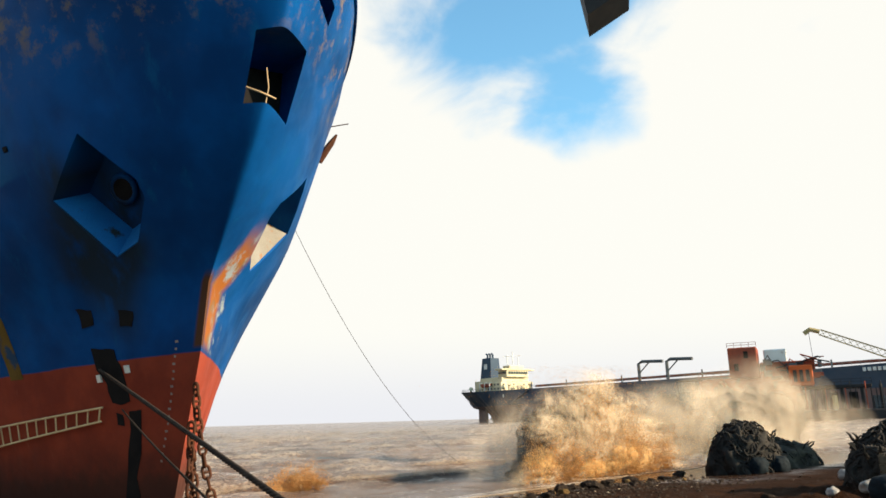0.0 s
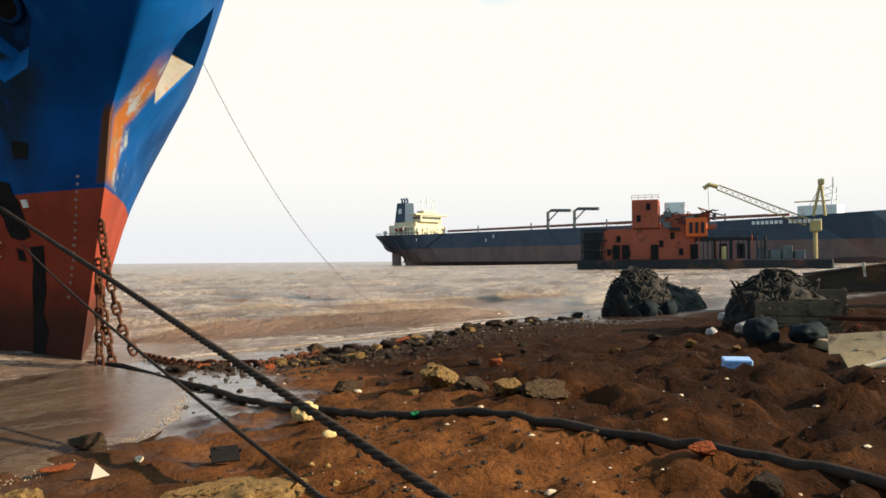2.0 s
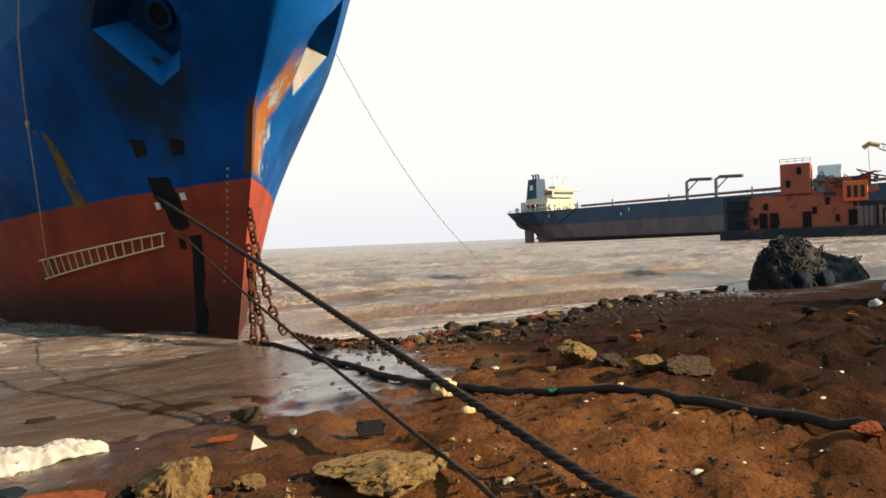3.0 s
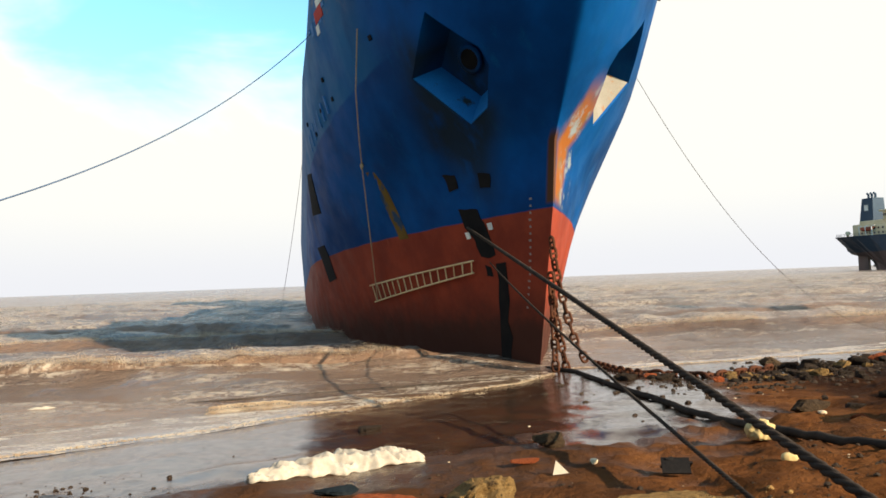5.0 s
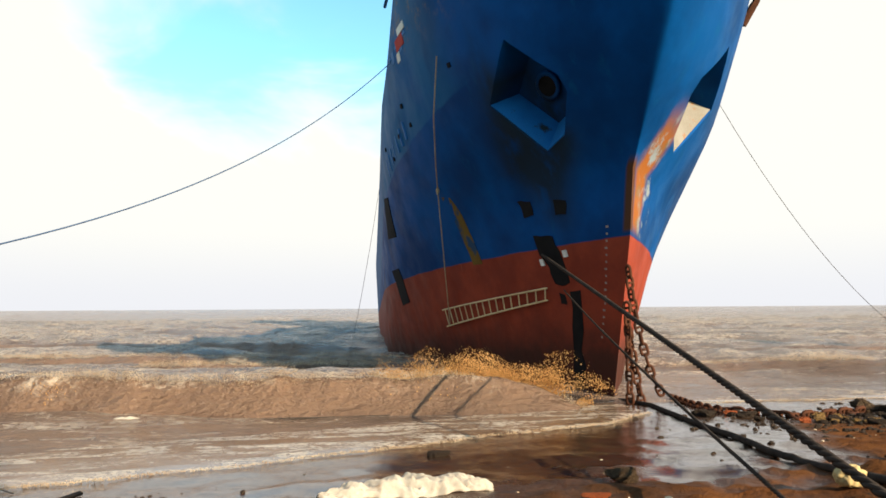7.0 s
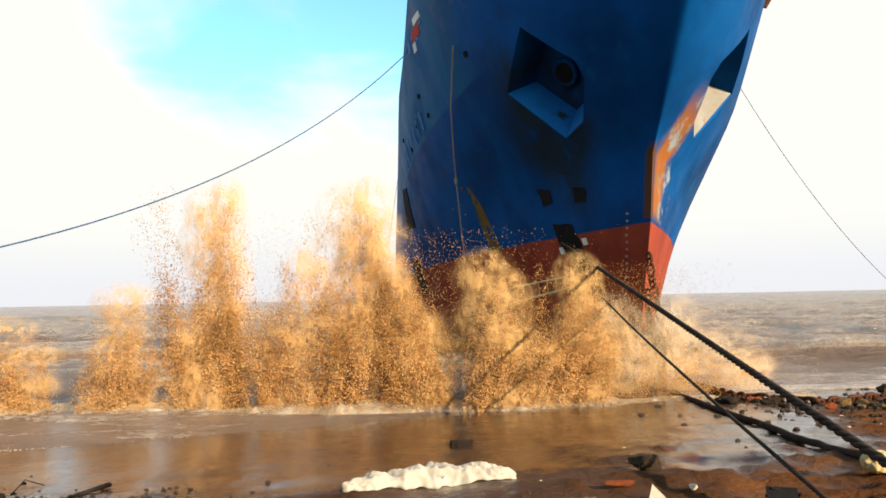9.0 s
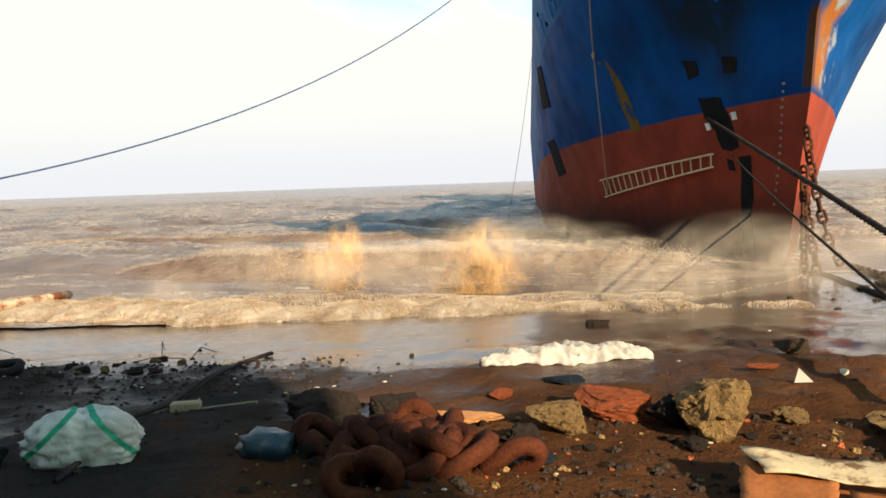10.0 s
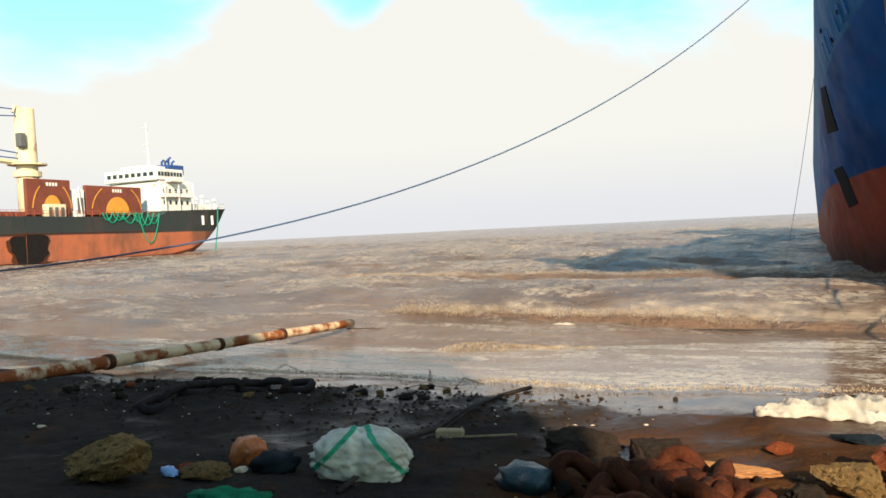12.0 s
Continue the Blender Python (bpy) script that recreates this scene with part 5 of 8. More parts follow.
def make_carrier():
    s = at(-48.9, 0, 190.0)
    s.z = SEA
    far = at(-64.0, 0, 148.0)
    d = Vector((far.x - s.x, far.y - s.y, 0))
    t = thing("bulk_carrier", "old bulk carrier with black and orange-red rusted side", "ship", Matrix.Translation(s) @ Matrix.Rotation(math.atan2(d.y, d.x), 4, "Z") @ Matrix.Translation((0, -9, 0)))
    part("hull", loft([(-3.2, 8.6, 9.0, 10.8, 4, 6.2), (-1.2, 6.2, 7.4, 10.7, 5.5, 7.6), (2, 4.0, 5.6, 10.6, 6.8, 8.6), (7, 1.6, 3.4, 10.4, 8, 9), (12, -0.6, 1.6, 10.3, 8.8, 9), (19, -1, 0.5, 10.1, 9, 9), (20, -1, 0.5, 10.0, 9, 9), (21.2, -1, 0.5, 9.3, 9, 9), (23.5, -1, 0.5, 8.7, 9, 9), (60, -1, 0.5, 8.9, 9, 9), (140, -1, 0.5, 9.2, 9, 9)]), CARRIER_SIDE, t, "black topside over rusted orange-red side")
    boxpart("rudder", t, STEEL_DARK, 2.5, -0.5, -1, 3.6, 0.5, 4.2, "", 0.1)
    boxpart("deckhouse", t, PALE, 10.5, -7, 10, 20.5, 7.6, 17.0, "white deckhouse", 0.2)
    boxpart("bridge", t, PALE, 13.0, -7.6, 17.0, 21.5, 7.9, 19.6, "white bridge", 0.2)
    boxpart("bridge_wing", t, PALE, 14.5, -9.4, 16.6, 18.5, 9.4, 17.3, "bridge wing", 0.1)
    boxpart("monkey_island", t, PALE, 14.5, -4, 19.6, 20, 4, 20.6, "white upper bridge", 0.1)
    for i in range(8):
        boxpart("window", t, GLASS, 13.6 + i * 0.95, 7.85, 18.0, 14.25 + i * 0.95, 8.0, 18.9, "", 0)
        boxpart("window", t, GLASS, 21.45, -6.6 + i * 1.8, 18.0, 21.6, -5.5 + i * 1.8, 18.9, "", 0)
    for j in range(2):
        for i in range(5):
            boxpart("window", t, GLASS, 11.6 + i * 1.8, 7.55, 11.6 + 2.6 * j, 12.2 + i * 1.8, 7.7, 12.5 + 2.6 * j, "", 0)
    for x in (11.0, 15.5, 19.8):
        part("deck_stanchion", bar((x, 8.6, 10.2), (x, 8.6, 16.6), 0.12, 5), PALE, t)
    boxpart("side_deck", t, PALE, 10.5, 7.5, 13.2, 20.5, 8.8, 13.5, "white side deck", 0.05)
    railing(t, [(10.5, 8.7, 13.5), (20.5, 8.7, 13.5)], 1.0, 1.2, PALE, 0.05)
    boxpart("poop_house", t, PALE, 2, -6, 10.5, 10.5, 6, 12.0, "white poop house", 0.15)
    railing(t, [(-3, 6.0, 10.8), (2, 8.5, 10.6), (10.5, 9.0, 10.3)], 1.2, 1.0, PALE, 0.06)
    for k, (x, h) in enumerate(((-1.0, 2.2), (1.4, 1.8), (3.4, 3.0), (5.5, 2.4), (7.6, 3.2))):
        part("deck_vent", tube(bmesh.new(), [(x, 4.5, 10.5), (x, 4.5, 10.5 + h), (x + 0.5, 4.9, 10.9 + h)], [0.26, 0.24, 0.42], 8), PALE, t)
    boxpart("funnel", t, PALE, 7.0, -2.5, 12, 12.0, 2.5, 19.0, "white funnel casing", 0.2)
    boxpart("funnel_top", t, FUNNEL_BLUE, 6.8, -2.6, 19.1, 12.2, 2.6, 21.4, "blue funnel top", 0.2)
    for i in range(4):
        part("exhaust_pipe", tube(bmesh.new(), [(8.0 + i * 1.1, 0, 21), (8.0 + i * 1.1, 0, 22.2 + 0.8 * (i == 1)), (7.6 + i * 1.1, 0.4, 22.7 + 0.8 * (i == 1))], 0.3, 6), FUNNEL_BLUE, t)
    part("mast", tube(bmesh.new(), [(15.4, 0, 20.5), (15.6, 0, 27), (15.7, 0, 31.0)], [0.22, 0.16, 0.08], 6), PALE, t, "white signal mast")
    for z, w in ((24, 1.5), (25.6, 2.0), (27.2, 1.4), (29.6, 1.8)):
        part("crosstree", bar((15.6 - w * 0.4, 0, z), (15.6 + w * 0.6, 0, z + 0.25), 0.09), PALE, t)
    hatch = surf("hatch_cover_brown_red", (0.16, 0.050, 0.034), (0.11, 0.038, 0.028), 0.3, 0.7, 0.05, stain=(0.07, 0.038, 0.026), stain_scale=0.5, amount=0.35)
    gold = surf("faded_orange_disc", (0.52, 0.24, 0.04), (0.45, 0.20, 0.04), 0.5, 0.6, 0.05)
    for x0, x1, top in ((25.0, 39.5, 15.2), (43.0, 52.5, 16.0)):
        h = boxpart("hatch_cover", t, hatch, x0, 6.0, 9.2, x1, 6.8, top, "brown-red hatch cover stood on edge", 0.1)
        cx, half = (x0 + x1) / 2 - 0.6, (x1 - x0) / 2
        bm = bmesh.new()
        vs = [bm.verts.new((cx + 0.42 * half * math.cos(q), 6.86, 9.7 + 3.3 * math.sin(q))) for q in np.linspace(0, math.pi, 20)]
        bm.faces.new(vs)
        grown = bmesh.ops.extrude_face_region(bm, geom=bm.faces[:])
        bmesh.ops.translate(bm, vec=(0, -0.15, 0), verts=[g for g in grown["geom"] if isinstance(g, bmesh.types.BMVert)])
        part("painted_disc", bm, gold, h, "half disc in faded orange")
        part("painted_arc", tube(bmesh.new(), [(cx + 0.90 * half * math.cos(q), 6.82, 9.6 + 6.2 * math.sin(q)) for q in np.concatenate((np.linspace(0.15, 0.95, 7),))], 0.11, 4), gold, h)
        part("painted_arc", tube(bmesh.new(), [(cx - 0.90 * half * math.cos(q), 6.82, 9.6 + 6.2 * math.sin(q)) for q in np.linspace(0.15, 0.95, 7)], 0.11, 4), gold, h)
        for i in range(4):
            boxpart("letter_bar", h, PALE, cx - 1.2 + i * 0.65, 6.78, top - 1.25, cx - 0.8 + i * 0.65, 6.86, top - 0.6, "", 0)
        for i in range(5):
            x = x0 + 1.0 + i * (x1 - x0 - 2) / 4
            part("cover_rib", bar((x, 6.9, 9.0), (x, 6.9, 9.7), 0.10, 4), hatch, h)
    for x0, x1 in ((24.5, 41), (43, 58), (62, 80), (84, 104)):
        boxpart("hatch_coaming", t, hatch, x0, -6, 8.6, x1, 6, 9.9, "red hatch coaming", 0.1)
        for i in range(7):
            x = x0 + 0.8 + i * (x1 - x0 - 1.6) / 6
            part("coaming_bracket", bar((x, 6.2, 8.7), (x, 6.05, 9.9), 0.12, 4), hatch, t)
    boxpart("mast_house", t, CREAM, 45.5, 6.9, 8.7, 49.5, 8.4, 11.2, "cream mast house", 0.1)
    for k in range(3):
        boxpart("house_door", t, GREY, 46.0 + k * 1.3, 8.35, 8.9, 46.7 + k * 1.3, 8.5, 10.6, "", 0)
    part("deck_ladder", bar((41.2, 7.5, 8.8), (41.8, 7.5, 14.8), 0.12, 5), PALE, t)
    boxpart("deck_store", t, PALE, 40.2, 5.0, 8.7, 42.3, 7.2, 14.2, "pale store between the hatches", 0.1)
    boxpart("store_gap", t, GREY, 40.6, 7.15, 9.6, 41.9, 7.3, 12.6, "", 0)
    cr = part("crane_post", tube(bmesh.new(), [(49.0, 3.0, 8.6), (49.0, 3.0, 17.0), (49.0, 3.0, 17.6), (49.0, 3.0, 29.5)], [1.9, 1.9, 1.85, 1.7], 14), CREAM, t, "thick cream crane post", True)
    part("crane_collar", bar((49.0, 3.0, 16.6), (49.0, 3.0, 17.6), 2.4, 14), CREAM, cr)
    part("crane_platform", bar((49.0, 3.0, 18.8), (49.0, 3.0, 19.1), 3.4, 14), CREAM, cr)
    boxpart("winch_box", cr, GREY, 50.4, 3.6, 22.0, 51.6, 5.0, 24.6, "grey winch box on the post", 0.1)
    part("post_head", tube(bmesh.new(), [(49.8, 3, 29.4), (50.8, 3, 29.9), (51.4, 3, 28.6)], 0.3, 6), CREAM, cr)
    part("crane_jib", tube(bmesh.new(), [(50.5, 3, 19.2), (64, 3, 19.8), (80, 3, 19.2)], 0.5, 6), CREAM, cr)
    for z0, z1, e in ((21.0, 24.5, 72), (20.0, 22.4, 72), (28.0, 27.5, 74), (29.2, 30.4, 74)):
        part("crane_wire", tube(bmesh.new(), sagging((50.4, 3, z0), (e, 3, z1), 0.5, 6), 0.13, 4), FUNNEL_BLUE, cr)
    # hole burnt through the side, a black plate for its shaded inside, with scorched rims
    rb = random.Random(23)
    for k, (mat, grow, off) in enumerate(((RUST, 1.10, 9.015), (BLACK, 1.0, 9.04))):
        bm = bmesh.new()
        rim = []
        for j in range(26):
            q = 2 * math.pi * j / 26
            f = (abs(math.cos(q)) ** 4 + abs(math.sin(q)) ** 4) ** -0.25 * (1 + rb.uniform(-0.13, 0.13)) * grow
            rim.append((54.0 + 3.6 * f * math.cos(q) + 0.5 * math.sin(2 * q), 2.7 + 2.9 * f * math.sin(q)))
        top, low = [bm.verts.new((a, off, b)) for a, b in rim], [bm.verts.new((a, off - 0.2, b)) for a, b in rim]
        bm.faces.new(top)
        bm.faces.new(low[::-1])
        for j in range(26):
            bm.faces.new((top[j], low[j], low[(j + 1) % 26], top[(j + 1) % 26]))
        bmesh.ops.recalc_face_normals(bm, faces=bm.faces)
        part("breach" if k else "scorched_plate", bm, mat, t, "black burnt breach in the side" if k else "scorched rusty plating round the breach")
    for k in range(12):
        x = 26 + k * 7.2
        part("hull_seam", bar((x, 9.02, 0.2), (x, 9.02, 8.6), 0.05, 4), CARRIER_SIDE, t)
    part("rubbing_strake", bar((22, 9.03, 5.6), (138, 9.03, 5.7), 0.10, 4), RUST, t)
    railing(t, [(23.5, 8.8, 8.8), (120, 8.8, 9.1)], 1.1, 1.8, DECK_RED, 0.06)
    net = surf("green_hawser", (0.01, 0.22, 0.14), (0.01, 0.15, 0.09), 1.0, 0.9, 0.2)
    rr = random.Random(5)
    for i in range(9):
        x = 22.5 + i * 1.6
        part("green_rope", tube(bmesh.new(), [v for v in sagging((x, 9.15, 9.6), (x + rr.uniform(2.5, 4), 9.15, 9.6), rr.uniform(1.2, 2.8), 10)], 0.14, 5), net, t, "green rope hung in a bight over the rail")
    part("green_rope", tube(bmesh.new(), sagging((22.5, 9.2, 9.4), (28.5, 9.2, 9.5), 6.4, 14), 0.14, 5), net, t)
    part("green_rope", tube(bmesh.new(), [(3.0, 8.9, 11.0), (3.6, 9.05, 6), (5.0, 9.1, 0)], 0.16, 5), net, t, "green rope hanging from the stern")
    for x in (5.0, 8.2):
        boxpart("name_bar", t, PALE, x, 8.75, 6.8, x + 0.45, 9.1, 9.0, "", 0)


make_tanker()
make_dredger()
make_right_works()
make_carrier()

# ---- things on the beach ----
STONE_TAN = surf("tan_rubble_stone", (0.42, 0.265, 0.105), (0.22, 0.130, 0.050), 7.0, 0.95, 1.0, fine=38, stain=(0.06, 0.038, 0.022), stain_scale=5.0, amount=0.42)
STONE_GREY = surf("grey_rubble_stone", (0.070, 0.050, 0.036), (0.030, 0.022, 0.017), 5.0, 0.88, 0.9, fine=50)
STONE_BROWN = surf("brown_crusted_stone", (0.15, 0.098, 0.056), (0.060, 0.040, 0.026), 9.0, 0.95, 1.0, fine=50)
STONE_RED = surf("red_brick_rubble", (0.46, 0.13, 0.048), (0.25, 0.058, 0.022), 6.0, 0.9, 0.9, fine=45, stain=(0.12, 0.05, 0.03), stain_scale=5.0, amount=0.4)
CLOTH = surf("dirty_white_cloth", (0.40, 0.37, 0.31), (0.32, 0.28, 0.23), 2.5, 0.85, 0.3, fine=30, stain=(0.30, 0.21, 0.13), stain_scale=3.0, amount=0.32)
PLASTIC_DARK = surf("dark_plastic", (0.006, 0.009, 0.012), (0.012, 0.017, 0.020), 4.0, 0.75, 0.5)
TEAL = surf("blue_green_plastic_bag", (0.010, 0.050, 0.060), (0.018, 0.030, 0.035), 5.0, 0.4, 0.6)
WOOD = surf("splintered_wood", (0.40, 0.20, 0.08), (0.26, 0.12, 0.05), 4.0, 0.8, 0.6, fine=50)
BOARD = surf("weathered_board", (0.33, 0.255, 0.15), (0.21, 0.155, 0.09), 3.0, 0.8, 0.5, fine=40, stain=(0.10, 0.07, 0.05), stain_scale=2.0, amount=0.35)
FOAM_YELLOW = surf("yellowed_foam_buoy", (0.50, 0.39, 0.19), (0.38, 0.28, 0.13), 6.0, 0.9, 0.5)
BLUE_BOX = surf("blue_plastic", (0.17, 0.32, 0.62), (0.26, 0.42, 0.68), 4.0, 0.4, 0.1)
NETTING = surf("tarred_netting", (0.046, 0.039, 0.032), (0.020, 0.019, 0.018), 3.0, 0.85, 0.6)
PIPE_PAINT = surf("flaking_white_pipe_paint", (0.60, 0.46, 0.30), (0.46, 0.33, 0.20), 2.0, 0.7, 0.4, fine=20, stain=(0.20, 0.060, 0.020), stain_scale=1.6, amount=0.62)


def rock_bm(seed, flat=0.7, rough=0.42, cuts=13, sub=4):
    r = random.Random(seed)
    bm = bmesh.new()
    bmesh.ops.create_icosphere(bm, subdivisions=sub, radius=1.0)
    off = Vector((r.uniform(0, 50), r.uniform(0, 50), r.uniform(0, 50)))
    planes = [(Vector((r.gauss(0, 1), r.gauss(0, 1), r.gauss(0, 1))).normalized(), r.uniform(0.48, 0.80)) for _ in range(cuts)]
    for v in bm.verts:
        p = v.co.normalized()
        d = 1 + rough * noise.noise(p * 1.4 + off) + rough * 0.4 * noise.noise(p * 4 + off) + rough * 0.15 * noise.noise(p * 10 + off)
        q = p * d
        for n, h in planes:
            e = q.dot(n) - h
            if e > 0:
                q -= n * e * 0.92
        jag = 1.6 * rough * (0.34 * (0.25 - abs(noise.noise(p * 3.6 + off))) + 0.30 * (0.22 - abs(noise.noise(p * 8 - off))) + 0.14 * noise.noise(p * 17 + off))
        q *= 1 + jag
        v.co = Vector((q.x, q.y, q.z * flat))
    return bm


VARIANTS = {}


def rock(x, y, size, material, label, seed, sx=1.0, turn=0.0, name="rock", sink=0.3, group="", flat=0.7, tilt=0.0):
    key = (seed % 7, material.name, flat)
    if key not in VARIANTS:
        VARIANTS[key] = mesh_of(rock_bm(seed % 7, flat), "rock", material, True)
        VARIANTS[key].set_sharp_from_angle(angle=radians(34))
    ob = tagged(new(name, VARIANTS[key]), label, "rock", group)
    ob.matrix_basis = Matrix.Translation((x, y, height(x, y) + size * flat * (1 - 2 * sink) * 0.8)) @ Matrix.Rotation(turn, 4, "Z") @ Matrix.Rotation(tilt, 4, "X")
    ob.scale = (size * sx, size, size)
    return ob


def on(x, y, dz=0.0, turn=0.0, rx=0.0, ry=0.0):
    return pose(x, y, height(x, y) + dz, rx, ry, turn)


# the rock garden on the upper beach
rock(0.66, 5.39, 0.30, STONE_TAN, "large tan broken concrete block", 1, 1.0, 0.3, sink=0.10, flat=0.95)
rock(0.45, 5.52, 0.20, STONE_GREY, "dark stone leaning on the tan block", 4, 1.0, 1.1, sink=0.15)
rock(-0.35, 5.36, 0.22, STONE_TAN, "rough tan stone beside the red rubble", 2, 1.0, 0.8, sink=0.12)
rock(0.05, 5.74, 0.25, STONE_RED, "long red brick-like rubble block", 2, 1.5, -0.15, sink=0.10, flat=0.5, tilt=0.12)
rock(1.31, 5.62, 0.12, STONE_TAN, "small tan stone among the rubble", 5, 1.3, 0.2)
rock(-0.96, 6.35, 0.10, STONE_RED, "pinkish brick fragment on the sand", 6, 1.3, 0.5)
rock(-0.62, 5.06, 0.16, STONE_GREY, "dark rusty lump among the stones", 4, 1.0, 1.4)
rock(-1.84, 5.81, 0.20, STONE_GREY, "flat grey stone behind the chain", 0, 1.2, 0.4)
rock(-2.24, 5.62, 0.28, STONE_GREY, "dark wet boulder behind the chain", 5, 1.3, 0.1)
rock(2.19, 5.43, 0.26, STONE_TAN, "tan slab of rubble by the rope", 2, 1.7, 0.15, flat=0.5)
rock(2.22, 5.08, 0.328, STONE_TAN, "flat tan stone slab with a worn edge", 1, 1.5, 0.1, flat=0.5, sink=0.15)
rock(-5.31, 3.33, 0.32, STONE_TAN, "mossy tan boulder in the shade", 6, 1.25, 0.5, sink=0.12)
rock(-4.92, 3.71, 0.10, STONE_RED, "small reddish stone in the shade", 1, 1.3, 0.2)
rock(-4.58, 3.63, 0.14, STONE_TAN, "low tan stone in the shade", 3, 1.8, 0.2, flat=0.5)
rock(-0.22, 11.03, 0.14, STONE_GREY, "dark stone on the wet sand", 0, 1.5, 0.0, flat=0.5)
rock(1.95, 8.43, 0.17, STONE_BROWN, "shell-crusted stone on wet sand", 2, 1.2, 0.4, flat=0.8, sink=0.15)
rock(6.26, 7.92, 0.28, STONE_TAN, "tan rubble stone in the sand", 3, 1.15, 0.7, sink=0.2)
rock(6.33, 7.29, 0.22, STONE_BROWN, "brown rubble stone in the sand", 5, 1.3, 0.1, sink=0.2)
rock(6.08, 6.42, 0.20, STONE_TAN, "pointed tan stone in the sand", 1, 1.0, 1.2, sink=0.15)
rock(6.39, 6.15, 0.27, STONE_BROWN, "long grey stone in the sand", 4, 1.5, 0.2, flat=0.5)
rock(5.40, 3.37, 0.11, STONE_RED, "orange-red brick lump on the sand", 2, 1.3, 0.3, sink=0.15)
rock(5.76, 9.56, 0.22, STONE_BROWN, "brown stone at the mud's edge", 6, 1.2, 0.3)
rock(4.98, 2.65, 0.13, STONE_GREY, "small grey stone behind the hose", 0, 1.3, 0.3)
rock(9.11, 16.46, 0.30, STONE_BROWN, "greenish weedy stone by the chain", 3, 1.0, 0.3)

rnd = random.Random(11)
bands = (((5.9, 16.2), (9.0, 13.2), 1.0, 60, 0.05, 0.17), ((8.2, 14.5), (15.0, 17.6), 1.3, 80, 0.06, 0.24), ((15.0, 17.8), (23.0, 19.5), 1.4, 24, 0.12, 0.30), ((6.0, 8.0), (12.0, 11.0), 2.2, 22, 0.05, 0.15), ((-2.6, 4.9), (2.4, 5.3), 0.7, 26, 0.03, 0.09), ((-9.0, 5.6), (-4.6, 7.2), 0.9, 46, 0.04, 0.11), ((12, 6), (24, 12), 3.0, 22, 0.06, 0.16))
for (a, b, w, count, s0, s1) in bands:
    for i in range(count):
        u = rnd.random()
        x, y = a[0] + (b[0] - a[0]) * u + rnd.gauss(0, w * 0.45), a[1] + (b[1] - a[1]) * u + rnd.gauss(0, w * 0.45)
        size = s0 + (s1 - s0) * rnd.random() ** 2
        m = rnd.choices((STONE_GREY, STONE_TAN, STONE_RED), (0.74, 0.2, 0.06))[0]
        lab = {"grey_rubble_stone": "dark wet rubble stone on the beach", "tan_rubble_stone": "tan rubble stone on the beach", "red_brick_rubble": "red brick fragment on the beach"}[m.name]
        rock(x, y, size, m, lab, rnd.randrange(7), rnd.uniform(0.8, 1.5), rnd.uniform(0, 6.28), "rubble_stone", rnd.uniform(0.2, 0.4), "rubble stones", 0.7)


def scatter(name, material, count, rmin, rmax, where, seed, label, cat, flat=0.6):
    """Many tiny stones or scraps as one mesh."""
    r = random.Random(seed)
    vs, fs = [], []
    for _ in range(count):
        x, y = where(r)
        if where in (near, right_sand) and ground_z(x, y) < -0.27 and r.random() < 0.88:
            continue
        s = 0.68 * (rmin + (rmax - rmin) * r.random() ** 2.8)
        z = height(x, y) + s * flat * 0.15
        k = len(vs)
        q = r.uniform(0, 6.28)
        for ring_z, ring_s in ((-0.5, 0.9), (0.15, 1.0), (0.75, 0.55)):
            for c in range(5):
                e = q + 1.2566 * c + r.uniform(-0.25, 0.25)
                d = s * ring_s * r.uniform(0.65, 1.2)
                vs.append((x + d * math.cos(e), y + 0.8 * d * math.sin(e), z + s * flat * (ring_z + r.uniform(-0.12, 0.18))))
        for ro in (0, 5):
            for c in range(5):
                e = (c + 1) % 5
                fs.append((k + ro + c, k + ro + e, k + ro + 5 + e, k + ro + 5 + c))
        fs.append(tuple(k + 10 + c for c in range(5)))
    me = bpy.data.meshes.new(name)
    me.from_pydata(vs, [], fs)
    me.materials.append(material)
    tagged(new(name, me), label, cat, kind="stuff")


def near(r):
    d, b = 3.4 + 9 * r.random() ** 1.4, r.uniform(-1.12, 0.9)
    return d * math.sin(b), d * math.cos(b)


def left_bank(r):
    u = r.random()
    return -10 + 7 * u + r.gauss(0, 0.6), 5.2 + 1.8 * u + r.gauss(0, 0.7)


def right_bank(r):
    u = r.random()
    return 6 + 16 * u + r.gauss(0, 1.4), 13.5 + 5 * u + r.gauss(0, 1.4)


def right_sand(r):
    d, b = 3.5 + 17 * r.random(), r.uniform(0.5, 1.3)
    return d * math.sin(b), d * math.cos(b)


SHELL = surf("pale_shell_and_scrap", (0.62, 0.52, 0.38), (0.36, 0.27, 0.17), 8.0, 0.8, 0.2)
scatter("pebbles", STONE_GREY, 1500, 0.012, 0.06, near, 1, "dark pebbles and clinker on the sand", "pebbles")
scatter("pebbles", STONE_GREY, 2600, 0.010, 0.055, left_bank, 2, "dark wet gravel bank", "pebbles")
scatter("pebbles", STONE_GREY, 2600, 0.02, 0.12, right_bank, 3, "dark rubble along the shore", "pebbles")
scatter("pebbles", STONE_GREY, 2400, 0.012, 0.06, right_sand, 4, "dark clods on the sand", "pebbles")


def rockery(r):
    return r.uniform(-2.4, 3.2), 3.9 + 1.9 * r.random()


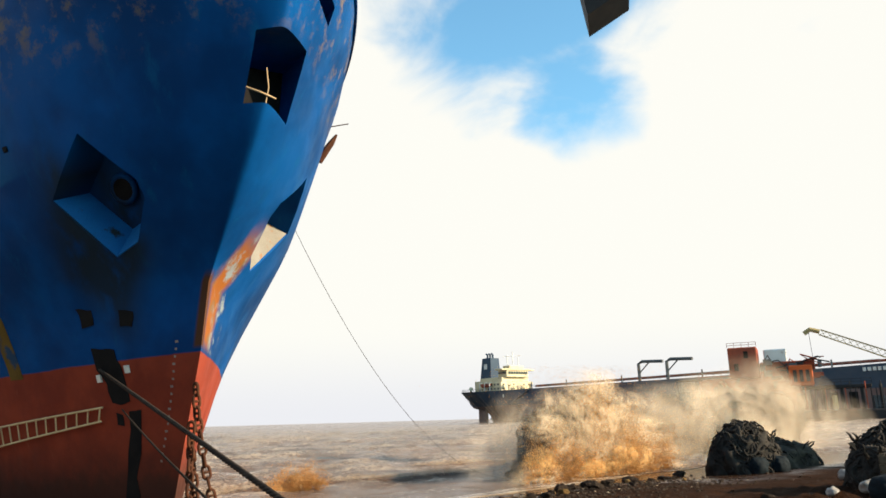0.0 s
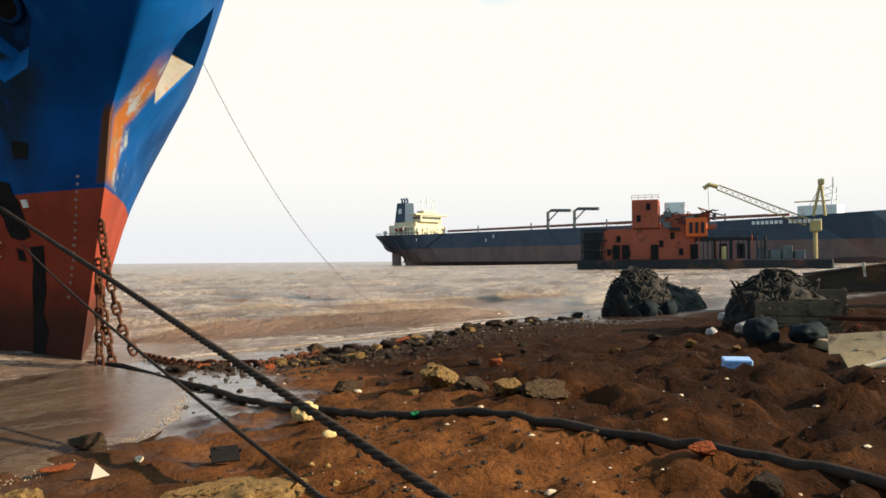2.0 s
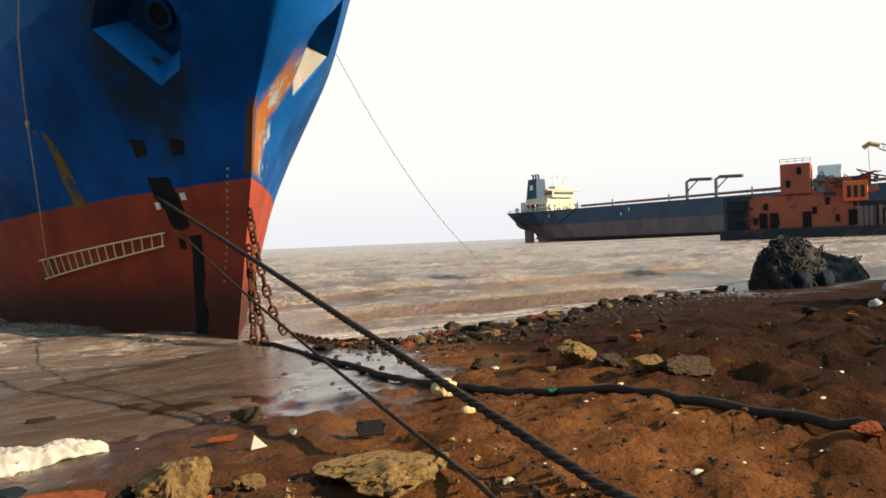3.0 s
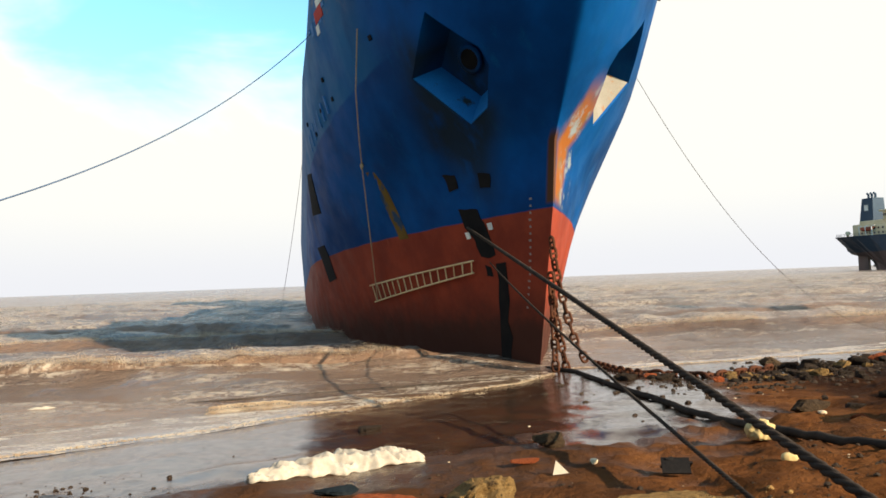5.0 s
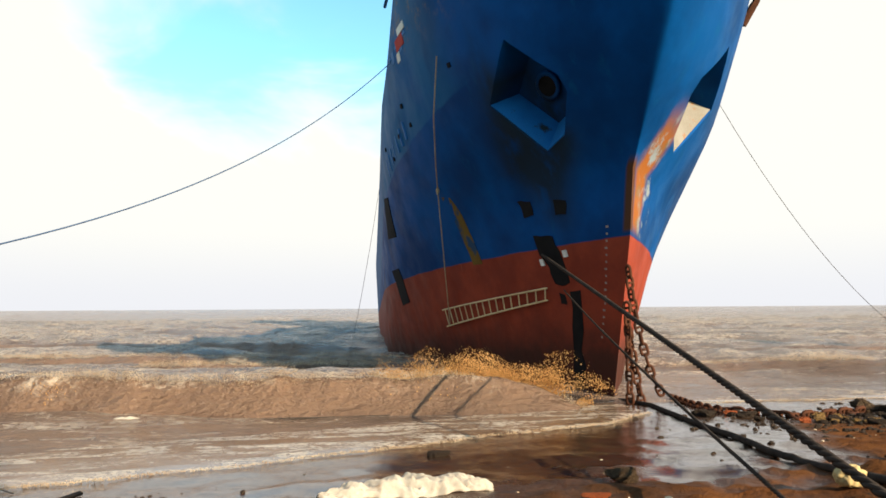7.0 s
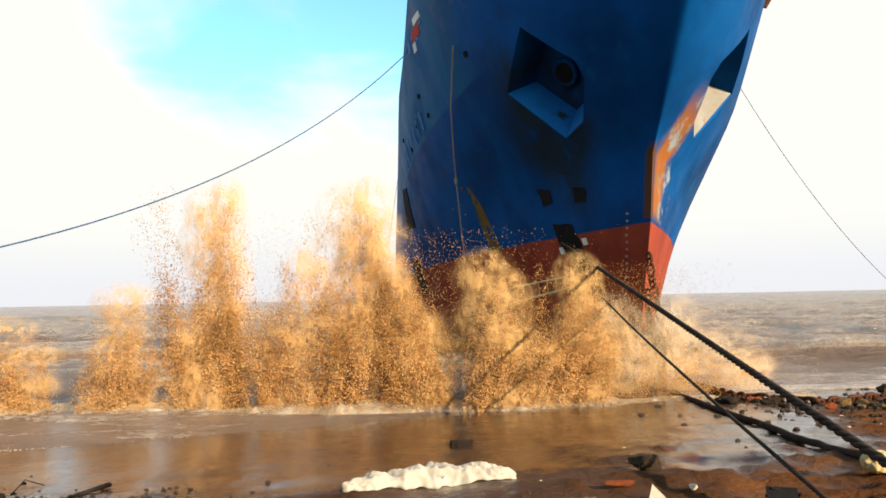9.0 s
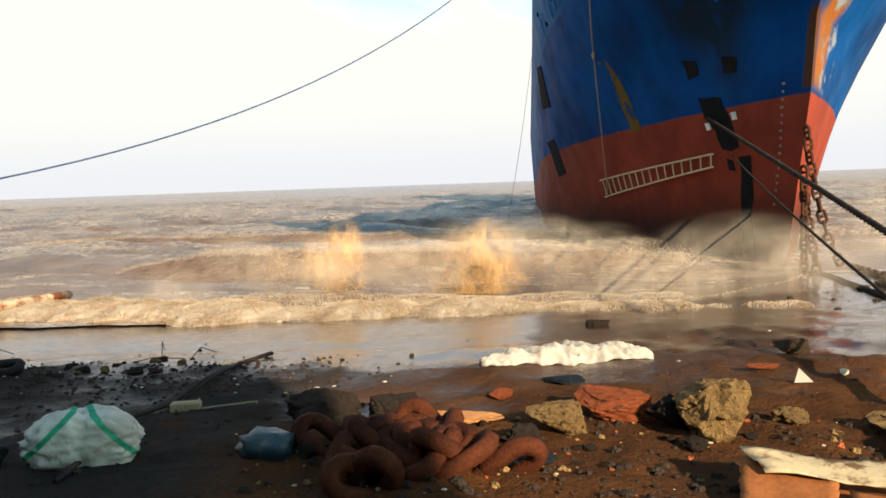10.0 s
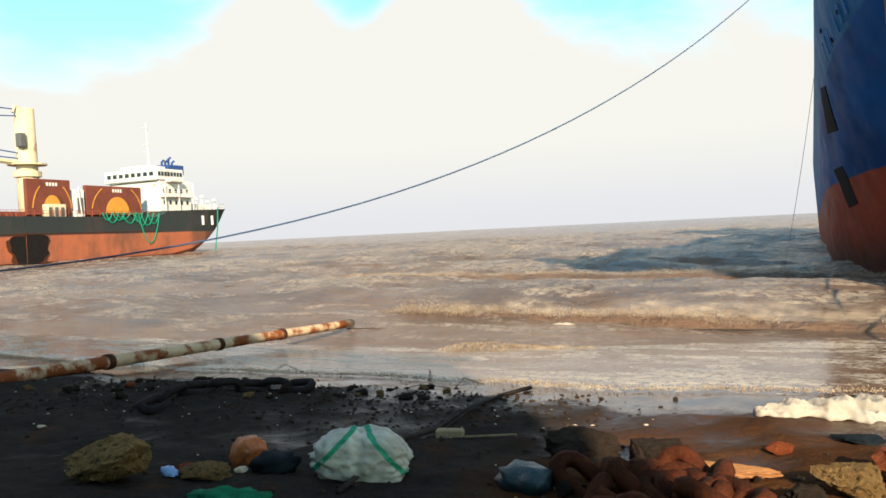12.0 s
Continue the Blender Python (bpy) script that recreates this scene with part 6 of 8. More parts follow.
scatter("rubble_bits", STONE_GREY, 420, 0.015, 0.075, rockery, 14, "dark broken rubble on the upper beach", "rubble", 0.75)
scatter("rubble_bits", STONE_TAN, 170, 0.012, 0.06, rockery, 15, "tan broken rubble on the upper beach", "rubble", 0.75)
scatter("rubble_bits", STONE_RED, 70, 0.012, 0.05, rockery, 16, "red broken brick on the upper beach", "rubble", 0.75)
scatter("shell_scraps", SHELL, 190, 0.008, 0.032, near, 5, "pale shells and plastic scraps", "litter", 0.35)
scatter("shell_scraps", SHELL, 240, 0.008, 0.04, left_bank, 6, "pale shells and plastic scraps", "litter", 0.35)
scatter("shell_scraps", SHELL, 190, 0.012, 0.07, right_sand, 7, "pale shells and plastic scraps", "litter", 0.35)
scatter("shell_scraps", SHELL, 60, 0.02, 0.08, right_bank, 8, "pale shells and plastic scraps", "litter", 0.35)


# crumpled white sheet
def make_sheet():
    a, b = Vector((-1.35, 7.75)), Vector((0.42, 8.31))
    n, w = 120, 44
    vs, fs = [], []
    d = (b - a).normalized()
    s = Vector((-d.y, d.x))

    def fold(u, v):
        q = Vector((u * 13.0 + 1.9 * v + 0.5 * noise.noise(Vector((u * 4, v, 1))), v * 0.55 + 1.3 * u, 4.0))
        far, near_by = noise.voronoi(q)
        c = near_by[0]
        tilt = noise.noise_vector(c * 7.3)
        plane = (q - c).dot(tilt) * 1.5 + 0.5 * tilt.z
        return min(1.0, (far[1] - far[0]) * 2.6) * (0.55 + plane) - 0.1

    for i in range(n + 1):
        u = i / n
        ends = min(1.0, u / 0.10, (1 - u) / 0.06) ** 0.5 if 0 < u < 1 else 0.0
        half = (0.14 + 0.15 * math.sin(math.pi * u)) * (0.45 + 0.55 * ends) * (1 + 0.35 * noise.noise(Vector((u * 9, 2, 0))))
        for j in range(w + 1):
            v = j / w * 2 - 1
            ragged = 0.05 * noise.noise(Vector((u * 22, v * 2, 5))) if abs(v) > 0.8 else 0.0
            p = a + (b - a) * (u * 1.04 - 0.02) + s * (v * half + 0.16 * math.sin(math.pi * u) + ragged)
            dome = min(1.0, (1 - abs(v)) * 2.6) ** 0.7
            crease = sum(w8 * (1 - 3.2 * abs(noise.noise(Vector((u * fu + v * 1.3, v * fv + u * 2.2, fu))))) for w8, fu, fv in ((0.50, 6, 0.9), (0.44, 13, 1.8), (0.19, 26, 3.4)))
            h = dome * (0.05 + 0.05 * ends + 0.05 * math.sin(math.pi * u)) * min(1.55, max(0.08, 0.55 + 0.35 * fold(u, v) + 0.55 * crease))
            vs.append((p.x, p.y, height(p.x, p.y) + h + 0.004))
    for i in range(n):
        for j in range(w):
            k = i * (w + 1) + j
            fs.append((k, k + w + 1, k + w + 2, k + 1))
    me = bpy.data.meshes.new("sheet")
    me.from_pydata(vs, [], fs)
    me.shade_smooth()
    me.materials.append(CLOTH)
    ob = tagged(new("cloth_sheet", me), "crumpled dirty white cloth on wet sand", "cloth")
    mod = ob.modifiers.new("thick", "SOLIDIFY")
    mod.thickness = 0.012


make_sheet()


def sack_mat():
    k = Nodes("striped_sack")
    x, y, z = k.xyz()
    weave = k.mix(k.step(k.noise(3.0, 7.0, 0.65), 0.4, 0.62), (0.52, 0.50, 0.42), (0.36, 0.33, 0.26))
    d = k.math("ADD", k.math("ABSOLUTE", x), k.math("MULTIPLY", z, 0.95))
    band = k.math("MULTIPLY", k.step(d, 0.245, 0.255), k.step(d, 0.305, 0.295))
    band = k.math("MULTIPLY", band, k.step(k.noise(9.0, 4.0), 0.3, 0.42, (0.4, 1.0)))
    k.link(k.mix(band, weave, (0.010, 0.26, 0.13)), k.p.inputs["Base Color"])
    k.p.inputs["Roughness"].default_value = 0.6
    k.bump(k.noise(9.0, 6.0, 0.6), 0.5, 0.03)
    return k.m


def lump_bm(seed, sx, sy, sz, crease=0.0, sub=4, rough=0.12):
    bm = bmesh.new()
    bmesh.ops.create_icosphere(bm, subdivisions=sub, radius=1.0)
    off = Vector((seed * 3.1, seed * 1.7, seed))
    for v in bm.verts:
        p = v.co.normalized()
        e = (abs(p.x) ** 2.5 + abs(p.y) ** 2.5 + abs(p.z) ** 2.5) ** (-1 / 2.5)
        f = noise.voronoi(p * 2.1 + off)[0]
        w = 1 + rough * noise.noise(p * 1.7 + off) - rough * 1.2 * abs(noise.noise(p * 4.5 + off)) - crease * math.exp(-(p.x / 0.13) ** 2) + rough * (0.85 * (f[1] - f[0]) - 0.2)
        q = p * e * w
        if crease:
            q.z *= 1.15 - 0.42 * abs(q.x) ** 1.6
            q.y *= 1.0 + 0.18 * q.x
        v.co = Vector((q.x * sx, q.y * sy, max(q.z * sz, -sz * 0.72)))
    return bm


x, y = -3.56, 4.26
solo("sack", lump_bm(3, 0.38, 0.20, 0.23, 0.12, 5, 0.16), sack_mat(), "stuffed white sack with green stripes, creased in the middle", "sack", on(x, y, 0.13, 32, 0, 4), smooth=True)
x, y = -4.76, 4.25
o = solo("wrapped_parcel", lump_bm(8, 0.15, 0.13, 0.14, 0.0, 4, 0.2), surf("orange_and_clear_wrap", (0.50, 0.13, 0.02), (0.30, 0.09, 0.03), 5.0, 0.45, 0.8, stain=(0.30, 0.22, 0.16), stain_scale=4.0, amount=0.25), "orange bundle in torn clear plastic", "bundle", on(x, y, 0.09, 20), smooth=True)
x, y = -4.23, 4.03
solo("plastic_bag", lump_bm(5, 0.20, 0.13, 0.10, 0, 3, 0.3), PLASTIC_DARK, "black plastic bag full of rubbish", "bag", on(x, y, 0.06, 15), smooth=True)
x, y = -2.34, 4.58
solo("plastic_bag", lump_bm(6, 0.24, 0.16, 0.11, 0, 3, 0.25), TEAL, "dark blue-green plastic bag in the shade", "bag", on(x, y, 0.06, -10), smooth=True)
x, y = -4.85, 3.53
solo("plastic_scrap", lump_bm(7, 0.09, 0.05, 0.04, 0, 3, 0.3), BLUE_BOX, "small crumpled blue plastic", "litter", on(x, y, 0.02), smooth=True)
x, y = -3.86, 3.26
solo("green_net", lump_bm(9, 0.36, 0.16, 0.09, 0, 4, 0.4), NET_GREEN, "tangle of bright green net", "net", on(x, y, 0.04, 20), smooth=True)
x, y = -3.63, 5.63
bm = bmesh.new()
box(bm, -0.13, -0.05, -0.045, 0.13, 0.05, 0.045, 0.012)
solo("wood_block", bm, BOARD, "short weathered wood block", "wood", on(x, y, 0.04, 18))
solo("stick", tube(bmesh.new(), [(x + 0.15, y, height(x, y) + 0.03), (x + 0.62, y + 0.12, height(x + 0.6, y) + 0.02)], 0.012, 5), BOARD, "thin pale stick beside the block", "stick")
x, y = -1.16, 5.52
bm = rock_bm(31, 0.25, 0.25, 4)
solo("plank", bm, WOOD, "splintered orange-brown plank among rubble", "wood", on(x, y, 0.06, 8) @ Matrix.Diagonal((0.36, 0.09, 0.20, 1)))
x, y = -0.43, 7.09
bm = rock_bm(33, 0.3, 0.2, 6)
solo("dark_plate", bm, PLASTIC_DARK, "bent dark plastic plate on the sand", "litter", on(x, y, 0.03, 15) @ Matrix.Diagonal((0.22, 0.14, 0.18, 1)))
x, y = 2.75, 6.80
bm = bmesh.new()
box(bm, -0.13, -0.09, -0.01, 0.13, 0.09, 0.01, 0.0, pose(0, 0, 0.08, 38, 0, 0))
box(bm, -0.13, -0.09, -0.01, 0.13, 0.09, 0.01, 0.0, pose(0.02, 0.12, 0.06, -40, 10, 8))
solo("folded_plate", bm, BLACK, "folded black sheet on the wet sand", "litter", on(x, y, 0.0, -15))
x, y = 1.68, 6.99
bm = bmesh.new()
v = [bm.verts.new(p) for p in ((-0.07, 0, 0), (0.09, 0, 0.01), (-0.03, 0.02, 0.13), (-0.06, 0.015, 0), (0.08, 0.015, 0.01), (-0.025, 0.035, 0.128))]
for f in ((0, 1, 2), (5, 4, 3), (0, 3, 4, 1), (1, 4, 5, 2), (2, 5, 3, 0)):
    bm.faces.new([v[i] for i in f])
solo("plastic_shard", bm, CLOTH, "white triangular shard upright in sand", "litter", on(x, y, -0.005))
x, y = 4.10, 7.75
solo("foam_buoy", lump_bm(12, 0.15, 0.12, 0.125, 0, 4, 0.22), FOAM_YELLOW, "yellowed lump of buoy foam by the rope", "buoy", on(x, y, 0.09), smooth=True)
x, y = 3.77, 6.61
solo("foam_bit", lump_bm(13, 0.08, 0.05, 0.045, 0, 3), FOAM_YELLOW, "small yellow foam piece", "buoy", on(x, y, 0.02), smooth=True)
x, y = 1.45, 7.50
solo("tile_shard", rock_bm(36, 0.3, 0.2, 5), STONE_RED, "orange broken tile on the sand", "litter", on(x, y, 0.02, 5) @ Matrix.Diagonal((0.16, 0.06, 0.1, 1)))
for k, (x, y) in enumerate(((2.87, 4.49), (4.01, 3.77), (2.10, 7.28), (5.56, 8.92), (-6.29, 3.66), (-7.80, 4.17), (-4.44, 3.87), (-1.15, 4.62))):
    solo("pale_stone", rock_bm(40 + k, 0.7, 0.3, 4, 2), SHELL, "small pale stone on dark ground", "rock", on(x, y, 0.02, 40 * k) @ Matrix.Diagonal((0.055, 0.045, 0.045, 1)), "pale stones")
# flattened carton
x, y = 1.20, 4.16
CARD = surf("cream_card", (0.50, 0.40, 0.24), (0.36, 0.27, 0.15), 4.0, 0.85, 0.3, stain=(0.13, 0.075, 0.038), stain_scale=4.5, amount=0.56)
BROWN_CARD = surf("orange_card", (0.29, 0.105, 0.034), (0.18, 0.062, 0.021), 3.0, 0.85, 0.3, stain=(0.12, 0.05, 0.02), stain_scale=4.0, amount=0.35)
t = thing("carton", "flattened cardboard carton, orange and cream, torn", "carton", on(x, y, 0.02, -7))


def flap(outline, z0, tilt, wave, seed):
    """A limp sheet of card between four corners, bent and frayed."""
    bm = bmesh.new()
    a, b, c, d = [Vector((*q, 0)) for q in outline]
    n, lay = 10, []
    for o in (0.0, -0.006):
        g = []
        for j in range(n + 1):
            for i in range(n + 1):
                u, v = i / n, j / n
                p = a.lerp(b, u).lerp(d.lerp(c, u), v)
                fray = 0.018 * noise.noise(Vector((u * 9, v * 9, seed)))
                g.append(bm.verts.new((p.x + fray, p.y + fray, z0 + tilt[0] * p.x + tilt[1] * p.y + wave * noise.noise(Vector((u * 2.4, v * 1.6, seed))) + o)))
        lay.append(g)
    for g, flip in ((lay[0], False), (lay[1], True)):
        for j in range(n):
            for i in range(n):
                q = [g[j * (n + 1) + i], g[j * (n + 1) + i + 1], g[(j + 1) * (n + 1) + i + 1], g[(j + 1) * (n + 1) + i]]
                bm.faces.new(q[::-1] if flip else q)
    w = n + 1
    rim = [i for i in range(n)] + [j * w + n for j in range(n)] + [n * w + i for i in range(n, 0, -1)] + [j * w for j in range(n, 0, -1)]
    for k, i in enumerate(rim):
        j = rim[(k + 1) % len(rim)]
        bm.faces.new((lay[0][i], lay[1][i], lay[1][j], lay[0][j]))
    return bm


part("flap", flap(((-0.38, -0.02), (0.42, -0.06), (0.40, 0.24), (-0.50, 0.26)), 0.13, (0.0, 0.12), 0.05, 3), CARD, t, "cream top flap, scuffed", True)
part("flap", flap(((-0.52, -0.30), (-0.08, -0.36), (-0.02, -0.03), (-0.50, 0.22)), 0.115, (0.05, 0.16), 0.04, 5), BROWN_CARD, t, "orange-brown flap", True)
part("flap", flap(((0.02, -0.34), (0.70, -0.36), (0.72, -0.05), (0.02, -0.06)), 0.10, (-0.02, 0.10), 0.04, 8), BROWN_CARD, t, "orange-brown flap", True)
part("flap", flap(((0.43, -0.06), (0.86, -0.10), (0.82, 0.22), (0.42, 0.24)), 0.10, (-0.05, 0.08), 0.05, 11), BROWN_CARD, t, "orange-brown flap", True)
part("tray", flap(((-0.46, -0.28), (0.76, -0.32), (0.74, 0.20), (-0.44, 0.22)), 0.035, (0.0, 0.0), 0.02, 14), BROWN_CARD, t, "crushed bottom of the carton", True)
# rusty chain heap
hx, hy = -1.36, 4.46
heap = thing("chain_heap", "heap of thick rusty anchor chain in shade", "chain")
BIG = link_mesh(0.52, 0.33, 0.062, False)
BIG.materials[0] = surf("orange_rust", (0.085, 0.024, 0.010), (0.032, 0.011, 0.006), 5.0, 0.85, 0.7, fine=45)
rr = random.Random(4)
for i in range(30):
    ob = new("link", BIG)
    ax, ay = rr.gauss(0, 0.30), rr.gauss(0, 0.19)
    ob.parent = heap
    ob.matrix_basis = Matrix.Translation((hx + ax, hy + ay, height(hx + ax, hy + ay) + 0.05 + 0.14 * rr.random() * math.exp(-(ax / 0.4) ** 2))) @ Euler((rr.uniform(0.6, 2.5), rr.uniform(-0.8, 0.8), rr.uniform(0, 6.28))).to_matrix().to_4x4()
tw = solo("black_shard", rock_bm(52, 0.3, 0.1, 3), PLASTIC_DARK, "flat black triangular wedge beside the chain", "litter", on(*(-0.50, 4.54), 0.03, 30) @ Matrix.Diagonal((0.16, 0.13, 0.14, 1)))
# big dark links on the left bank
run = [(-7.22, 5.12), (-7.38, 5.66), (-7.07, 6.00), (-6.85, 6.43), (-6.25, 6.50)]
DARK_LINK = link_mesh(0.46, 0.28, 0.05, False)
DARK_LINK.materials[0] = surf("blackened_iron", (0.026, 0.020, 0.018), (0.012, 0.011, 0.012), 5.0, 0.7, 0.6, fine=45)
chain("dark heavy chain half buried in the gravel bank", [(x, y, height(x, y) + 0.05) for x, y in run], 0.46, "", DARK_LINK)
# cable that runs into the water
run = [(-4.17, 8.44), (-4.06, 7.47), (-3.94, 6.49), (-3.89, 5.77), (-3.81, 5.16), (-3.39, 3.80)]
pts = [Vector((x, y, height(x, y) + 0.03)) for x, y in run]
solo("cable", tube(bmesh.new(), pts, 0.022, 6), ROPE, "dark cable lying from the sand into the swash", "cable", smooth=True)
solo("cable", tube(bmesh.new(), [p + Vector((0.18 * (i / 5 - 0.2), 0.05, 0.005)) for i, p in enumerate(pts[:4])], 0.014, 6), ROPE, "thin dark cable beside the first", "cable", smooth=True)
for i, ((x0, y0), (x1, y1), hgt) in enumerate((((-8.88, 8.49), (-8.08, 8.49), 0.16), ((-5.64, 8.29), (-5.93, 8.79), 0.14), ((-4.96, 7.86), (-4.93, 8.42), 0.10), ((-5.58, 7.61), (-4.99, 7.79), 0.05))):
    z0, z1 = height(x0, y0), height(x1, y1)
    solo("twig", tube(bmesh.new(), [(x0, y0, z0), (x0 * 0.6 + x1 * 0.4, y0 * 0.6 + y1 * 0.4, z0 + hgt), (x1, y1, z1 + 0.02)], 0.006, 5), ROPE, "dark bent twig stuck in the sand", "twig")

# rusty white pipe from the bank into the sea
p = thing("pipe", "long white-painted pipe, peeling and rusty, half in the water", "pipe")
a, b = Vector((-10.6, 3.9, -0.05)), Vector((-12.85, 15.3, -0.72))
part("tube", tube(bmesh.new(), [a.lerp(b, i / 14) for i in range(15)], 0.105, 14), PIPE_PAINT, p, "", True)
for u in (0.28, 0.52, 0.71):
    c = a.lerp(b, u)
    part("collar", tube(bmesh.new(), [c, c + (b - a).normalized() * 0.12], 0.13, 14), RUST, p, "rusty pipe collar", True)
# floating boom across the shallows
boom = [Vector((x, y, SEA + 0.06)) for x, y in ((-13.0, 15.3), (-10.2, 15.95), (-6.1, 16.7), (-1.9, 17.5), (2.5, 18.4))]
solo("floating_line", tube(bmesh.new(), boom, 0.035, 6), ROPE, "dark floating line across the shallows", "rope")
solo("foam_float", lump_bm(15, 0.42, 0.14, 0.13, 0.1, 4, 0.3), CLOTH, "pale foam float on the floating line", "float", pose(-7.2, 16.45, SEA + 0.10, 0, 0, 10), smooth=True)


# ---- heaps and gear on the right bank ----
def net_heap(x, y, w, d, h, seed, label, ropes=320):
    t = thing("net_heap", label, "net heap", on(x, y, -0.05))
    r = random.Random(seed)
    bm = bmesh.new()
    bmesh.ops.create_icosphere(bm, subdivisions=5, radius=1.0)
    for v in bm.verts:
        p = v.co.normalized()
        k = 1 + 0.22 * noise.noise(p * 2 + Vector((seed, 0, 0))) + 0.16 * noise.noise(p * 6) + 0.09 * noise.noise(p * 16) + 0.05 * noise.noise(p * 34)
        v.co = Vector((p.x * k * w, p.y * k * d, max(-0.1, p.z * k * h)))
    part("mound", bm, NETTING, t, "matted mound of old net", True)
    tang = bmesh.new()
    for i in range(ropes):
        q, z = r.uniform(0, 6.28), r.random() ** 0.7
        c = Vector((math.cos(q) * math.sqrt(1 - z * z) * w, math.sin(q) * math.sqrt(1 - z * z) * d, z * h)) * 1.02
        out = Vector((c.x / w ** 2, c.y / d ** 2, c.z / h ** 2 + 0.05)).normalized()
        e1 = out.orthogonal().normalized()
        e2 = out.cross(e1)
        q0, turn, rad = r.uniform(0, 6.28), r.uniform(2.0, 5.6), r.uniform(0.10, 0.34)
        lift = r.uniform(0.0, 0.5)
        pts = [c + (e1 * math.cos(q0 + turn * j / 7) + e2 * math.sin(q0 + turn * j / 7) * 0.7) * rad + out * (0.02 + lift * rad * math.sin(math.pi * j / 7)) for j in range(8)]
        tube(tang, pts, r.uniform(0.014, 0.042), 5)
    for i in range(9):
        q = r.uniform(0, 6.28)
        c = Vector((math.cos(q) * 0.75 * w, math.sin(q) * 0.75 * d, h * 0.62))
        out = Vector((c.x, c.y, h * 0.9)).normalized()
        tip = [c + out * u + Vector((r.gauss(0, 0.05), r.gauss(0, 0.05), 0.12 * math.sin(4 * u))) for u in (0.0, 0.12, 0.24, 0.36, 0.44)]
        tube(tang, tip, [0.05, 0.045, 0.04, 0.03, 0.015], 5)
    part("rope_tangle", tang, NETTING, t, "tangled rope ends")
    return t


net_heap(25.6, 19.0, 1.40, 1.2, 1.85, 1, "tall dark heap of tarred fishing net on the shore")
net_heap(28.6, 19.9, 2.5, 1.4, 1.15, 2, "low dark heap of fishing net", 160)
net_heap(19.9, 10.2, 1.55, 1.1, 1.50, 3, "dark heap of net and roots over a crate", 300)
net_heap(18.2, 9.9, 0.6, 0.5, 0.75, 4, "small dark heap of old rope", 60)
for k, (x, y, s) in enumerate(((24.95, 18.0, 0.42), (25.9, 17.75, 0.40))):
    solo("drum_float", lump_bm(20 + k, s, s * 0.8, s * 0.9, 0, 4, 0.1), PLASTIC_DARK, "big black rubber fender before the net heap", "fender", on(x, y, s * 0.6), smooth=True)
x, y = 13.92, 7.42
solo("fender", lump_bm(22, 0.37, 0.30, 0.30, 0, 4, 0.12), PLASTIC_DARK, "round black rubber fender on the sand", "fender", on(x, y, 0.2), smooth=True)
x, y = 14.28, 6.66
solo("fender", lump_bm(23, 0.45, 0.30, 0.22, 0, 4, 0.2), PLASTIC_DARK, "flattened black fender on a pale board", "fender", on(x, y, 0.25), smooth=True)
bm = bmesh.new()
box(bm, -0.4, -0.1, 0, 0.4, 0.1, 0.18, 0.02)
solo("board_block", bm, BOARD, "pale board block under the fender", "board", on(x - 0.2, y - 0.35, 0.0, 50))


GREY_WOOD = surf("greyed_crate_wood", (0.13, 0.10, 0.068), (0.07, 0.052, 0.036), 3.0, 0.85, 0.5, fine=40, stain=(0.035, 0.026, 0.02), stain_scale=2.0, amount=0.4)


def make_crate(x, y, w, d, h, turn, label):
    t = thing("crate", label, "crate", on(x, y, 0.0, turn))
    n = 4
    for i in range(n):
        for sx in (-1, 1):
            boxpart("slat", t, GREY_WOOD, -w / 2, sx * d / 2 - 0.02, i * h / n + 0.01, w / 2, sx * d / 2 + 0.02, (i + 0.88) * h / n, "", 0)
            boxpart("slat", t, GREY_WOOD, sx * w / 2 - 0.02, -d / 2 + 0.03, i * h / n + 0.01, sx * w / 2 + 0.02, d / 2 - 0.03, (i + 0.88) * h / n, "", 0)
    for sx in (-1, 1):
        for sy in (-1, 1):
            boxpart("corner_post", t, GREY_WOOD, sx * (w / 2 - 0.05) - 0.04, sy * (d / 2 - 0.06) - 0.04, 0, sx * (w / 2 - 0.05) + 0.04, sy * (d / 2 - 0.06) + 0.04, h + 0.03, "", 0)


make_crate(18.6, 9.0, 1.9, 1.2, 0.75, -60, "weathered wooden crate under the net heap")
make_crate(24.0, 10.8, 1.4, 1.0, 0.9, -66, "pale wooden crate on the shore bank")
x, y = 10.16, 5.80
bm = bmesh.new()
box(bm, -0.20, -0.13, 0, 0.20, 0.13, 0.21, 0.015)
t = solo("plastic_box", bm, BLUE_BOX, "small blue plastic box on the sand", "box", on(x, y, -0.01, -50, 6))
# collapsed boards
bx, by = 12.10, 4.23
rr = random.Random(9)
for i in range(11):
    bm = bmesh.new()
    l, w = (rr.uniform(0.9, 1.5), rr.uniform(0.35, 0.6)) if i < 4 else (rr.uniform(0.5, 1.5), rr.uniform(0.06, 0.2))
    box(bm, -l / 2, -w / 2, -0.015, l / 2, w / 2, 0.015, 0.004)
    x, y = bx + rr.gauss(0.2, 0.55), by + rr.gauss(0, 0.35)
    solo("board", bm, BOARD if i % 3 else CLOTH, "broken pale board in a heap", "board", pose(x, y, height(x, y) + 0.08 + 0.05 * (i % 5), rr.uniform(-14, 14), rr.uniform(-16, 6), rr.uniform(-75, -25)), "heap of broken boards")
PANELS = ((0.0, 0.3, 1.5, 0.62, -24, 112, 0.20), (0.55, -0.25, 1.2, 0.5, -14, 96, 0.12), (-0.5, 0.2, 0.9, 0.4, -30, 130, 0.14))
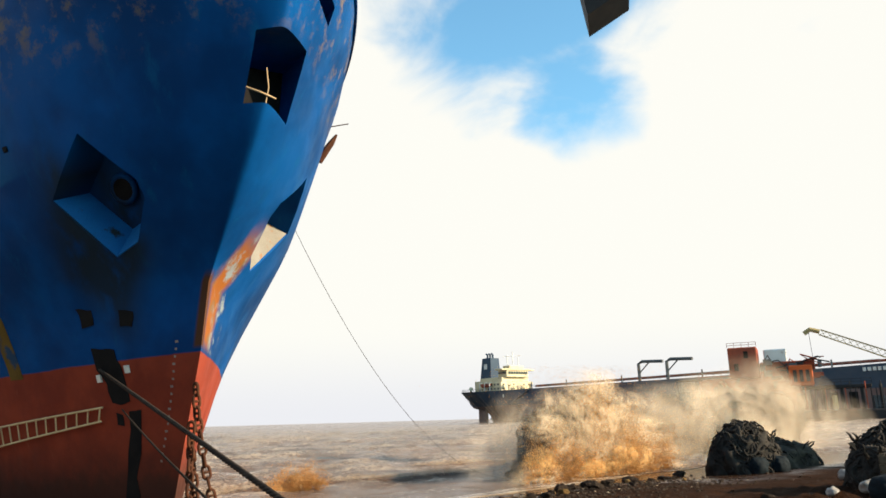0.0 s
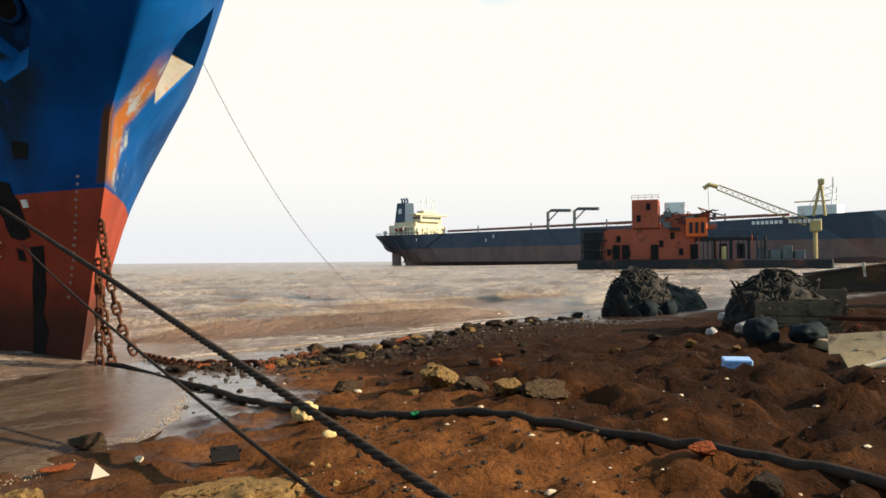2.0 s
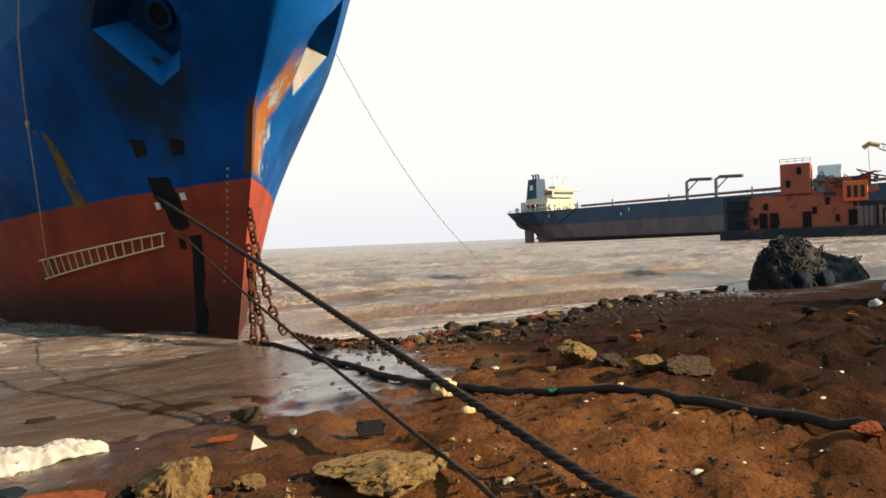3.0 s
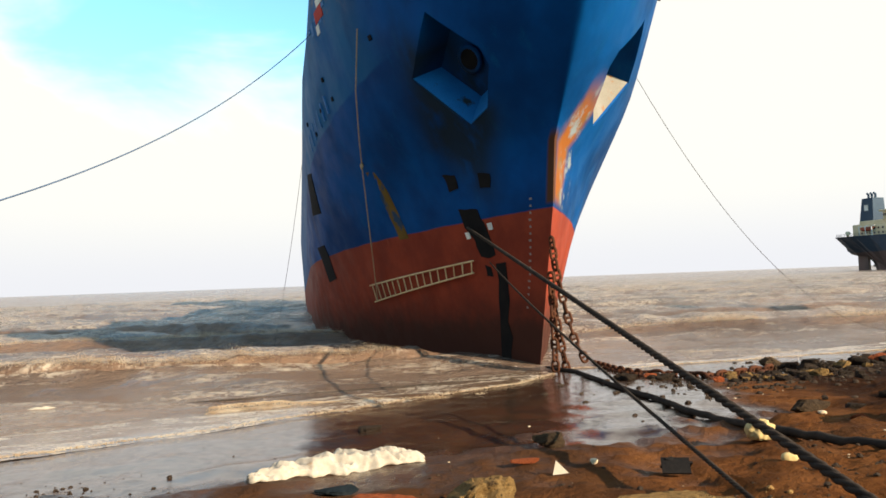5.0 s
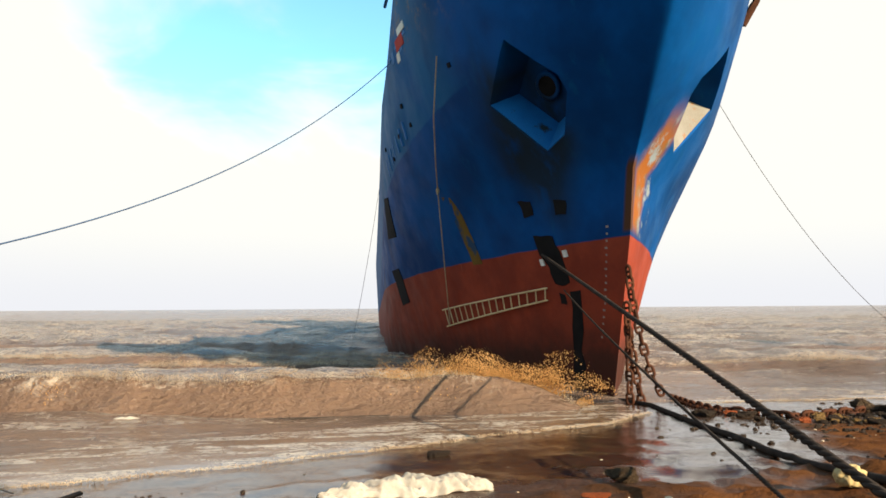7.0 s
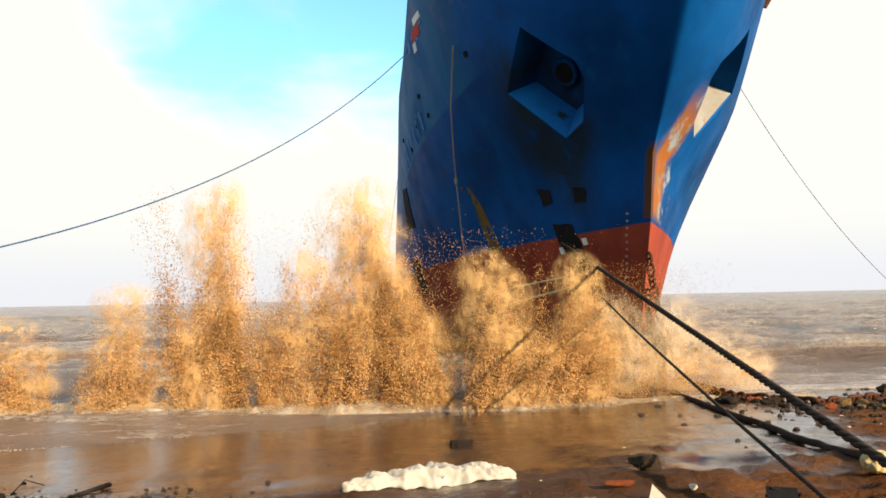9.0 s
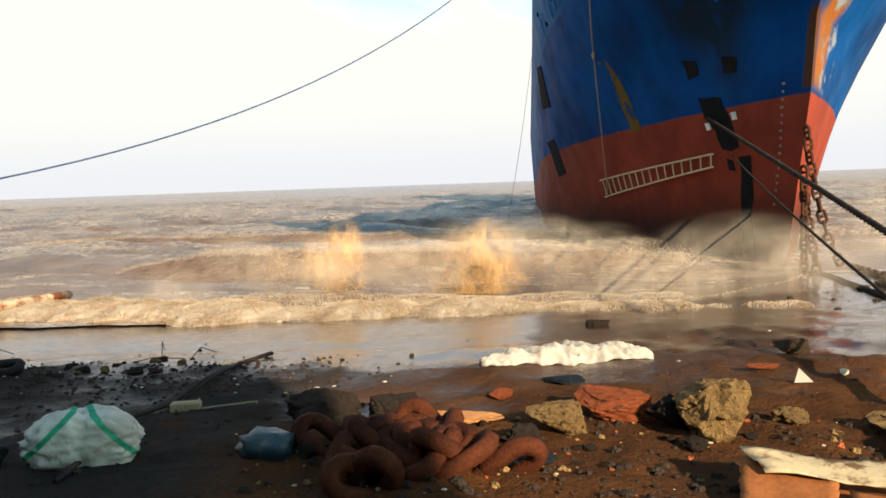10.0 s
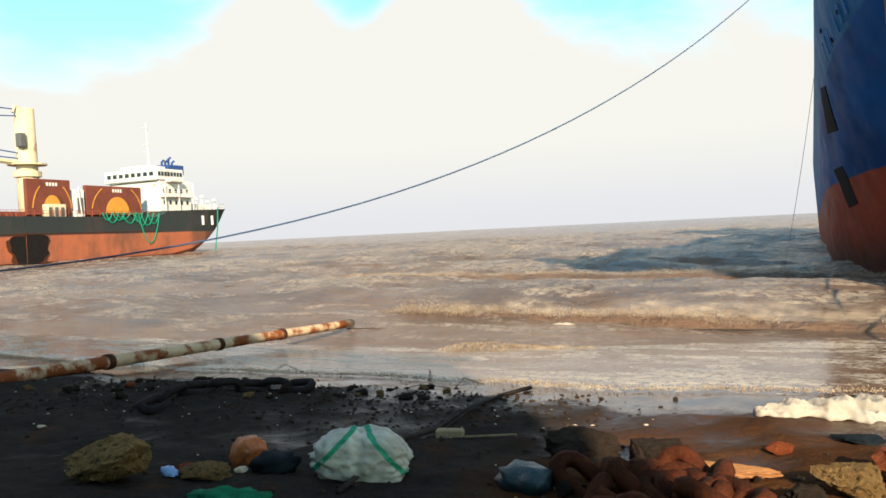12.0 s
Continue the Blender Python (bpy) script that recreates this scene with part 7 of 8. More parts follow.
for px, py, l, w, rx, rz, up in PANELS:
    bm = bmesh.new()
    box(bm, -l / 2, -w / 2, -0.012, l / 2, w / 2, 0.012, 0.003)
    solo("panel", bm, BOARD, "broken cream plywood panel tilted on rubbish", "board", pose(bx + px, by + py, height(bx + px, by + py) + up, rx, 6, rz), "heap of broken boards")
a, b = Vector((18.67, 9.50, 0)), Vector((18.04, 5.26, 0))
a.z, b.z = height(a.x, a.y) + 0.42, height(b.x, b.y) + 0.40
solo("long_pole", bar(a, b + (b - a) * 0.3, 0.06, 8), RUST, "long rusty pole lying across the gear", "pole")
for u in (0.12, 0.75):
    c = a.lerp(b, u)
    solo("trestle_block", box(bmesh.new(), c.x - 0.2, c.y - 0.2, height(c.x, c.y) - 0.05, c.x + 0.2, c.y + 0.2, c.z - 0.06, 0.02), BOARD, "rough block under the pole", "block")
for k, (px, py, s) in enumerate(((17.2, 9.6, 0.28), (16.7, 10.2, 0.22), (13.6, 5.2, 0.2), (22.5, 13.2, 0.3))):
    solo("litter_bag", lump_bm(30 + k, s, s * 0.7, s * 0.6, 0, 3, 0.3), surf("pale_grey_plastic", (0.28, 0.26, 0.23), (0.18, 0.16, 0.14), 5.0, 0.5, 0.4) if k == 0 else bpy.data.materials["pale_grey_plastic"], "pale grey plastic bag of rubbish", "bag", on(px, py, s * 0.35, 30 * k), "litter bags", smooth=True)

# long unseen block added behind the beach to throw the shade on the left
wh = thing("shade_block", "tall plain unseen block that shades the left of the beach", "building", kind="structure")
part("wall", box(bmesh.new(), -45, -16, -0.3, 10.0, -8, 10.6, 0.05), GREY, wh)
part("roof", box(bmesh.new(), -45.5, -16.5, 10.6, 10.4, -7.7, 10.9, 0.05), RUST, wh)

# ---- moving water ----
MOVES = []


def key(ob, rows):
    """Remember how a thing moves: rows of seconds and the shift from its place."""
    base = ob.matrix_basis.copy()
    MOVES.append((ob, [(t, Matrix.Translation((dx, dy, dz)) @ base) for t, dx, dy, dz in rows]))


def drops(name, pts, sizes, material, label, category, m=None, parent=None, group="", seed=0):
    """Many small angular drops as one mesh."""
    r = np.random.default_rng(seed)
    n = len(pts)
    tet = np.array([[1, 1, 1], [1, -1, -1], [-1, 1, -1], [-1, -1, 1]]) / 1.4
    q = r.normal(size=(n, 4))
    q /= np.linalg.norm(q, axis=1)[:, None]
    w, x, y, z = q.T
    R = np.stack([1 - 2 * (y * y + z * z), 2 * (x * y - z * w), 2 * (x * z + y * w), 2 * (x * y + z * w), 1 - 2 * (x * x + z * z), 2 * (y * z - x * w), 2 * (x * z - y * w), 2 * (y * z + x * w), 1 - 2 * (x * x + y * y)], 1).reshape(n, 3, 3)
    st = r.uniform(0.5, 1.4, size=(n, 1, 3))
    v = np.einsum("nij,nkj->nki", R, tet[None] * st) * np.asarray(sizes)[:, None, None] * np.array([1.0, 1.0, 1.5]) + np.asarray(pts)[:, None, :]
    k = np.arange(n)[:, None] * 4
    f = np.concatenate([k + np.array([[0, 1, 2]]), k + np.array([[0, 3, 1]]), k + np.array([[0, 2, 3]]), k + np.array([[1, 3, 2]])], 0)
    me = bpy.data.meshes.new(name)
    me.vertices.add(4 * n)
    me.vertices.foreach_set("co", v.reshape(-1))
    me.loops.add(3 * len(f))
    me.loops.foreach_set("vertex_index", f.reshape(-1).astype(np.int32))
    me.polygons.add(len(f))
    me.polygons.foreach_set("loop_start", np.arange(0, 3 * len(f), 3, dtype=np.int32))
    me.update(calc_edges=True)
    me.validate()
    me.materials.append(material)
    ob = new(name, me)
    if parent:
        ob.parent = parent
    else:
        tagged(ob, label, category, group)
    if m is not None:
        ob.matrix_basis = m
    return ob


def plume_points(h, w, n, seed, jets=5, lean=0.0, fine=0.35):
    """Drops of a burst: ragged strands that rise from a foot and fray towards the top."""
    r = np.random.default_rng(seed)
    P, S = [], []
    for j in range(jets):
        foot = r.uniform(-0.5, 0.5) * w
        crown = h * (r.uniform(0.6, 1.0) if j else 1.0)
        dx = lean + r.normal(0, 0.05) * h
        strands = 10
        k = n // (jets * strands)
        for q in range(strands):
            f = foot + r.normal(0, 0.16) * w
            top = crown * (r.uniform(0.30, 1.0) ** 0.7 if q > 1 else 1.0)
            bend, out = r.normal(0, 0.10) * w, dx + r.normal(0, 0.10) * w
            ph, fr = r.uniform(0, 6.28), r.uniform(5, 16)
            knots = np.sort(r.random(9))
            u = np.where(r.random(k) < 0.72, knots[r.integers(0, 9, k)] + r.normal(0, 0.030, k), r.random(k) ** 0.8)
            u = np.clip(u, 0.0, 1.04)
            wide = (0.012 + 0.050 * u) * w + 0.03
            sx, sy = r.normal(0, 1, k), r.normal(0, 1, k)
            x = f + out * u + bend * np.sin(math.pi * u) + 0.02 * w * np.sin(fr * u + ph) + sx * wide
            y = r.normal(0, 0.10) * w + sy * wide * 1.5
            z = u * top * (1 - 0.05 * sx ** 2) + r.normal(0, 0.04, k)
            P.append(np.stack([x, y, z], 1))
            S.append(np.where(r.random(k) < fine, r.uniform(0.004, 0.008, k), r.uniform(0.007, 0.018, k)) * (1.35 - 0.6 * u))
    return np.concatenate(P), np.concatenate(S)


def half_shell(material):
    bm = bmesh.new()
    bmesh.ops.create_icosphere(bm, subdivisions=4, radius=1.0)
    bmesh.ops.delete(bm, geom=[v for v in bm.verts if v.co.y > 0.15], context="VERTS")
    for v in bm.verts:
        v.co *= 1 + 0.10 * noise.noise(v.co * 2.2)
    return mesh_of(bm, "mist_puff", material, True)


PUFF, PALE_PUFF, THIN_PUFF, HAZE_PUFF = half_shell(VEIL), half_shell(PALE_VEIL), half_shell(THIN_VEIL), half_shell(HAZE)


def puffs(parent, spots, pale=False, thin=False, haze=False):
    for x, y, z, sx, sy, sz in spots:
        ob = new("mist_puff", HAZE_PUFF if haze else THIN_PUFF if thin else PALE_PUFF if pale else PUFF)
        ob.parent, ob.location, ob.scale = parent, (x, y, z), (sx, sy, sz)


def plume(x, y, h, w, n, seed, label, jets=5, lean=0.0, fine=0.35, group="splash along the shore"):
    p, s = plume_points(h, w, int(n * 2.6), seed, jets, lean, fine)
    t = thing("splash", label, "splash", pose(x, y, SEA - 0.1), group)
    big = s > 0.0075
    drops("jet_core", p[big], s[big], SPRAY, "", "", None, t, "", seed)
    drops("fine_spray", p[~big], s[~big], SPRAY, "", "", None, t, "", seed + 500)
    if h > 1.6:
        q = random.Random(seed)
        levels = 14 if h > 4 else 7 if h > 2.5 else 4
        spots = []
        for i in range(levels):
            u = 0.10 + 0.84 * i / (levels - 1)
            spots.append((lean * u + q.gauss(0, 0.24) * w, 0.05 + 0.07 * (i * 5 % levels), h * u, w * q.uniform(0.42, 0.70) * (1.1 - 0.35 * u) * (1.0 if h > 4 else 1.5), 0.3, h * q.uniform(0.13, 0.20) + 0.12))
        puffs(t, spots, y > 22)
    return t


# the great burst along the shore
RISE = ((0.0, -7.0), (7.0, -7.0), (7.7, -5.6), (8.2, -2.4), (8.6, -0.5), (8.8, 0.0), (9.0, 0.0), (9.2, -0.25), (9.5, -1.15), (9.8, -3.0), (10.1, -5.2), (10.4, -7.0), (12.0, -7.0))
for i, (x, y, h, w, n, jets, lean, late) in enumerate(((-12.2, 17.2, 1.9, 1.6, 4500, 4, 0.0, 0.0), (-10.6, 17.2, 2.2, 1.3, 4500, 4, -0.2, 0.0), (-8.2, 17.2, 2.9, 1.4, 6000, 4, 0.1, 0.0), (-5.7, 17.3, 5.45, 1.6, 14000, 6, -0.5, 0.1), (-4.1, 17.4, 3.6, 1.4, 7000, 5, 0.0, 0.0), (-2.5, 17.4, 5.2, 2.1, 15000, 7, -0.2, 0.1), (-1.2, 17.2, 4.2, 1.3, 8000, 5, -0.9, 0.0), (0.6, 16.8, 3.4, 1.3, 9000, 5, 0.3, 0.0), (2.2, 17.0, 3.3, 1.4, 9000, 5, 0.5, 0.0))):
    ob = plume(x, y, h, w, n, 50 + i, "tall orange-brown burst of muddy spray" if h > 4 else "brown burst of muddy spray", jets, lean)
    drift = lambda t: 0.0 if t < 9 else -0.35 * (t - 9)
    slow = (lambda t: 0.45 if 9.0 < t < 9.9 else 1.0) if h > 4.8 else (lambda t: 1.0 if t < 9.1 else 1.35)
    key(ob, [(t, drift(t), -1.2 * max(0, min(1, (t - 8.8) / 0.9)), dz * slow(t)) for t, dz in RISE])
for i, (x, y, h, w, n) in enumerate(((3.9, 17.6, 3.4, 2.4, 18000), (5.8, 18.4, 2.2, 2.8, 10000), (-0.6, 18.0, 4.3, 3.6, 14000), (-4.6, 17.6, 4.8, 4.2, 10000))):
    r = np.random.default_rng(80 + i)
    u = r.random(n)
    p = np.stack([r.normal(0, w * 0.38, n), r.normal(0, 0.5, n), h * u ** 1.3 * np.exp(-r.normal(0, 0.5, n) ** 2)], 1)
    ob = thing("spray_mist", "fine brown mist of drops before the bow", "spray", pose(x, y, SEA), "mist before the bow")
    drops("fine_spray", p, r.uniform(0.003, 0.010, n), SPRAY, "", "", None, ob, "", 80 + i)
    puffs(ob, [(-0.2 * w, 0.5, 0.28 * h, 0.55 * w, 0.5, 0.30 * h), (0.25 * w, 0.9, 0.3 * h, 0.5 * w, 0.5, 0.30 * h)][:1 if x < 0 else 2])
    if x > 0:
        q = random.Random(i)
        puffs(ob, [(q.uniform(-0.5, 0.5) * w, 0.2 + 0.08 * j, q.uniform(0.1, 0.75) * h, 0.36 * w, 0.3, 0.22 * h) for j in range(8)], True)
    key(ob, [(t, 0.0, -0.6 * max(0, min(1, (t - 8.8) / 0.9)), dz * 0.8) for t, dz in RISE])

# thin mist that hangs over the surf after the burst
ob = thing("spray_mist", "thin pale mist hanging over the surf", "spray", pose(0, 15.0, SEA))
q = random.Random(31)
puffs(ob, [(-9.0 + 1.3 * j, 0.10 * (j * 5 % 13), q.uniform(0.3, 1.4), q.uniform(1.2, 2.1), 0.3, q.uniform(0.6, 1.2)) for j in range(13)], haze=True)
key(ob, [(0.0, 0, 0, -4.0), (8.9, 0, 0, -4.0), (9.2, 0, 0, -1.6), (9.5, 0, -0.2, -0.4), (9.8, -0.2, -0.4, 0.0), (10.1, -0.3, -0.6, -0.1), (10.4, -0.5, -0.8, -1.0), (10.8, -0.6, -0.9, -3.0), (11.2, -0.6, -0.9, -4.0), (12.0, -0.6, -0.9, -4.0)])

# veil of mist that drifts off the first burst and thins out
for i, (x, y, h, w, n) in enumerate(((21.5, 26.0, 4.4, 6.0, 8), (26.5, 26.8, 5.0, 7.0, 9), (33.0, 26.5, 5.2, 9.0, 9), (40.0, 29.0, 6.2, 11.0, 9), (48.0, 30.0, 6.4, 12.0, 9))):
    ob = thing("spray_mist", "thin pale brown veil of blown mist over the shallows", "spray", pose(x, y, SEA), "mist along the shore")
    q = random.Random(60 + i)
    puffs(ob, [(q.uniform(-0.5, 0.5) * w, 0.14 * j, h * q.uniform(0.05, 0.55), w * q.uniform(0.32, 0.5), 0.4, h * q.uniform(0.30, 0.5)) for j in range(n)], haze=True)
    key(ob, [(0.0, 0, 0, 0), (0.4, -0.4, 0, 0.0), (0.8, -1.2, 0, -0.3), (1.1, -1.8, 0, -0.9), (1.5, -2.6, 0, -2.2), (2.0, -3.2, 0, -4.4), (2.5, -3.4, 0, -7.5), (12.0, -3.4, 0, -7.5)])

# burst off the right-hand shore at the start
FALL = ((0.0, 0.0), (0.25, -0.3), (0.5, -1.2), (0.8, -2.9), (1.1, -4.6), (1.5, -6.0), (2.0, -6.0), (12.0, -6.0))
for i, (x, y, h, w, n, jets) in enumerate(((20.4, 24.2, 2.6, 2.6, 8000, 5), (22.4, 24.6, 4.4, 3.4, 14000, 7), (24.6, 25.0, 3.4, 3.4, 11000, 6), (27.2, 25.4, 2.4, 3.2, 6000, 5))):
    ob = plume(x, y, h, w, n, 120 + i, "brown burst of spray off the shore", jets, 0.4, 0.5, "burst off the shore")
    key(ob, [(t, 0.3 * t if t < 2 else 0.6, 0.0, dz) for t, dz in FALL])
ob = thing("splash", "rounded brown dome of churned spray off the shore", "splash", pose(22.6, 24.4, SEA), "burst off the shore")
q = random.Random(77)
puffs(ob, [(2.6 * math.cos(j * 2.4) * (j / 16) ** 0.5, 0.08 * j, 1.7 + 1.5 * math.sin(j * 2.4) * (j / 16) ** 0.5, q.uniform(1.1, 1.7), 0.5, q.uniform(0.8, 1.3)) for j in range(16)], True)
puffs(ob, [(q.uniform(-3.4, 2.6), -0.2 + 0.05 * j, q.uniform(0.3, 0.9), q.uniform(0.7, 1.2), 0.4, q.uniform(0.4, 0.7)) for j in range(10)])
key(ob, [(t, 0.2 * t if t < 2 else 0.4, 0.0, dz) for t, dz in FALL])
for i, (x, y, h, w, n) in enumerate(((24.0, 25.5, 4.8, 6.0, 20000), (30.5, 27.0, 3.4, 7.0, 12000))):
    r = np.random.default_rng(140 + i)
    p = np.stack([r.normal(0, w * 0.4, n), r.normal(0, 0.8, n), h * r.random(n) ** 1.4], 1)
    ob = thing("spray_mist", "thin brown mist blowing along the shore", "spray", pose(x, y, SEA), "mist along the shore")
    drops("fine_spray", p, r.uniform(0.004, 0.011, n), SPRAY, "", "", None, ob, "", 140 + i)
    puffs(ob, [(-0.3 * w, 0.0, 0.35 * h, 0.45 * w, 0.6, 0.42 * h), (0.05 * w, 0.7, 0.5 * h, 0.5 * w, 0.6, 0.5 * h), (0.4 * w, 1.2, 0.3 * h, 0.55 * w, 0.6, 0.36 * h)], haze=True)
    key(ob, [(0.0, 0, 0, 0), (0.5, -0.8, 0, -0.2), (1.0, -2.0, 0, -1.2), (1.6, -3.0, 0, -3.0), (2.4, -3.5, 0, -5.5), (12.0, -3.5, 0, -5.5)])
ob = plume(11.0, 28.6, 1.5, 2.6, 6000, 160, "small brown burst beyond the bow", 5, 0.2, 0.3, "")
key(ob, [(0.0, 0, 0, 0), (0.3, 0.2, -0.3, -0.5), (0.7, 0.4, -0.6, -1.8), (1.0, 0.4, -0.6, -2.6), (12.0, 0.4, -0.6, -2.6)])
ob = plume(3.7, 19.9, 1.0, 1.2, 4000, 161, "low brown splash at the ship's foot", 5, -0.1, 0.4, "")
key(ob, [(0.0, 0, 0, -1.6), (0.3, 0, 0, -0.6), (0.5, 0, 0, -0.1), (0.8, 0, 0, 0.15), (1.05, 0, 0, -0.3), (1.4, 0, 0, -1.6), (12.0, 0, 0, -1.6)])
c = at(69.0, 0, 74.0)
ob = plume(c.x, c.y, 4.4, 5.5, 9000, 162, "pale brown burst against the landing barge", 6, 1.6, 0.7, "")
key(ob, [(0.0, 0, 0, -4.5), (0.3, 0, 0, -2.0), (0.6, 0, 0, 0.0), (1.0, 0.3, 0, -0.1), (1.5, 0.6, 0, -0.3), (1.9, 0.8, 0, -2.0), (2.5, 0.8, 0, -4.5), (12.0, 0.8, 0, -4.5)])
ob = plume(-0.5, 20.1, 1.55, 4.4, 26000, 163, "foam thrown up where the wave meets the hull", 9, 0.2, 0.3, "")
key(ob, [(0.0, 0, 0, -1.8), (6.3, 0, 0, -1.6), (6.6, 0, 0, -0.8), (6.8, 0, -0.1, -0.15), (7.0, 0.3, -0.2, 0.05), (7.2, 1.0, -0.3, -0.1), (7.6, 1.6, -0.5, -0.5), (8.2, 2.0, -0.8, -1.8), (12.0, 2.0, -0.8, -1.8)])
ob = plume(-9.6, 18.6, 1.05, 1.5, 6000, 164, "foam thrown up on the breaking crest", 6, 0.0, 0.3, "")
key(ob, [(0.0, 0, 2.0, -1.6), (6.2, 0, 0.5, -1.2), (6.6, 0, 0.2, -0.3), (7.0, 0, 0, 0.0), (7.3, 0, -0.3, 0.0), (7.8, 0, -0.6, -0.8), (8.4, 0, -0.8, -1.6), (12.0, 0, -0.8, -1.6)])


def breaker(name, x0, x1, y, h, seed, label, ends=3.0, foam=True, front=1.1, back=3.6):
    """A long wave with a steep face towards the shore and a torn crest."""
    t = thing(name, label, "wave", pose(0, y, SEA))
    nx = int((x1 - x0) / 0.16)
    prof = [(-front * 1.5, -0.45), (-front, -0.06), (-front * 0.75, 0.12), (-front * 0.5, 0.36), (-front * 0.3, 0.62), (-front * 0.16, 0.84), (-0.04, 0.98), (0.12, 1.0), (0.4, 0.93), (0.9, 0.74), (1.6, 0.48), (2.5, 0.22), (back, -0.02), (back * 1.3, -0.45)]
    vs, fs = [], []
    crest = []
    for i in range(nx + 1):
        x = x0 + (x1 - x0) * i / nx
        e = min(1.0, (x - x0) / ends, (x1 - x) / ends)
        e = max(0.0, e) ** 0.6
        bow = 0.5 * noise.noise(Vector((x * 0.13, seed, 0))) + 0.16 * noise.noise(Vector((x * 0.7, seed, 3)))
        hh = h * e * (0.88 + 0.22 * noise.noise(Vector((x * 0.25, seed, 5))) + 0.10 * noise.noise(Vector((x * 1.3, seed, 7))))
        for py, pz in prof:
            f = 0.05 * noise.noise(Vector((x * 1.6, py * 2.2, seed))) + 0.03 * noise.noise(Vector((x * 4, py * 5, seed)))
            vs.append((x, bow + py, hh * pz + f * (1.0 if pz > 0 else 0)))
        crest.append((x, bow + 0.0, hh))
    k = len(prof)
    for i in range(nx):
        for j in range(k - 1):
            a = i * k + j
            fs.append((a, a + k, a + k + 1, a + 1))
    me = bpy.data.meshes.new("wave_body")
    me.from_pydata(vs, [], fs)
    me.shade_smooth()
    me.materials.append(SURF_FACE)
    part("wave_body", me, None, t, "brown sunlit face of the wave")
    if foam:
        r = np.random.default_rng(seed)
        P, S = [], []
        for x, y2, z in crest:
            amt = max(0.0, 1.3 * noise.noise(Vector((x * 0.3, seed, 11))) + 0.50)
            n = int(260 * amt)
            P.append(np.stack([np.full(n, x) + r.normal(0, 0.12, n), y2 - np.abs(r.normal(0, 0.16, n)) + 0.05, z - np.abs(r.normal(0, 0.10, n)) * (0.4 + amt) + 0.05 + np.abs(r.normal(0, 0.13, n)) * amt], 1))
            S.append(r.uniform(0.003, 0.011, n))
        drops("crest_foam", np.concatenate(P), np.concatenate(S), FOAM, "", "", None, t, "", seed)
    return t


SURF_FACE = sea_mat("breaker_face", 0.92, 1.20, 1.05, 0.92)
w = breaker("breaker", -34, 3.4, 18.9, 1.10, 3, "long brown wave about to break on the beach")
key(w, [(0.0, 0, 13.5, -0.75), (2.5, 0, 9.0, -0.65), (4.5, 0, 5.2, -0.50), (5.5, 0, 2.9, -0.30), (6.0, 0, 1.5, -0.12), (6.5, 0, 0.0, 0.0), (7.0, 0, -0.5, -0.05), (7.6, 0, -1.3, -0.3), (8.2, 0, -1.8, -0.8), (8.8, 0, -2.2, -1.6), (12.0, 0, -2.2, -1.6)])
w = breaker("breaker", -16, 2.6, 20.2, 0.72, 8, "low brown swell with foam on its crest")
key(w, [(0.0, 0, 30, -0.5), (7.0, 0, 11.0, -0.4), (9.0, 0, 4.8, -0.25), (10.0, 0, 1.4, -0.08), (10.5, 0, 0.1, 0.0), (11.0, 0, -0.9, 0.0), (11.5, 0, -1.8, -0.15), (12.0, 0, -2.6, -0.35)])
q = random.Random(4)
puffs(w, [(-11 + 1.05 * j, 0.25 + 0.05 * (j % 3), 0.66 + q.uniform(-0.05, 0.12), q.uniform(0.8, 1.3), 0.3, q.uniform(0.22, 0.40)) for j in range(12)], thin=True)
w = breaker("breaker", 7.0, 24.0, 24.2, 0.62, 14, "brown wave running at the rubble shore")
key(w, [(0.0, 0, 6.0, -0.35), (1.0, 0, 3.6, -0.2), (1.5, 0, 2.4, -0.1), (2.0, 0, 1.0, 0.0), (2.5, 0, -0.2, 0.05), (3.0, 0, -1.2, -0.1), (3.8, 0, -2.0, -0.6), (4.5, 0, -2.2, -1.2), (12.0, 0, -2.2, -1.2)])
for i, (x0, x1, y, h, v) in enumerate(((-30, 2, 34, 0.55, 1.5), (-44, -4, 46, 0.6, 1.6), (12, 46, 40, 0.55, 1.5), (8, 40, 31, 0.45, 1.4), (-18, -3, 27, 0.4, 1.2))):
    w = breaker("swell", x0, x1, y, h, 30 + i, "rolling brown swell in the shallows", 6.0, i in (0, 3), 1.6, 4.4)
    tagged(w, group="swells off the beach")
    key(w, [(0.0, 0, v * 2.4, -0.05), (4.0, 0, v * 0.8, 0.0), (8.0, 0, -v * 0.8, 0.0), (12.0, 0, -v * 2.4, -0.08)])


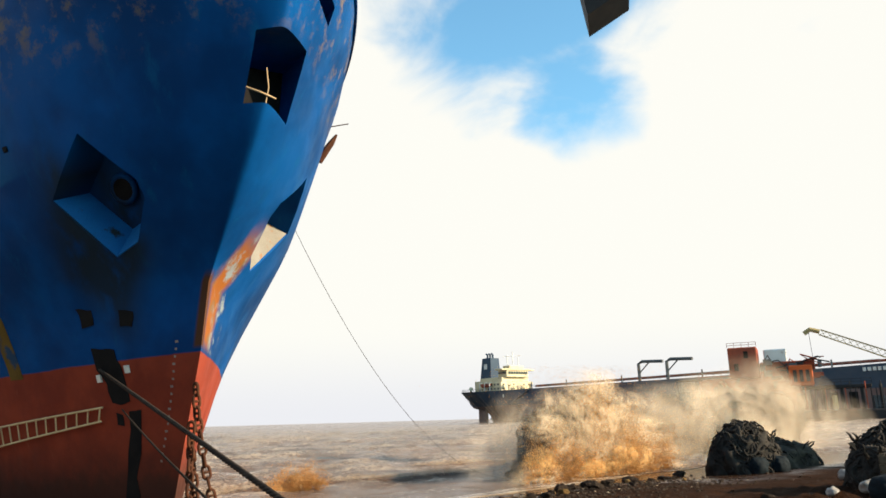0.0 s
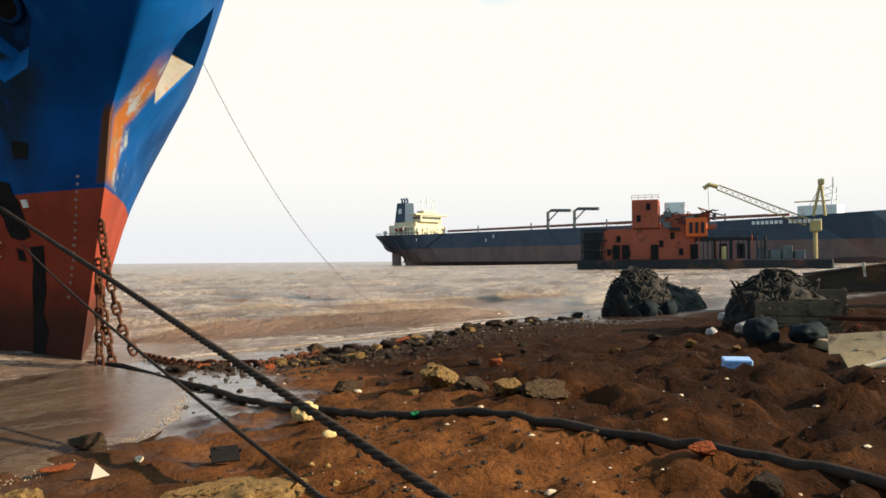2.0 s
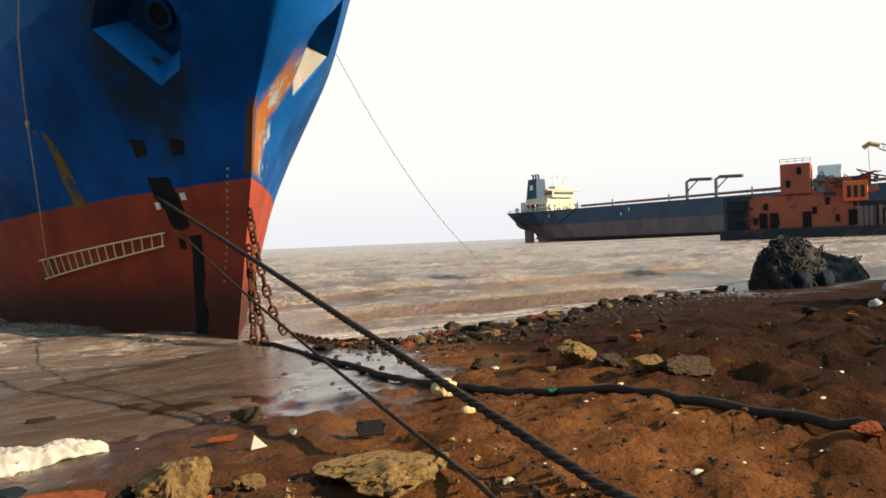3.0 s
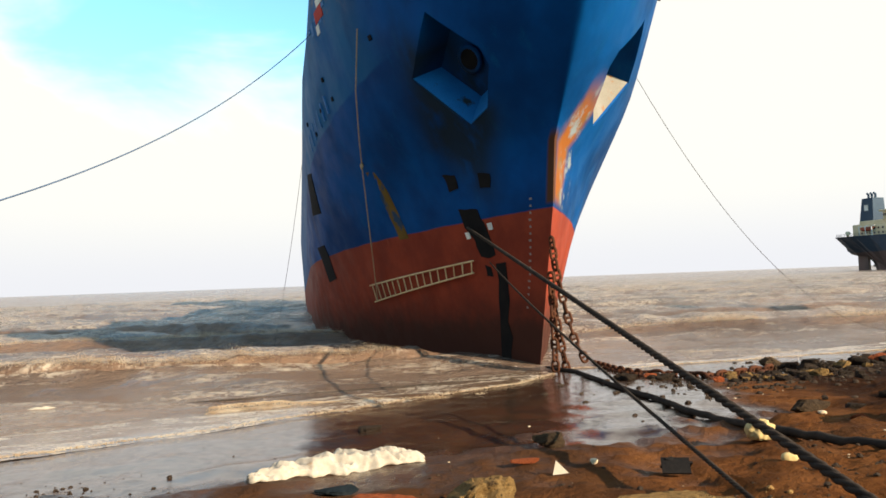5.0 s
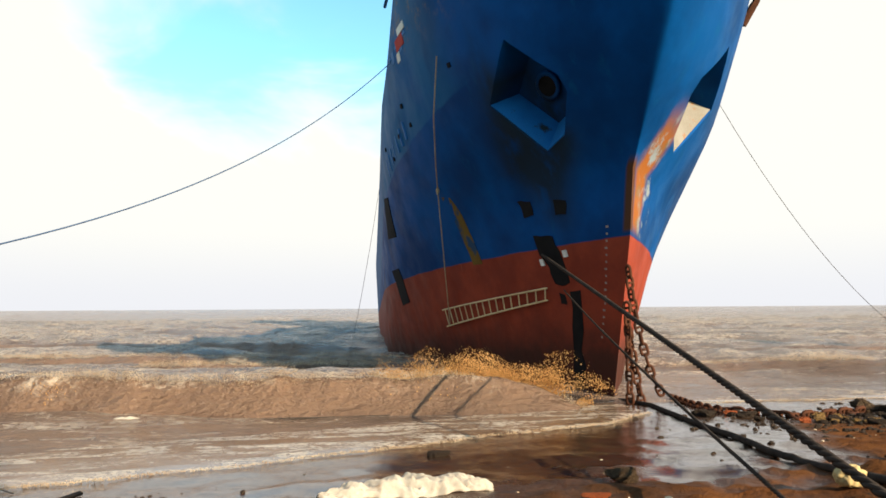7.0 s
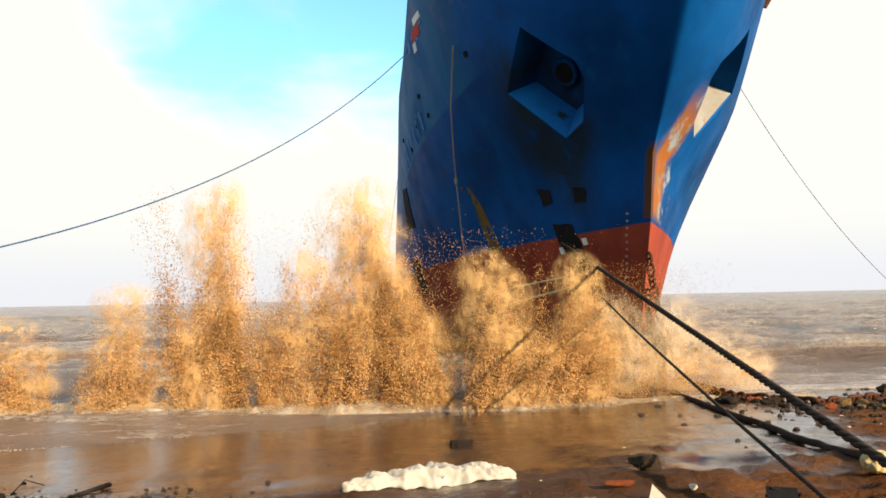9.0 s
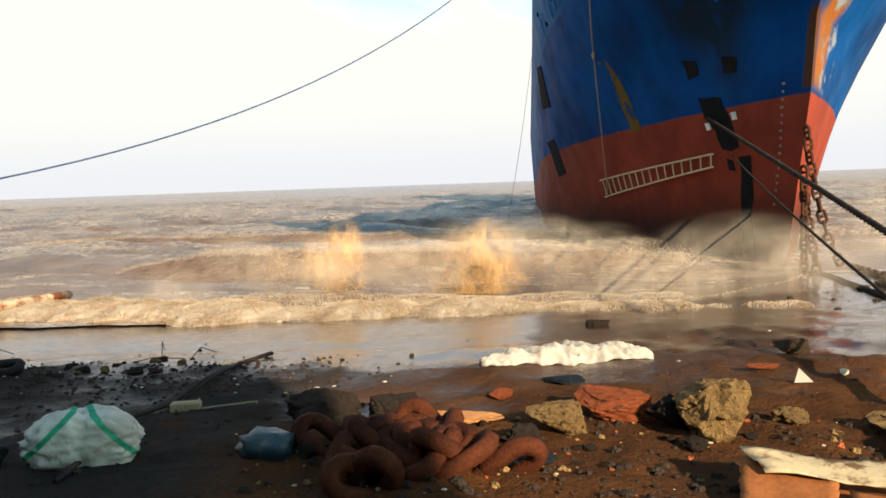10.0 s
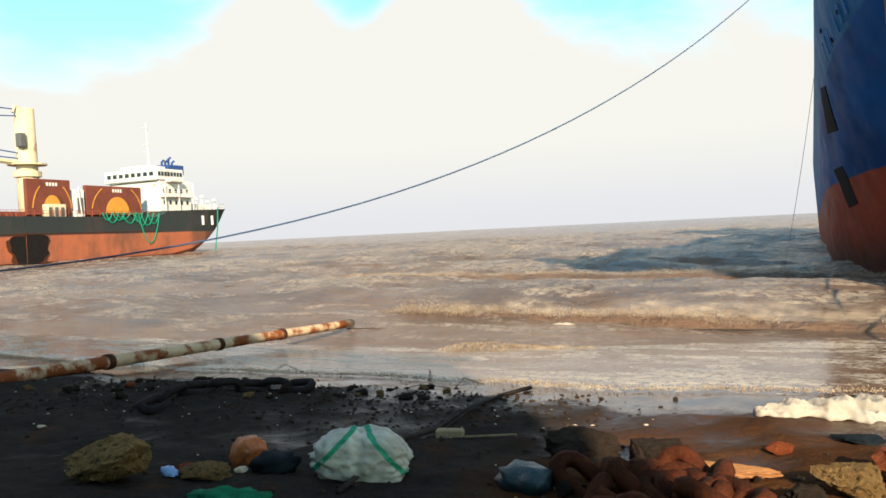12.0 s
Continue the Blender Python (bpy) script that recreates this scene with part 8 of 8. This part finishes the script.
def swash(front, depth, seed, label, rows, lip=0.05, thick=0.03, calm=False):
    """A thin sheet of water on the slope of the beach, with a foamy lip."""
    t = thing("swash_sheet", label, "swash")
    x0, x1 = front[0][0], front[-1][0]
    fx, fy = [q[0] for q in front], [q[1] for q in front]
    nx, ny = int((x1 - x0) / 0.14), 26
    edge, vs, fs = [], [], []
    for i in range(nx + 1):
        x = x0 + (x1 - x0) * i / nx
        y = lerp(x, fx, fy) + 0.22 * noise.noise(Vector((x * 0.8, seed, 0))) + 0.10 * noise.noise(Vector((x * 2.6, seed, 2)))
        edge.append((x, y))
        for j in range(ny + 1):
            v = (j / ny) ** 1.5
            yy = y + depth * v
            z = ground_z(x, yy) - 0.03 + (thick + 0.03) * min(1, 0.1 + v * 12) + 0.03 * v * noise.noise(Vector((x * 0.9, yy * 1.4, seed))) + 0.012
            if v > 0.9:
                z -= (v - 0.9) * 1.2
            vs.append((x, yy, z))
    k = ny + 1
    for i in range(nx):
        for j in range(ny):
            a = i * k + j
            fs.append((a, a + k, a + k + 1, a + 1))
    me = bpy.data.meshes.new("film")
    me.from_pydata(vs, [], fs)
    me.shade_smooth()
    me.materials.append(CALM_FILM if calm else FILM)
    part("film", me, None, t, "thin brown film of water")
    r = np.random.default_rng(seed)
    P, S = [], []
    for x, y in edge:
        n = int((0.2 if calm else 1.0) * (36 + 60 * max(0, noise.noise(Vector((x * 0.5, seed, 9))) + 0.4)))
        b = np.abs(r.normal(0, 0.10, n)) * (1 + 2 * max(0, noise.noise(Vector((x * 0.4, seed, 19)))))
        z = np.array([ground_z(x, y + q) for q in b])
        P.append(np.stack([x + r.normal(0, 0.06, n), y + b, z + 0.02 + np.abs(r.normal(0, lip * 0.3, n))], 1))
        S.append(r.uniform(0.003, 0.009, n))
    drops("foam_lip", np.concatenate(P), np.concatenate(S), FOAM, "", "", None, t, "", seed)
    key(t, rows)
    return t


def film_mat(name, lacy=1.0, tint=1.0, rough=0.10, shine=0.5):
    k = Nodes(name)
    base = k.mix(k.step(k.noise(0.5, 5.0), 0.35, 0.65), (0.165 * tint, 0.105 * tint, 0.066 * tint), (0.105 * tint, 0.068 * tint, 0.045 * tint))
    lace = k.math("MULTIPLY", k.step(k.noise(1.1, 8.0, 0.68, stretch=(0.45, 1.2, 1), dist=1.0), 0.45, 0.60), k.step(k.noise(7.0, 6.0, 0.7, dist=1.0), 0.40, 0.58))
    lace = k.math("MULTIPLY", lace, lacy)
    k.link(k.mix(lace, base, (0.52, 0.45, 0.36)), k.p.inputs["Base Color"])
    k.link(k.math("MULTIPLY_ADD", lace, 0.5, rough), k.p.inputs["Roughness"])
    k.p.inputs["Specular IOR Level"].default_value = shine
    k.p.inputs["IOR"].default_value = 1.33
    k.bump(k.noise(2.4, 6.0, 0.6, stretch=(0.6, 1.2, 1)), 0.35, 0.06)
    return k.m


FILM = film_mat("swash_film")
CALM_FILM = film_mat("backwash_film", 0.12, 0.62, 0.26, 0.28)
swash([(-30, 7.2), (-12, 7.6), (-8, 7.9), (-5.4, 8.55), (-3.2, 9.95), (-1.2, 11.4), (1.2, 13.2), (3.2, 14.6), (4.4, 16.5)], 9.0, 5, "thin sheet of muddy water sliding over the sand",
      [(0.0, 0, 5.0, -0.40), (2.6, 0, 5.0, -0.40), (3.4, 0, 4.2, -0.30), (4.2, 0, 3.2, -0.20), (4.5, 0, 3.0, -0.19), (5.0, 0, 2.1, -0.13), (5.5, 0, 1.25, -0.08), (6.0, 0, 0.5, -0.03), (6.5, 0, 0.0, 0.0), (7.0, 0, 0.15, -0.01), (7.8, 0, 1.6, -0.12), (8.8, 0, 4.6, -0.40), (9.5, 0, 5.5, -0.55), (12.0, 0, 5.5, -0.55)])
swash([(-16, 6.2), (-4, 6.4), (0.2, 6.9), (1.1, 7.3), (1.9, 7.9), (2.6, 8.6), (3.3, 9.6), (4.2, 11.8), (4.7, 13.6)], 9.0, 15, "muddy backwash draining off the sand before the bow",
      [(0.0, 0, 1.0, -0.05), (0.8, 0, 0.5, -0.03), (1.6, 0, 0.2, -0.01), (2.5, 0, 0.0, 0.0), (3.0, 0, 1.0, -0.09), (3.6, 0, 3.4, -0.30), (4.2, 0, 6.5, -0.60), (12.0, 0, 6.5, -0.60)], 0.015, 0.04, True)
swash([(-30, 7.4), (-12, 7.7), (-9.7, 8.1), (-7, 8.65), (-4.1, 8.5), (-2, 9.0), (-0.3, 9.5), (2.2, 11.3), (4.0, 14.0), (5.0, 16.2)], 8.0, 6, "sheet of muddy water with a foam edge running up the beach",
      [(0.0, 0, 7.5, -0.75), (8.6, 0, 7.5, -0.75), (9.0, 0, 7.2, -0.62), (9.5, 0, 5.6, -0.44), (10.0, 0, 3.8, -0.28), (10.5, 0, 2.3, -0.16), (11.0, 0, 1.2, -0.08), (11.5, 0, 0.45, -0.03), (12.0, 0, 0.0, 0.0)], 0.09)
swash([(4.8, 19.4), (7, 18.2), (10, 18.6), (15.5, 19.4), (20, 20.6), (26, 22.6)], 7.0, 7, "foamy sheet of water along the rubble bank",
      [(0.0, 0, 1.6, -0.10), (1.0, 0, 0.6, -0.04), (1.8, 0, 1.2, -0.08), (2.6, 0, 0.5, -0.04), (3.4, 0, -0.2, 0.0), (4.6, 0, 0.9, -0.06), (6.0, 0, 0.3, -0.02), (7.2, 0, 1.2, -0.08), (9.0, 0, 0.0, 0.0), (10.5, 0, 0.8, -0.05), (12.0, 0, 0.4, -0.03)])


def bore(x0, x1, y, h, w, n, seed, label, rows):
    """A tumbling roll of foam."""
    r = np.random.default_rng(seed)
    t = thing("foam_roll", label, "surf", pose(0, y, SEA))
    u = r.uniform(x0, x1, n)
    f = np.array([0.85 + 0.45 * noise.noise(Vector((q * 0.6, seed, 0))) + 0.3 * noise.noise(Vector((q * 2.1, seed, 3))) for q in u])
    by = np.array([0.45 * noise.noise(Vector((q * 0.25, seed, 7))) for q in u])
    a = r.uniform(0.05, math.pi - 0.05, n)
    rad = np.sqrt(r.random(n)) * 0.25 + 0.75
    p = np.stack([u, by + np.cos(a) * w * rad * np.clip(f, 0.3, 1.3), np.sin(a) * h * rad * np.clip(f, 0.15, 1.4) + 0.03], 1)
    drops("froth", p, r.uniform(0.003, 0.010, n), FOAM, "", "", None, t, "", seed)
    nx = int((x1 - x0) / 0.07)
    vs, fs = [], []
    for i in range(nx + 1):
        x = x0 + (x1 - x0) * i / nx
        ff = min(1.4, max(0.15, 0.85 + 0.45 * noise.noise(Vector((x * 0.6, seed, 0))) + 0.3 * noise.noise(Vector((x * 2.1, seed, 3)))))
        b = 0.45 * noise.noise(Vector((x * 0.25, seed, 7)))
        for q in np.linspace(0, math.pi, 21):
            vs.append((x, b + math.cos(q) * w * ff * 0.9, math.sin(q) * h * ff * 0.85 - 0.06 + h * (0.30 * noise.noise(Vector((x * 2.3, q * 2, seed))) + 0.42 * abs(noise.noise(Vector((x * 5, q * 4, seed)))) + 0.22 * noise.noise(Vector((x * 13, q * 8, seed))))))
    for i in range(nx):
        for j in range(20):
            k = i * 21 + j
            fs.append((k, k + 1, k + 22, k + 21))
    me = bpy.data.meshes.new("roll")
    me.from_pydata(vs, [], fs)
    me.shade_smooth()
    me.materials.append(FOAM)
    part("roll", me, None, t)
    key(t, rows)


bore(-16, 7.8, 15.4, 0.30, 1.25, 110000, 21, "tumbling roll of pale brown foam", [(0.0, 0, 3.0, -1.0), (8.3, 0, 3.0, -1.0), (8.7, 0, 2.2, -0.3), (9.0, 0, 1.6, -0.05), (9.5, 0, 0.0, 0.02), (9.8, 0, -1.4, 0.08), (10.1, 0, -2.6, 0.10), (10.5, 0, -3.6, 0.12), (10.8, 0, -4.2, 0.03), (11.2, 0, -4.6, -0.22), (12.0, 0, -4.6, -0.6)])
bore(-3.5, 4.5, 14.9, 0.15, 0.5, 16000, 22, "low foam edge before the ship", [(0.0, 0, 2.4, -0.6), (4.0, 0, 2.0, -0.2), (4.5, 0, 1.2, 0.0), (5.2, 0, 0.4, 0.05), (6.0, 0, 0.0, -0.05), (6.6, 0, -0.2, -0.3), (7.4, 0, -0.2, -0.7), (12.0, 0, -0.2, -0.7)])

bore(-8.5, 4.2, 13.8, 0.10, 1.3, 30000, 23, "wide raft of pale foam behind the wave's edge", [(0.0, 0, 3.0, -0.6), (9.4, 0, 2.6, -0.4), (9.8, 0, 1.6, 0.0), (10.2, 0, 0.5, 0.12), (10.5, 0, 0.0, 0.17), (11.0, 0, -0.4, 0.15), (11.5, 0, -0.6, 0.09), (12.0, 0, -0.7, 0.02)])


def motions():
    for ob, rows in MOVES:
        walk(ob, rows)


motions()
